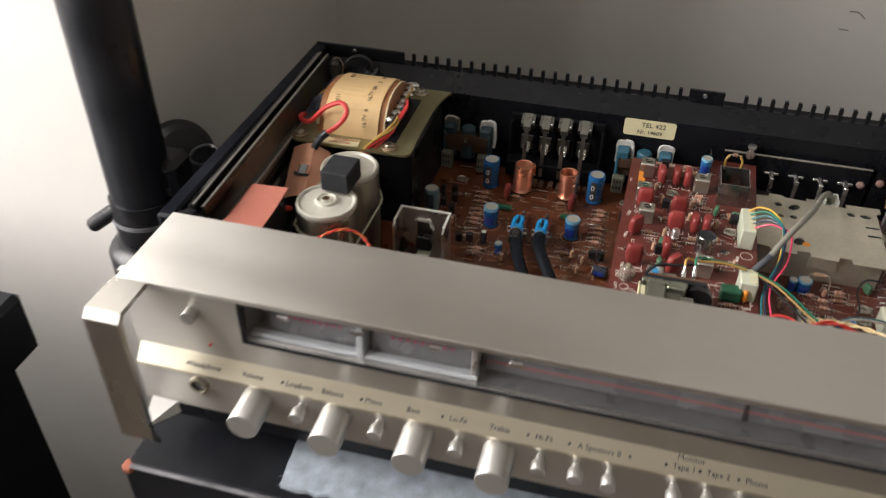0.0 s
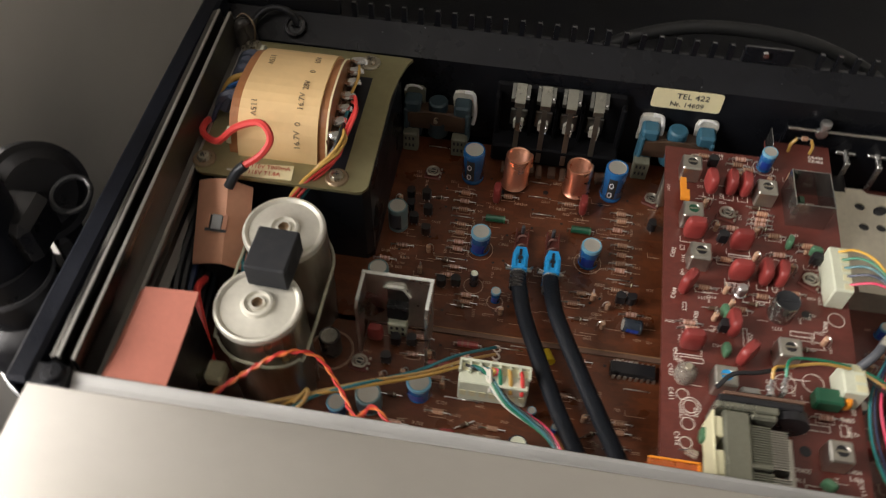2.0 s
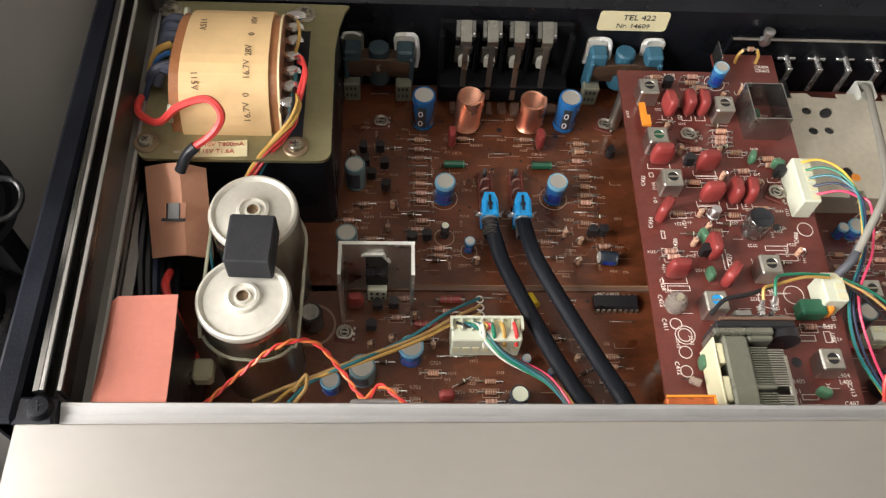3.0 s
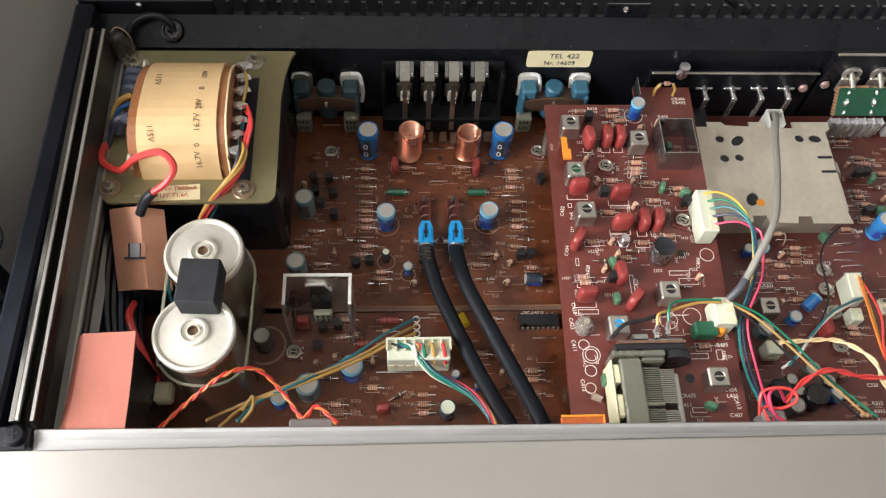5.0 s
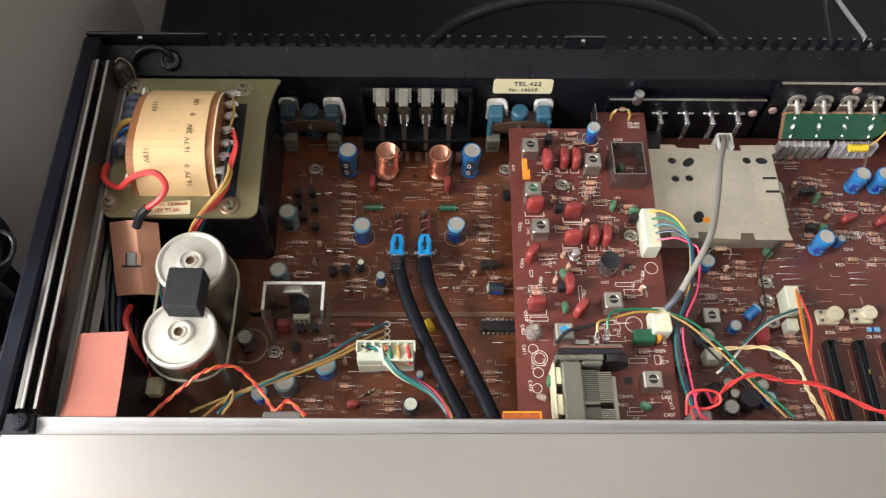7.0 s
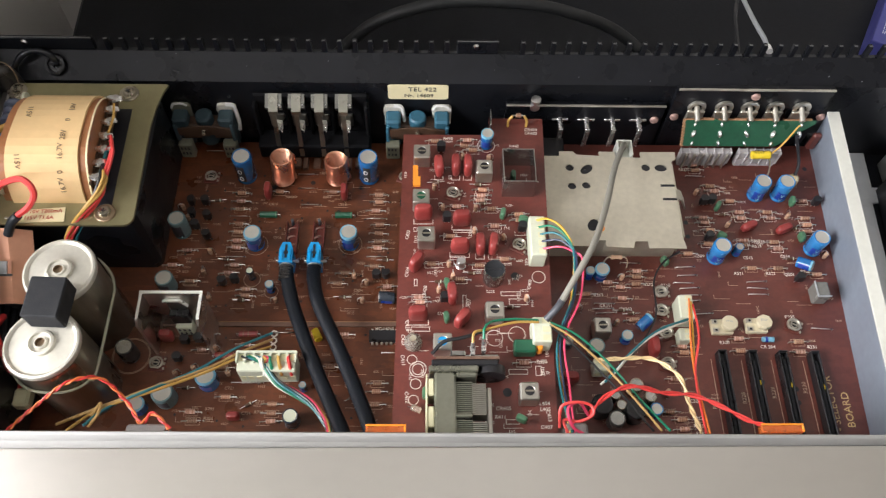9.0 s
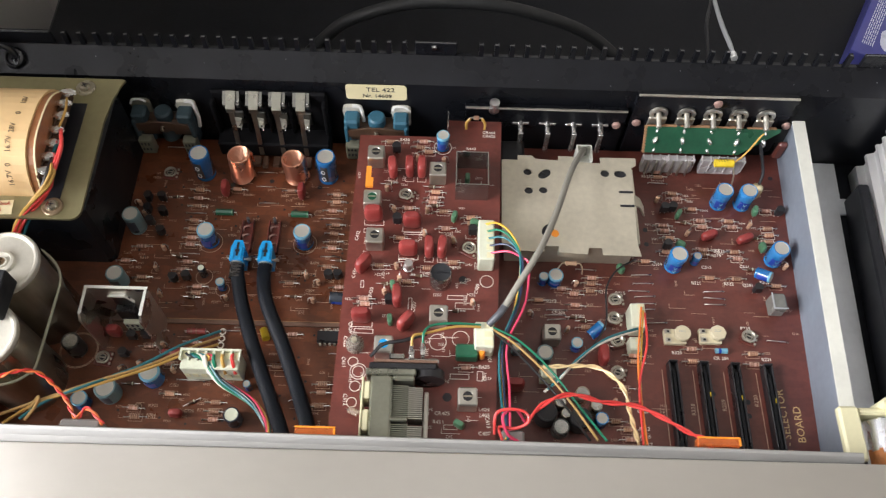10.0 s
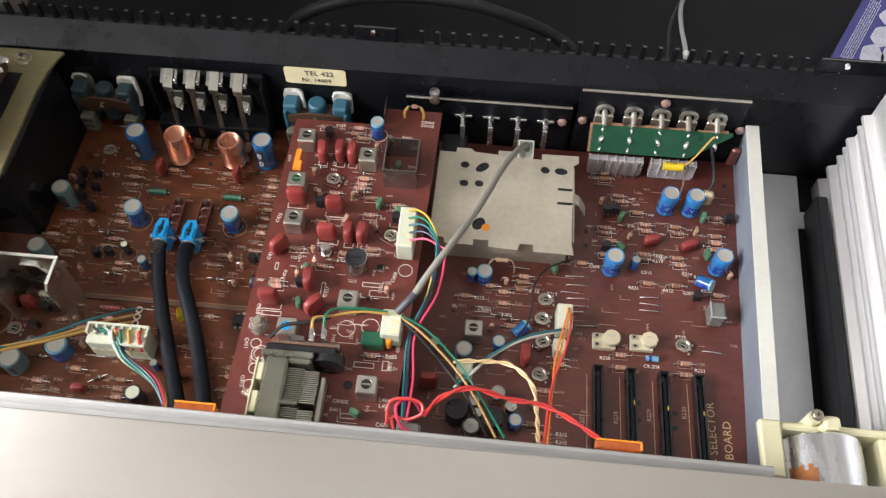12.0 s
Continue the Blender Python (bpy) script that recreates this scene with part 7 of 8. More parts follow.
for x, y in ((0.1240, 0.2440), (0.1350, 0.2190), (0.1900, 0.2210), (0.1150, 0.2830), (0.2130, 0.2440)):
    again("diode", DIODE, amp, Matrix.Translation((x, y, 0)) @ Matrix.Rotation(radians(rnd.uniform(-6, 6)), 4, "Z"), "small dark diode with a pale band")
for x, y in ((0.1250, 0.1900), (0.1330, 0.1760), (0.1150, 0.1790), (0.1060, 0.1760), (0.1120, 0.1690), (0.1450, 0.1600), (0.1950, 0.1700), (0.1980, 0.1640)):
    again("diode" if y < 0.17 else "resistor", DIODE if y < 0.17 else UPRIGHT, tone, Matrix.Translation((x, y, 0)) @ Matrix.Rotation(radians(rnd.choice((0, 90, 30))), 4, "Z"))
# Dust on the rear ledge.
sh = Shape()
for k in range(16):
    x, u = rnd.uniform(0.0, XR), rnd.random()
    c, r = Vector((x, 0.328 + 0.013 * u, 0.0532 + 0.0098 * u)), rnd.uniform(0.0001, 0.0002)
    sh.box(c.x - r, c.x + r * rnd.uniform(1, 3), c.y - r, c.y + r, c.z, c.z + 0.0002)
tagged(part("dust_speck", sh, GREYPLASTIC, rear), kind="stuff")
# Four long slide switches.
for k, (x, y) in enumerate(((0.3912, 0.1850), (0.4073, 0.1848), (0.4233, 0.1845), (0.4402, 0.1843))):
    sw = part("slide_switch", Shape().box(x - 0.0024, x - 0.0015, y - 0.0720, y, RZ, RZ + 0.0062, c=0.0003).box(x + 0.0015, x + 0.0024, y - 0.0720, y, RZ, RZ + 0.0062, c=0.0003).box(x - 0.0015, x + 0.0015, y - 0.0720, y, RZ, RZ + 0.0030)
              .box(x - 0.0024, x + 0.0024, y, y + 0.0012, RZ, RZ + 0.0070, c=0.0004), PLASTIC, sel, "long black slide control")
    part("slider", Shape().box(x - 0.0008, x + 0.0008, y - 0.0720, y - 0.0040, RZ + 0.0030, RZ + 0.0052), BLACKSHEET, sel)
    if k:
        part("contact", Shape().box(x + 0.0009, x + 0.0017, y - 0.0165 - 0.001 * k, y - 0.0142 - 0.001 * k, RZ + 0.0031, RZ + 0.0050), YELLOW, sel)
    part("printed_line", Shape().box(x - 0.0048, x - 0.0045, y - 0.0600, y - 0.0020, RZ, RZ + 0.00012), INKDIM, sel)
    words(("R227", "R228", "R229", "R230")[k], 0.0030, Matrix.Translation((x - 0.0068, y - 0.0260 + 0.003 * k, RZ + 0.0001)) @ Matrix.Rotation(radians(90), 4, "Z"), INKDIM, sel)
words("FM - SELECTOR", 0.0056, Matrix.Translation((0.4462, 0.1548, RZ + 0.0001)) @ Matrix.Rotation(radians(90), 4, "Z"), INKGOLD, sel)
words("BOARD", 0.0056, Matrix.Translation((0.4534, 0.1555, RZ + 0.0001)) @ Matrix.Rotation(radians(90), 4, "Z"), INKGOLD, sel)
for text, x, y in (("R320", 0.3955, 0.1925), ("CR 204", 0.4185, 0.1900), ("R231", 0.4425, 0.1900), ("R235", 0.4340, 0.2075), ("R521", 0.4110, 0.2340), ("R522", 0.4290, 0.2340), ("C509", 0.3905, 0.2450), ("C515", 0.4180, 0.2440), ("C516", 0.4395, 0.2450),
                   ("R520", 0.4490, 0.2355), ("Q201", 0.4395, 0.2335), ("R527", 0.3900, 0.3040), ("R528", 0.3905, 0.3075), ("R517", 0.4245, 0.2550), ("R519", 0.4245, 0.2515), ("R518", 0.4270, 0.2545), ("R213", 0.3305, 0.2205), ("R215", 0.3685, 0.2265), ("R212", 0.3590, 0.2270),
                   ("CR201", 0.3340, 0.2140), ("CR202", 0.3445, 0.2120), ("C320", 0.3745, 0.1600), ("R312", 0.3745, 0.1510), ("R315", 0.3745, 0.1470), ("R317", 0.3750, 0.1430)):
    words(text, 0.0026, Matrix.Translation((x, y, RZ + 0.0001)), INK, sel)
for text, x, y in (("R703", 0.1253, 0.1579), ("R704", 0.1252, 0.1529), ("C725", 0.1375, 0.1556), ("C726", 0.1439, 0.1556), ("R735", 0.1504, 0.1615), ("R736", 0.1504, 0.1562), ("C721", 0.1340, 0.1690)):
    words(text, 0.0023, Matrix.Translation((x, y, 0.0001)), INKDIM, tone)
for text, x, y in (("C815", 0.1468, 0.2812), ("C816", 0.1869, 0.2811), ("R843", 0.1559, 0.2862), ("R844", 0.1777, 0.2862), ("L802", 0.1747, 0.3032), ("CR 803", 0.1002, 0.2368), ("R819", 0.1040, 0.2429), ("R820", 0.1993, 0.2424), ("C804", 0.1984, 0.2254), ("C806", 0.1509, 0.2589)):
    words(text, 0.0023, Matrix.Translation((x, y, 0.0001)), INKDIM, amp)
for x, y in ((0.4116, 0.1704), (0.4111, 0.1616), (0.4289, 0.1665), (0.4284, 0.1592), (0.386, 0.2671), (0.3858, 0.2578), (0.4640, 0.3050)):
    part("drill_hole", Shape().lathe(x, y, [(0, RZ + 0.0001), (0.0014, RZ + 0.0001)], 16), BLACK, sel)
for x, y in ((0.1690, 0.2963), (0.1470, 0.2975), (0.1975, 0.2930), (0.1465, 0.2930), (0.1850, 0.2760)):
    part("drill_hole", Shape().lathe(x, y, [(0, 0.0001), (0.0014, 0.0001)], 16), BLACK, amp)
header("connector", 0.3700, 0.3778, 0.2012, 0.2150, RZ + 0.0002, RZ + 0.0125, 4, sel, "y", "white nylon plug with red and yellow wires")
header("connector", 0.3690, 0.3752, 0.1905, 0.1975, RZ + 0.0002, RZ + 0.0085, 2, sel, "y", "white nylon plug with red and yellow wires")
header("connector", 0.3220, 0.3300, 0.1730, 0.1800, RZ + 0.0002, RZ + 0.0105, 2, sel, "x", "white nylon plug")

# Tuner front end: folded box with holes punched in its lid.
TZ = 0.0255
box = part("tuner_box", Shape().box(0.3050, 0.3742, 0.2448, 0.2972, RZ, TZ - 0.0014), TUNER, receiver, "grey tinned-steel tuner screening box")
def holed_lid(poly, holes, z0, z1, name, material, parent, label):
    """A flat lid with real holes: rings joined by triangle filling."""
    bm = bmesh.new()
    edges = []
    for ring in (poly, *holes):
        vs = [bm.verts.new((x, y, z1)) for x, y in ring]
        edges += [bm.edges.new((vs[k], vs[(k + 1) % len(vs)])) for k in range(len(vs))]
    bmesh.ops.triangle_fill(bm, use_beauty=True, use_dissolve=False, edges=edges)
    out = bmesh.ops.extrude_face_region(bm, geom=list(bm.faces))
    bmesh.ops.translate(bm, verts=[v for v in out["geom"] if isinstance(v, bmesh.types.BMVert)], vec=(0, 0, z0 - z1))
    bmesh.ops.recalc_face_normals(bm, faces=bm.faces)
    me = bpy.data.meshes.new(name)
    bm.to_mesh(me)
    bm.free()
    me.materials.append(material)
    return tagged(hang(new(name, me), parent), label)


def oval(x, y, rx, ry, turn_=0.0, n=18):
    c, s = math.cos(radians(turn_)), math.sin(radians(turn_))
    return [(x + c * rx * math.cos(a) - s * ry * math.sin(a), y + s * rx * math.cos(a) + c * ry * math.sin(a)) for a in [2 * math.pi * k / n for k in range(n)]]


lid_poly = [(0.3028, 0.2990), (0.3120, 0.2990), (0.3120, 0.3022), (0.3200, 0.3022), (0.3220, 0.3000), (0.3350, 0.2992), (0.3350, 0.3022), (0.3440, 0.3022), (0.3445, 0.2985), (0.3588, 0.2980), (0.3588, 0.3020), (0.3790, 0.3022), (0.3790, 0.2975),
            (0.3762, 0.2955), (0.3755, 0.2450), (0.3766, 0.2388), (0.3562, 0.2388), (0.3558, 0.2430), (0.3490, 0.2430), (0.3478, 0.2390), (0.3330, 0.2398), (0.3328, 0.2436), (0.3252, 0.2436), (0.3250, 0.2400), (0.3102, 0.2402), (0.3100, 0.2432), (0.3022, 0.2445)]
lid = holed_lid(lid_poly, [oval(0.3173, 0.2909, 0.0024, 0.0022), oval(0.3268, 0.2899, 0.0042, 0.0026, 40), oval(0.3176, 0.2785, 0.0024, 0.0022), oval(0.3257, 0.2790, 0.0024, 0.0022), oval(0.3609, 0.2913, 0.0025, 0.0024), oval(0.3695, 0.2911, 0.0036, 0.0024),
                            oval(0.3272, 0.2533, 0.0042, 0.0030, 60)], TZ - 0.0008, TZ, "lid", TUNER, box, "punched steel lid with round holes")
part("hole_shade", Shape().box(0.3056, 0.3736, 0.2454, 0.2966, TZ - 0.0014, TZ - 0.0010), BLACK, box)
part("side_skirt", Shape().box(0.3762, 0.3770, 0.2470, 0.2950, RZ + 0.002, TZ - 0.0012), TUNER, box, "folded edge of the steel lid")
part("side_skirt", Shape().box(0.3330, 0.3490, 0.2425, 0.2432, TZ - 0.010, TZ - 0.0010), TUNER, box, "folded edge of the steel lid")
part("orange_core", Shape().lathe(0.3310, 0.2512, [(0, TZ + 0.0001), (0.0022, TZ + 0.0001), (0.0020, TZ - 0.0002)], 18), ORANGE, box)
for y in (0.2700, 0.2790):
    part("slot", Shape().box(0.3678, 0.3756, y - 0.0007, y + 0.0007, TZ + 0.0001, TZ + 0.0003), BLACK, box)
part("bent_tab", Shape().prism([(0.3756, TZ), (0.3800, TZ - 0.0035), (0.3842, TZ - 0.012), (0.3834, TZ - 0.0123), (0.3794, TZ - 0.0042), (0.3756, TZ - 0.0009)], "y", 0.2712, 0.2778), TUNER, box, "bent steel tab")
part("aerial_clamp", Shape().box(0.3455, 0.3462, 0.2985, 0.3085, RZ, TZ + 0.0030).box(0.3534, 0.3541, 0.2985, 0.3085, RZ, TZ + 0.0030).box(0.3462, 0.3534, 0.3078, 0.3085, RZ, TZ + 0.0030).box(0.3462, 0.3534, 0.2985, 0.3078, RZ, TZ - 0.0040), BRACKETTOP, box, "pale square cable clamp")
part("screened_cable", Shape().tube([(0.3508, 0.3075, 0.0200), (0.3500, 0.3068, 0.0265), (0.3455, 0.2965, 0.0350), (0.3400, 0.2840, 0.0410), (0.3350, 0.2700, 0.0460), (0.3310, 0.2570, 0.0500), (0.3255, 0.2410, 0.0550), (0.3190, 0.2245, 0.0605), (0.3130, 0.2130, 0.0610), (0.3058, 0.2018, 0.0575), (0.3010, 0.1940, 0.0540)], 0.00165, 12, step=7), CABLEGREY, receiver, "grey screened cable looping over the tuner box")
part("cable_sleeve", Shape().tube([(0.3030, 0.1975, 0.0535), (0.2985, 0.1910, 0.0525), (0.2935, 0.1868, 0.0480)], 0.0018, 12), SLEEVEGREY, receiver, "slate-grey sleeve on the screened cable")

# ---- rear sockets ----
part("aerial_panel", Shape().box(0.2816, 0.3735, 0.3235, 0.3270, 0.0030, 0.0400), BLACKSHEET, receiver).matrix_basis = Matrix.Identity(4)
part("aerial_panel_edge", Shape().box(0.2816, 0.3735, 0.3225, 0.3240, 0.0400, 0.0412, c=0.0003), TIN, receiver, "bare metal edge of the aerial panel")
part("phono_panel_edge", Shape().box(0.3765, 0.4655, 0.3225, 0.3240, 0.0550, 0.0562, c=0.0003), TIN, receiver, "bare metal edge of the phono panel")
part("phono_panel", Shape().box(0.3765, 0.4655, 0.3235, 0.3270, 0.0030, 0.0552), BLACKSHEET, receiver)
part("ground_post", Shape().cyl((0.2976, 0.3240, 0.0400), (0.2976, 0.3215, 0.0400), 0.0028, seg=16).cyl((0.2976, 0.3225, 0.0375), (0.2976, 0.3225, 0.0465), 0.0014, seg=12).lathe(0.2976, 0.3225, [(0.0012, 0.0450), (0.0028, 0.0452), (0.0028, 0.0470), (0, 0.0472)], 16), ALU, receiver, "chrome ground terminal")
for x in (0.3138, 0.3294, 0.3446, 0.3599):
    term = part("aerial_terminal", Shape().cyl((x, 0.3240, 0.0285), (x, 0.3160, 0.0275), 0.0016, seg=12).box(x - 0.0014, x + 0.0014, 0.3150, 0.3164, 0.0120, 0.0290, c=0.0004).box(x - 0.0048, x + 0.0048, 0.3225, 0.3236, 0.0270, 0.0290, c=0.0004), SOLDER, receiver, "bright soldered aerial terminal")
for x, z in ((0.3690, 0.0290), (0.3800, 0.0320), (0.4215, 0.0505), (0.4660, 0.0330)):
    part("rivet", Shape().lathe(0, 0, [(0.0026, 0), (0.0022, 0.0014), (0.0010, 0.0020), (0, 0.0021)], 16, at=Matrix.Translation((x, 0.3230, z)) @ Matrix.Rotation(radians(90), 4, "X")), RIVET, receiver, "dull coppery rivet")
for x in (0.3907, 0.4065, 0.4215, 0.4361, 0.4515):
    at = Matrix.Translation((x, 0.3232, 0.0410)) @ Matrix.Rotation(radians(90), 4, "X")
    socket = part("phono_socket", Shape().lathe(0, 0, [(0.0028, 0), (0.0052, 0), (0.0052, 0.0012), (0.0046, 0.0016), (0.0030, 0.0016), (0.0028, 0)], 24, at=at).box(x - 0.0052, x + 0.0052, 0.3205, 0.3222, 0.0290, 0.0395, c=0.0006)
                  .cyl((x, 0.3232, 0.0410), (x, 0.3150, 0.0380), 0.0016, seg=12), TIN, receiver, "tinned phono socket with washer")
slant = Matrix.Translation((0.4240, 0.3128, 0.0285)) @ Matrix.Rotation(radians(52), 4, "X")
flat = Shape().prism([(-0.0395, -0.0068), (0.0150, -0.0068), (0.0372, 0.0070), (0.0372, 0.0088), (-0.0395, 0.0088)], "z", -0.0008, 0.0008)
flat.v = [tuple(slant @ Vector(p)) for p in flat.v]
gb = part("phono_board", flat, GREENPCB, receiver, "slanted green circuit board with solder blobs")
for k in range(5):
    for v, r in ((0.006, 0.0010), (0.0005, 0.0017), (-0.0052, 0.0011)):
        c = Vector((-0.0335 + 0.0155 * k + 0.0006 * v * 100, v, 0.0008))
        part("solder_blob", Shape().lathe(c.x, c.y, [(r, 0.0008), (0.8 * r, 0.0008 + 0.5 * r), (0.35 * r, 0.0008 + 0.9 * r), (0, 0.0008 + r)], 10, at=slant @ Matrix.Translation((c.x, c.y, 0)) @ Matrix.Rotation(radians(25 * (k % 3) - 20), 4, "Z") @ Matrix.Diagonal((0.8, 1.5, 1, 1)) @ Matrix.Translation((-c.x, -c.y, 0))), SOLDER, gb)
sh = Shape()
for k in range(9):
    sh.lathe(-0.0395, -0.0062 + 0.00180 * k, [(0, 0.0010), (0.0008, 0.0010), (0.0008, -0.0010)], 8, at=slant)
for k in range(8):
    sh.box(-0.0390 + 0.0095 * k, -0.0390 + 0.0095 * k + (0.0070 if k % 2 else 0.0095), 0.0086, 0.0094 + 0.0004 * (k % 2), -0.0009, 0.0010, at=slant)
part("perforated_edge", sh, PCBEDGE, gb)
CLEARPIN = mat("milky_plastic", (0.74, 0.71, 0.71), 0.25, trans=0.45, var=0.05)
for x0, n in ((0.3862, 6), (0.4205, 5)):
    part("ribbon_header", Shape().box(x0, x0 + 0.0049 * n, 0.3068, 0.3105, RZ + 0.0002, 0.0186, c=0.0005), CLEARPIN, sel, "translucent white pin header")
    for k in range(n + 1):
        part("fin", Shape().box(x0 + 0.0049 * k - 0.0004, x0 + 0.0049 * k + 0.0004, 0.3062, 0.3105, 0.0080, 0.0192, c=0.0002), CLEARPIN, sel)
for k in range(6):
    part("pin", Shape().box(0.3885 + 0.0048 * k, 0.3893 + 0.0048 * k, 0.3050, 0.3066, RZ + 0.0002, 0.0180), TIN, sel)
part("yellow_component", Shape().cyl((0.4265, 0.3045, 0.0200), (0.4370, 0.3045, 0.0200), 0.0024, seg=14), YELLOW, sel, "yellow tubular capacitor")
mark = Shape()
glyphs(mark, 0.4280, 0.3040, 0.0224, 4, size=0.0020)
tagged(part("cap_print", mark, BLACKINK, sel), kind="stuff")
part("yellow_lead", Shape().tube([(0.4370, 0.3045, 0.0200), (0.4420, 0.3065, 0.0270), (0.4490, 0.3125, 0.0360), (0.4505, 0.3130, 0.0370)], 0.00055, 6), WIRE["gold"], sel)
part("yellow_lead", Shape().tube([(0.4375, 0.3040, 0.0190), (0.4390, 0.3000, 0.0120), (0.4385, 0.2960, RZ)], 0.0005, 6), GOLD, sel)
part("black_lead", Shape().tube([(0.4500, 0.3115, 0.0310), (0.4530, 0.3060, 0.0230), (0.4545, 0.3000, 0.0170), (0.4528, 0.2950, 0.0130)], 0.0009, 7), WIRE["black"], sel)
# Solder post, no lamp; its brass is lightened to carry the window's glint.
part("lamp", Shape().lathe(0.4528, 0.2944, [(0, RZ), (0.0038, RZ), (0.0038, RZ + 0.004), (0.0031, RZ + 0.0066), (0.0016, RZ + 0.0080), (0, RZ + 0.0082)], 18), mat("glint_lit_brass", (1.0, 0.84, 0.50), 0.22, 0.7), sel, "small brassy solder post")
part("red_patch", Shape().box(0.4635, 0.4690, 0.3140, 0.3175, 0.0120, 0.0260, c=0.0012), PCBR, sel, "dark red component at the board corner")
part("relay_block", Shape().box(0.3030, 0.3170, 0.3040, 0.3180, RZ + 0.0002, 0.0180, c=0.001), PLASTIC, sel)

# ---- right-hand end: bracket and chassis floor ----
def bracket_x(y):
    return 0.4574 + 0.0520 * (y - 0.126)


sh = Shape()
for y0, y1 in ((0.1260, 0.3222),):
    ring = [(bracket_x(y) + dx, y, z) for y in (y0, y1) for dx, z in ((0.0006, 0.0372), (0.0042, -0.0105), (0.0057, -0.0105), (0.0021, 0.0372))]
    sh.add(ring, [(0, 1, 2, 3), (4, 7, 6, 5), (0, 4, 5, 1), (1, 5, 6, 2), (2, 6, 7, 3), (3, 7, 4, 0)])
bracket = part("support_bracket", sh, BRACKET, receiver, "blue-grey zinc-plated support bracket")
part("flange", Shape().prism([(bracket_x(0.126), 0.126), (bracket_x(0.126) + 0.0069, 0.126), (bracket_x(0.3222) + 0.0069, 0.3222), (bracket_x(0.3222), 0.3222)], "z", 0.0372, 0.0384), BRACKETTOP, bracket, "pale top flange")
sh = Shape().prism([(0.4640, 0.1300), (0.4995, 0.1300), (0.5085, 0.2900), (0.5150, 0.2905), (0.5152, 0.3010), (0.5110, 0.3012), (0.5125, 0.3270), (0.4800, 0.3270)], "z", -0.0104, -0.0088)
part("chassis_floor_plate", sh, FLOORPLATE, receiver, "pale grey plated floor plate")
for k in range(3):
    y = 0.175 + 0.045 * k
    part("floor_slot", Shape().box(0.4755 + 0.0024 * k, 0.4768 + 0.0024 * k, y, y + 0.030, -0.0087, -0.0083), BLACK, receiver)
part("inner_channel", toe_in(Shape().box(0.5140, 0.5205, 0.1300, 0.3000, -0.0104, 0.0100, c=0.001), True), BLACK, receiver)

# ---- orange light-guide tabs behind the front ----
for a, b in ((0.2094, 0.2268), (0.3809, 0.3995)):
    part("orange_tab", Shape().box(a, b, 0.1262, 0.1300, 0.0600, 0.0644, c=0.0006), ORANGEACRYL, receiver, "clear orange acrylic lamp holder")
    part("orange_rim", Shape().box(a, b, 0.1294, 0.1302, 0.0645, 0.0652, c=0.0002).box(b - 0.0009, b, 0.1264, 0.1293, 0.0645, 0.0652, c=0.0002), ORANGE, receiver, "bright moulded rim")
CLEARCOVER = mat("clear_grey_plastic", (0.55, 0.52, 0.50), 0.15, trans=0.6, var=0.08)
for a, b in ((0.1005, 0.1190), (0.2990, 0.3095)):
    part("clear_cover", Shape().box(a, b, 0.1282, 0.1368, 0.0340, 0.0450, c=0.001), CLEARCOVER, receiver, "clear grey plastic lamp cover")

# ---- loose wiring ----
def wire(pts, color, r=0.00075, label=""):
    part("wire", Shape().tube(pts, r, 7), WIRE[color], receiver, label or f"{color} insulated hook-up wire")


def twisted(pts, c0, c1, r=0.0009, pitch=0.009):
    line = smooth_line(pts, 14)
    for s, c in ((0, c0), (math.pi, c1)):
        run, out = 0.0, []
        for i, p in enumerate(line):
            d = (line[min(i + 1, len(line) - 1)] - line[max(i - 1, 0)]).normalized()
            run += (p - line[i - 1]).length if i else 0
            u = d.cross(Vector((0, 0, 1))).normalized()
            v = u.cross(d)
            a = 2 * math.pi * run / pitch + s
            out.append(p + r * 1.0 * (math.cos(a) * u + math.sin(a) * v))
        part("twisted_wire", Shape().tube(out, r, 6, step=1), WIRE[c], receiver, f"{c} strand of a twisted wire pair")


twisted([(0.3100, 0.1402, 0.045), (0.3182, 0.1477, 0.050), (0.3305, 0.1524, 0.050), (0.3461, 0.1510, 0.045), (0.3616, 0.1506, 0.042), (0.3742, 0.1450, 0.042), (0.3848, 0.1372, 0.045), (0.3900, 0.1300, 0.058)], "red", "red", 0.00064, 0.024)
twisted([(0.0470, 0.1320, 0.045), (0.0607, 0.1433, 0.050), (0.0751, 0.1527, 0.055), (0.0871, 0.1562, 0.050), (0.0972, 0.1487, 0.040), (0.1052, 0.1384, 0.040), (0.1117, 0.1414, 0.045), (0.1204, 0.1343, 0.045)], "red", "rose", 0.00054, 0.0105)
twisted([(0.3211, 0.1730, 0.030), (0.3304, 0.1717, 0.035), (0.3464, 0.1715, 0.035), (0.3566, 0.1605, 0.040), (0.3593, 0.1472, 0.040), (0.3593, 0.1305, 0.050)], "sand", "sand", 0.00060, 0.018)
wire([(0.1539, 0.1909, 0.003), (0.1406, 0.1818, 0.012), (0.1276, 0.1710, 0.020), (0.1077, 0.1592, 0.028), (0.0905, 0.1520, 0.030), (0.0783, 0.1463, 0.030), (0.0703, 0.1365, 0.035)], "gold")
wire([(0.1542, 0.1950, 0.003), (0.1400, 0.1834, 0.013), (0.1268, 0.1725, 0.020), (0.1060, 0.1600, 0.029), (0.0880, 0.1520, 0.030), (0.0740, 0.1460, 0.030), (0.0640, 0.1400, 0.033)], "tan")
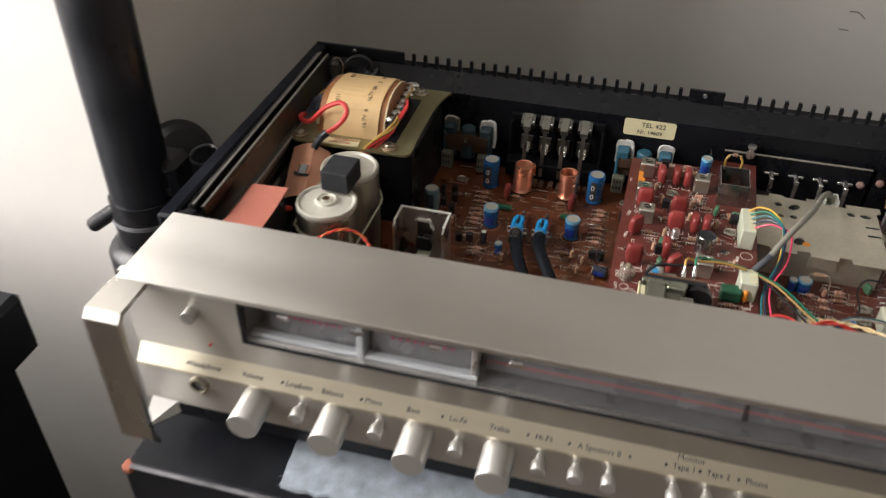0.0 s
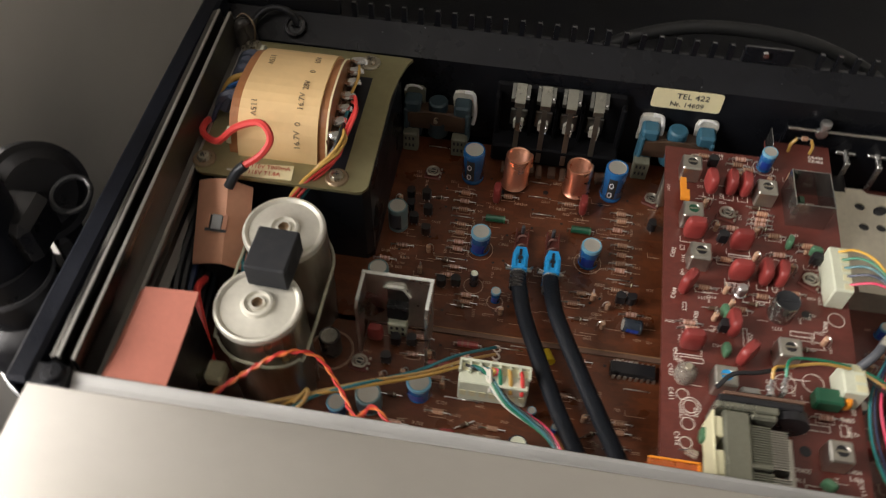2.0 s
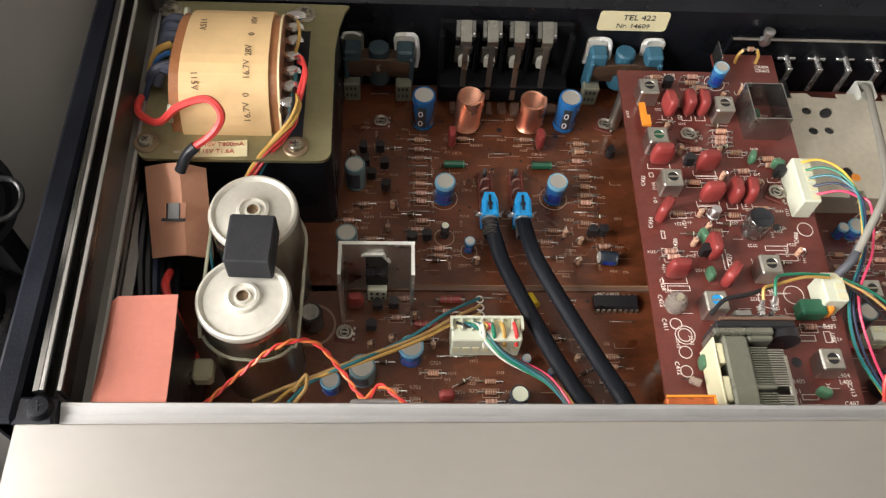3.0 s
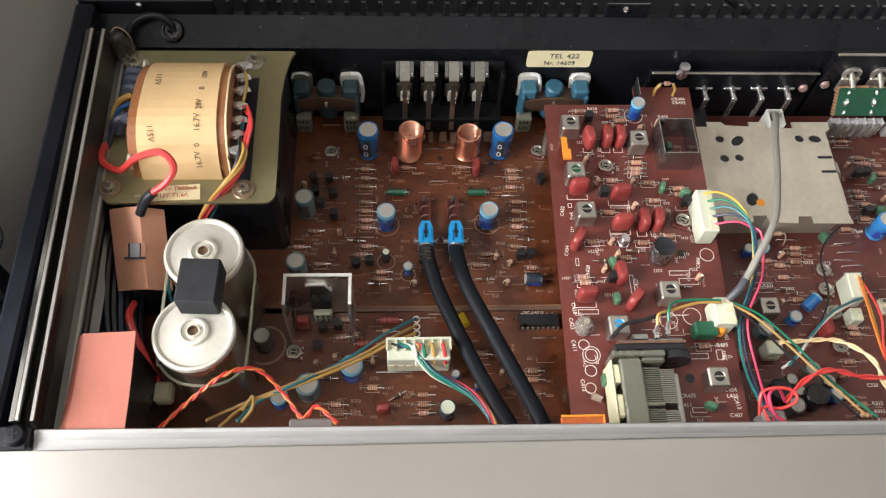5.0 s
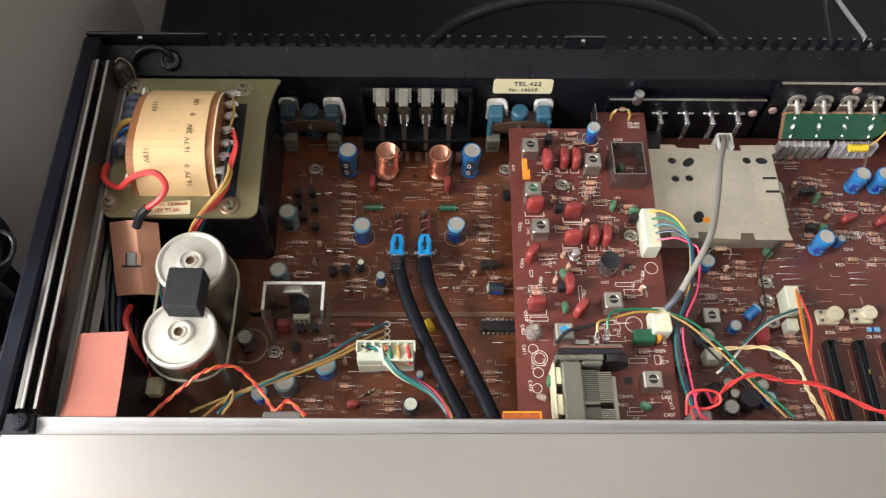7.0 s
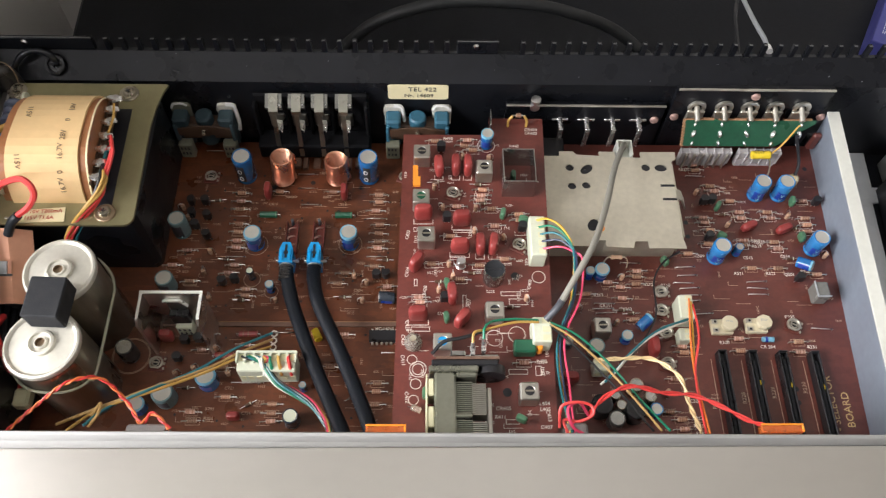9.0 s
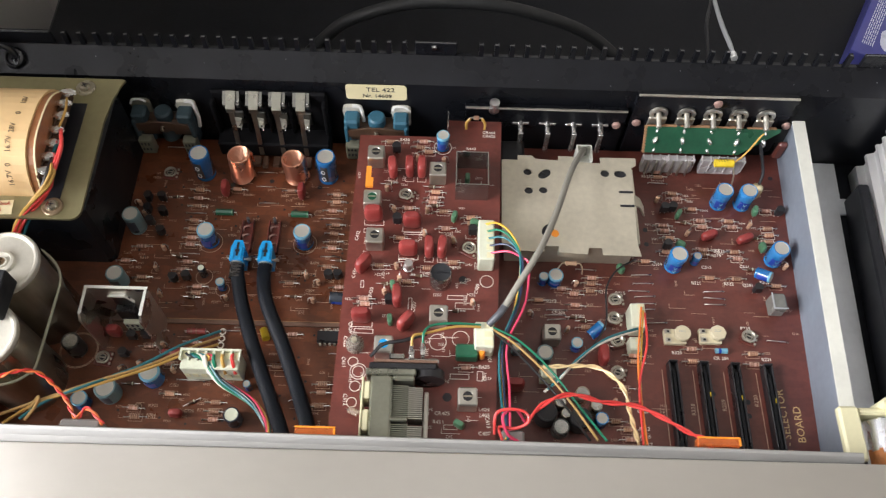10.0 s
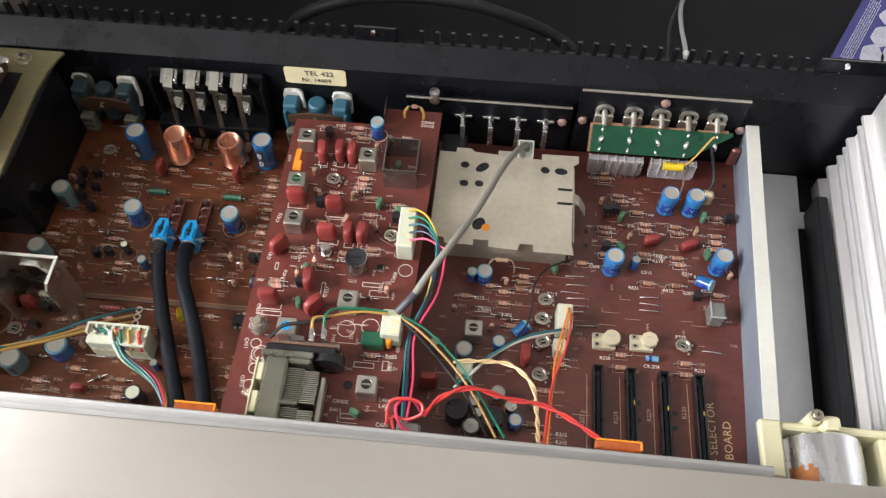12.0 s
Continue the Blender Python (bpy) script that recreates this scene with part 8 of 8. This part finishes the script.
wire([(0.1540, 0.1987, 0.003), (0.1379, 0.1854, 0.014), (0.1224, 0.1709, 0.022), (0.1028, 0.1577, 0.030), (0.0856, 0.1494, 0.030), (0.0774, 0.1389, 0.035)], "teal")
wire([(0.0783, 0.1450, 0.030), (0.0830, 0.1500, 0.034), (0.0835, 0.1440, 0.036), (0.0790, 0.1390, 0.033)], "tan")
for x, c in ((0.1525, "white"), (0.1567, "green"), (0.1610, "gold"), (0.1660, "red")):
    wire([(x, 0.1802, 0.0172), (x + 0.0004, 0.1775, 0.0190), (x + 0.0012, 0.1742, 0.0168), (x + 0.0015, 0.1718, 0.0120)], c, 0.0009)
loom = [Vector(p) for p in ((0.1535, 0.1752, 0.0155), (0.1610, 0.1668, 0.0145), (0.1710, 0.1612, 0.0135), (0.1790, 0.1560, 0.0140), (0.1848, 0.1490, 0.0140), (0.1880, 0.1430, 0.0150), (0.1910, 0.1310, 0.0200))]
for k, c in enumerate(("black", "teal", "green", "white", "teal", "gold", "pink")):
    start = Vector((0.1425 + 0.0018 * k, 0.1800, 0.0172))
    pts = [start, start + Vector((0.0035, -0.0022, 0.0018))]
    for i, p in enumerate(loom):
        a = 2 * math.pi * k / 7 + 0.55 * i
        pts.append(p + Vector((0.0006 * math.cos(a), 0.0014 * math.cos(a), 0.0012 * math.sin(a))))
    wire(pts, c, 0.00065)
for k, (c, out, low) in enumerate((("yellow", 0.0002, 0.0012), ("green", 0.0, 0.0), ("teal", -0.0004, -0.0005), ("navy", 0.0004, 0.0008), ("pink", 0.0030, 0.0030))):
    q = 0.0030 * k
    wire([(0.2922 + 0.0005 * k, 0.2425 - 0.0042 * k, B2 + 0.0130), (0.2975 + 0.0012 * k, 0.2400 - 0.0040 * k, 0.0535), (0.3040 + 0.0008 * k + 0.4 * out, 0.2330 - q, 0.0560 - 0.0005 * k), (0.3085 + 0.0003 * k + out, 0.2206 - 0.4 * q, 0.0545), (0.3062 + 0.0004 * k + out, 0.1975, 0.0490),
          (0.2992 + 0.0003 * k + 0.7 * low, 0.1790, 0.0400 + 0.0008 * k), (0.2994 + 0.0003 * k + low, 0.1578, 0.0350 + 0.0010 * k), (0.3010 + 0.0005 * k, 0.1320, 0.0450)], c, 0.00055)
wire([(0.2950, 0.1861, 0.047), (0.3086, 0.1798, 0.045), (0.3234, 0.1675, 0.040), (0.3353, 0.1509, 0.040), (0.3454, 0.1314, 0.050)], "green", 0.00058)
wire([(0.2950, 0.1850, 0.047), (0.3058, 0.1783, 0.046), (0.3206, 0.1661, 0.041), (0.3315, 0.1522, 0.041), (0.3416, 0.1314, 0.050)], "tan", 0.00058)
wire([(0.2950, 0.1840, 0.047), (0.3044, 0.1768, 0.045), (0.3178, 0.1646, 0.040), (0.3299, 0.1494, 0.040), (0.3378, 0.1314, 0.050)], "black", 0.00058)
wire([(0.3772, 0.2090, 0.0178), (0.3732, 0.1860, 0.030), (0.3663, 0.1632, 0.035), (0.3615, 0.1299, 0.050)], "red", 0.00058)
wire([(0.3757, 0.2125, 0.0178), (0.3683, 0.1797, 0.030), (0.3663, 0.1604, 0.035), (0.3632, 0.1301, 0.050)], "orange", 0.0005)
wire([(0.3765, 0.2105, 0.0178), (0.3705, 0.1830, 0.028), (0.3668, 0.1618, 0.034), (0.3622, 0.1301, 0.049)], "yellow", 0.0005)
wire([(0.3745, 0.2011, 0.0170), (0.3551, 0.1914, 0.025), (0.3398, 0.1789, 0.030), (0.3307, 0.1694, 0.030), (0.3231, 0.1617, 0.030)], "teal", 0.00068)
wire([(0.3731, 0.2000, 0.0170), (0.3523, 0.1885, 0.026), (0.3385, 0.1773, 0.030), (0.3282, 0.1663, 0.030), (0.3219, 0.1621, 0.025)], "white", 0.00068)
wire([(0.3769, 0.2441, 0.012), (0.3638, 0.2326, 0.020), (0.3575, 0.2211, 0.020), (0.3553, 0.2005, 0.022), (0.3442, 0.1829, 0.025), (0.3365, 0.1754, 0.020)], "black", 0.00052)
wire([(0.2573, 0.1720, 0.0540), (0.2580, 0.1765, 0.0560), (0.2640, 0.1790, 0.054), (0.2773, 0.1835, 0.052), (0.2895, 0.1850, 0.049)], "gold", 0.00065)
wire([(0.2625, 0.1738, 0.0540), (0.2628, 0.1785, 0.0560), (0.2668, 0.1835, 0.053), (0.2773, 0.1856, 0.051), (0.2895, 0.1860, 0.049)], "green", 0.00065)
wire([(0.2381, 0.1690, 0.048), (0.2439, 0.1741, 0.051), (0.2531, 0.1762, 0.051), (0.2640, 0.1800, 0.051)], "black", 0.0009)
wire([(0.2954, 0.1330, 0.050), (0.2960, 0.1408, 0.055), (0.3020, 0.1425, 0.057), (0.3090, 0.1415, 0.056), (0.3100, 0.1373, 0.055), (0.3040, 0.1352, 0.052), (0.2975, 0.1362, 0.051), (0.2990, 0.1303, 0.050)], "red", 0.0007)
wire([(0.3100, 0.1402, 0.045), (0.3050, 0.1440, 0.052), (0.2990, 0.1400, 0.055), (0.3010, 0.1330, 0.052), (0.3060, 0.1300, 0.050)], "pink", 0.0007)
wire([(0.0253, 0.1962, 0.030), (0.0262, 0.1863, 0.036), (0.0317, 0.1742, 0.032), (0.0403, 0.1581, 0.025)], "red", 0.0017)
part("wire_lug", Shape().box(0.0392, 0.0470, 0.1500, 0.1590, 0.0230, 0.0300, c=0.0012), CREAM, receiver, "cream plastic wire ferrule")
wire([(0.0092, 0.2700, 0.0500), (0.0095, 0.2640, 0.0570), (0.0112, 0.2540, 0.0600), (0.0205, 0.2475, 0.0620), (0.0312, 0.2470, 0.0730), (0.0435, 0.2448, 0.0800), (0.0490, 0.2398, 0.0770), (0.0450, 0.2362, 0.0700), (0.0360, 0.2340, 0.0630)], "red", 0.0016, "thick red mains wire looping over the transformer")
part("heat_shrink", Shape().tube([(0.0375, 0.2343, 0.0640), (0.0335, 0.2325, 0.0605), (0.0300, 0.2290, 0.0545)], 0.0023, 10), SHRINK, receiver, "dark heat-shrink sleeve")
# Secondary leads, loosely twisted into one bundle.
run = [(0.0755, 0.2535, 0.0672), (0.0735, 0.2465, 0.0635), (0.0690, 0.2415, 0.0600), (0.0630, 0.2370, 0.0545), (0.0575, 0.2325, 0.0470), (0.0525, 0.2285, 0.0350)]
for k, (c, y) in enumerate((("gold", 0.2560), ("gold", 0.2600), ("black", 0.2640), ("teal", 0.2710), ("red", 0.2795), ("red", 0.2760))):
    pts = [(0.0738 + 0.0003 * k, y, 0.0680)]
    if c == "red":
        pts += [(0.0772 + 0.0008 * (k % 2), y - 0.0045, 0.0712), (0.0784 + 0.0008 * (k % 2), 0.2680 - 0.002 * (k % 2), 0.0705)]
    for i, p in enumerate(run):
        a = 2 * math.pi * k / 6 + 0.75 * i
        q = 0.0017 + 0.0002 * i
        pts.append((p[0] + q * math.cos(a), p[1] + 0.5 * q * math.cos(a), p[2] + q * math.sin(a)))
    wire(pts, c, 0.0009)
wire([(0.0735, 0.2990, 0.0690), (0.0752, 0.2900, 0.0700), (0.0740, 0.2800, 0.0690)], "gold", 0.0007)
wire([(0.0440, 0.1900, 0.030), (0.0435, 0.2020, 0.045), (0.0450, 0.2150, 0.040)], "teal", 0.00068)
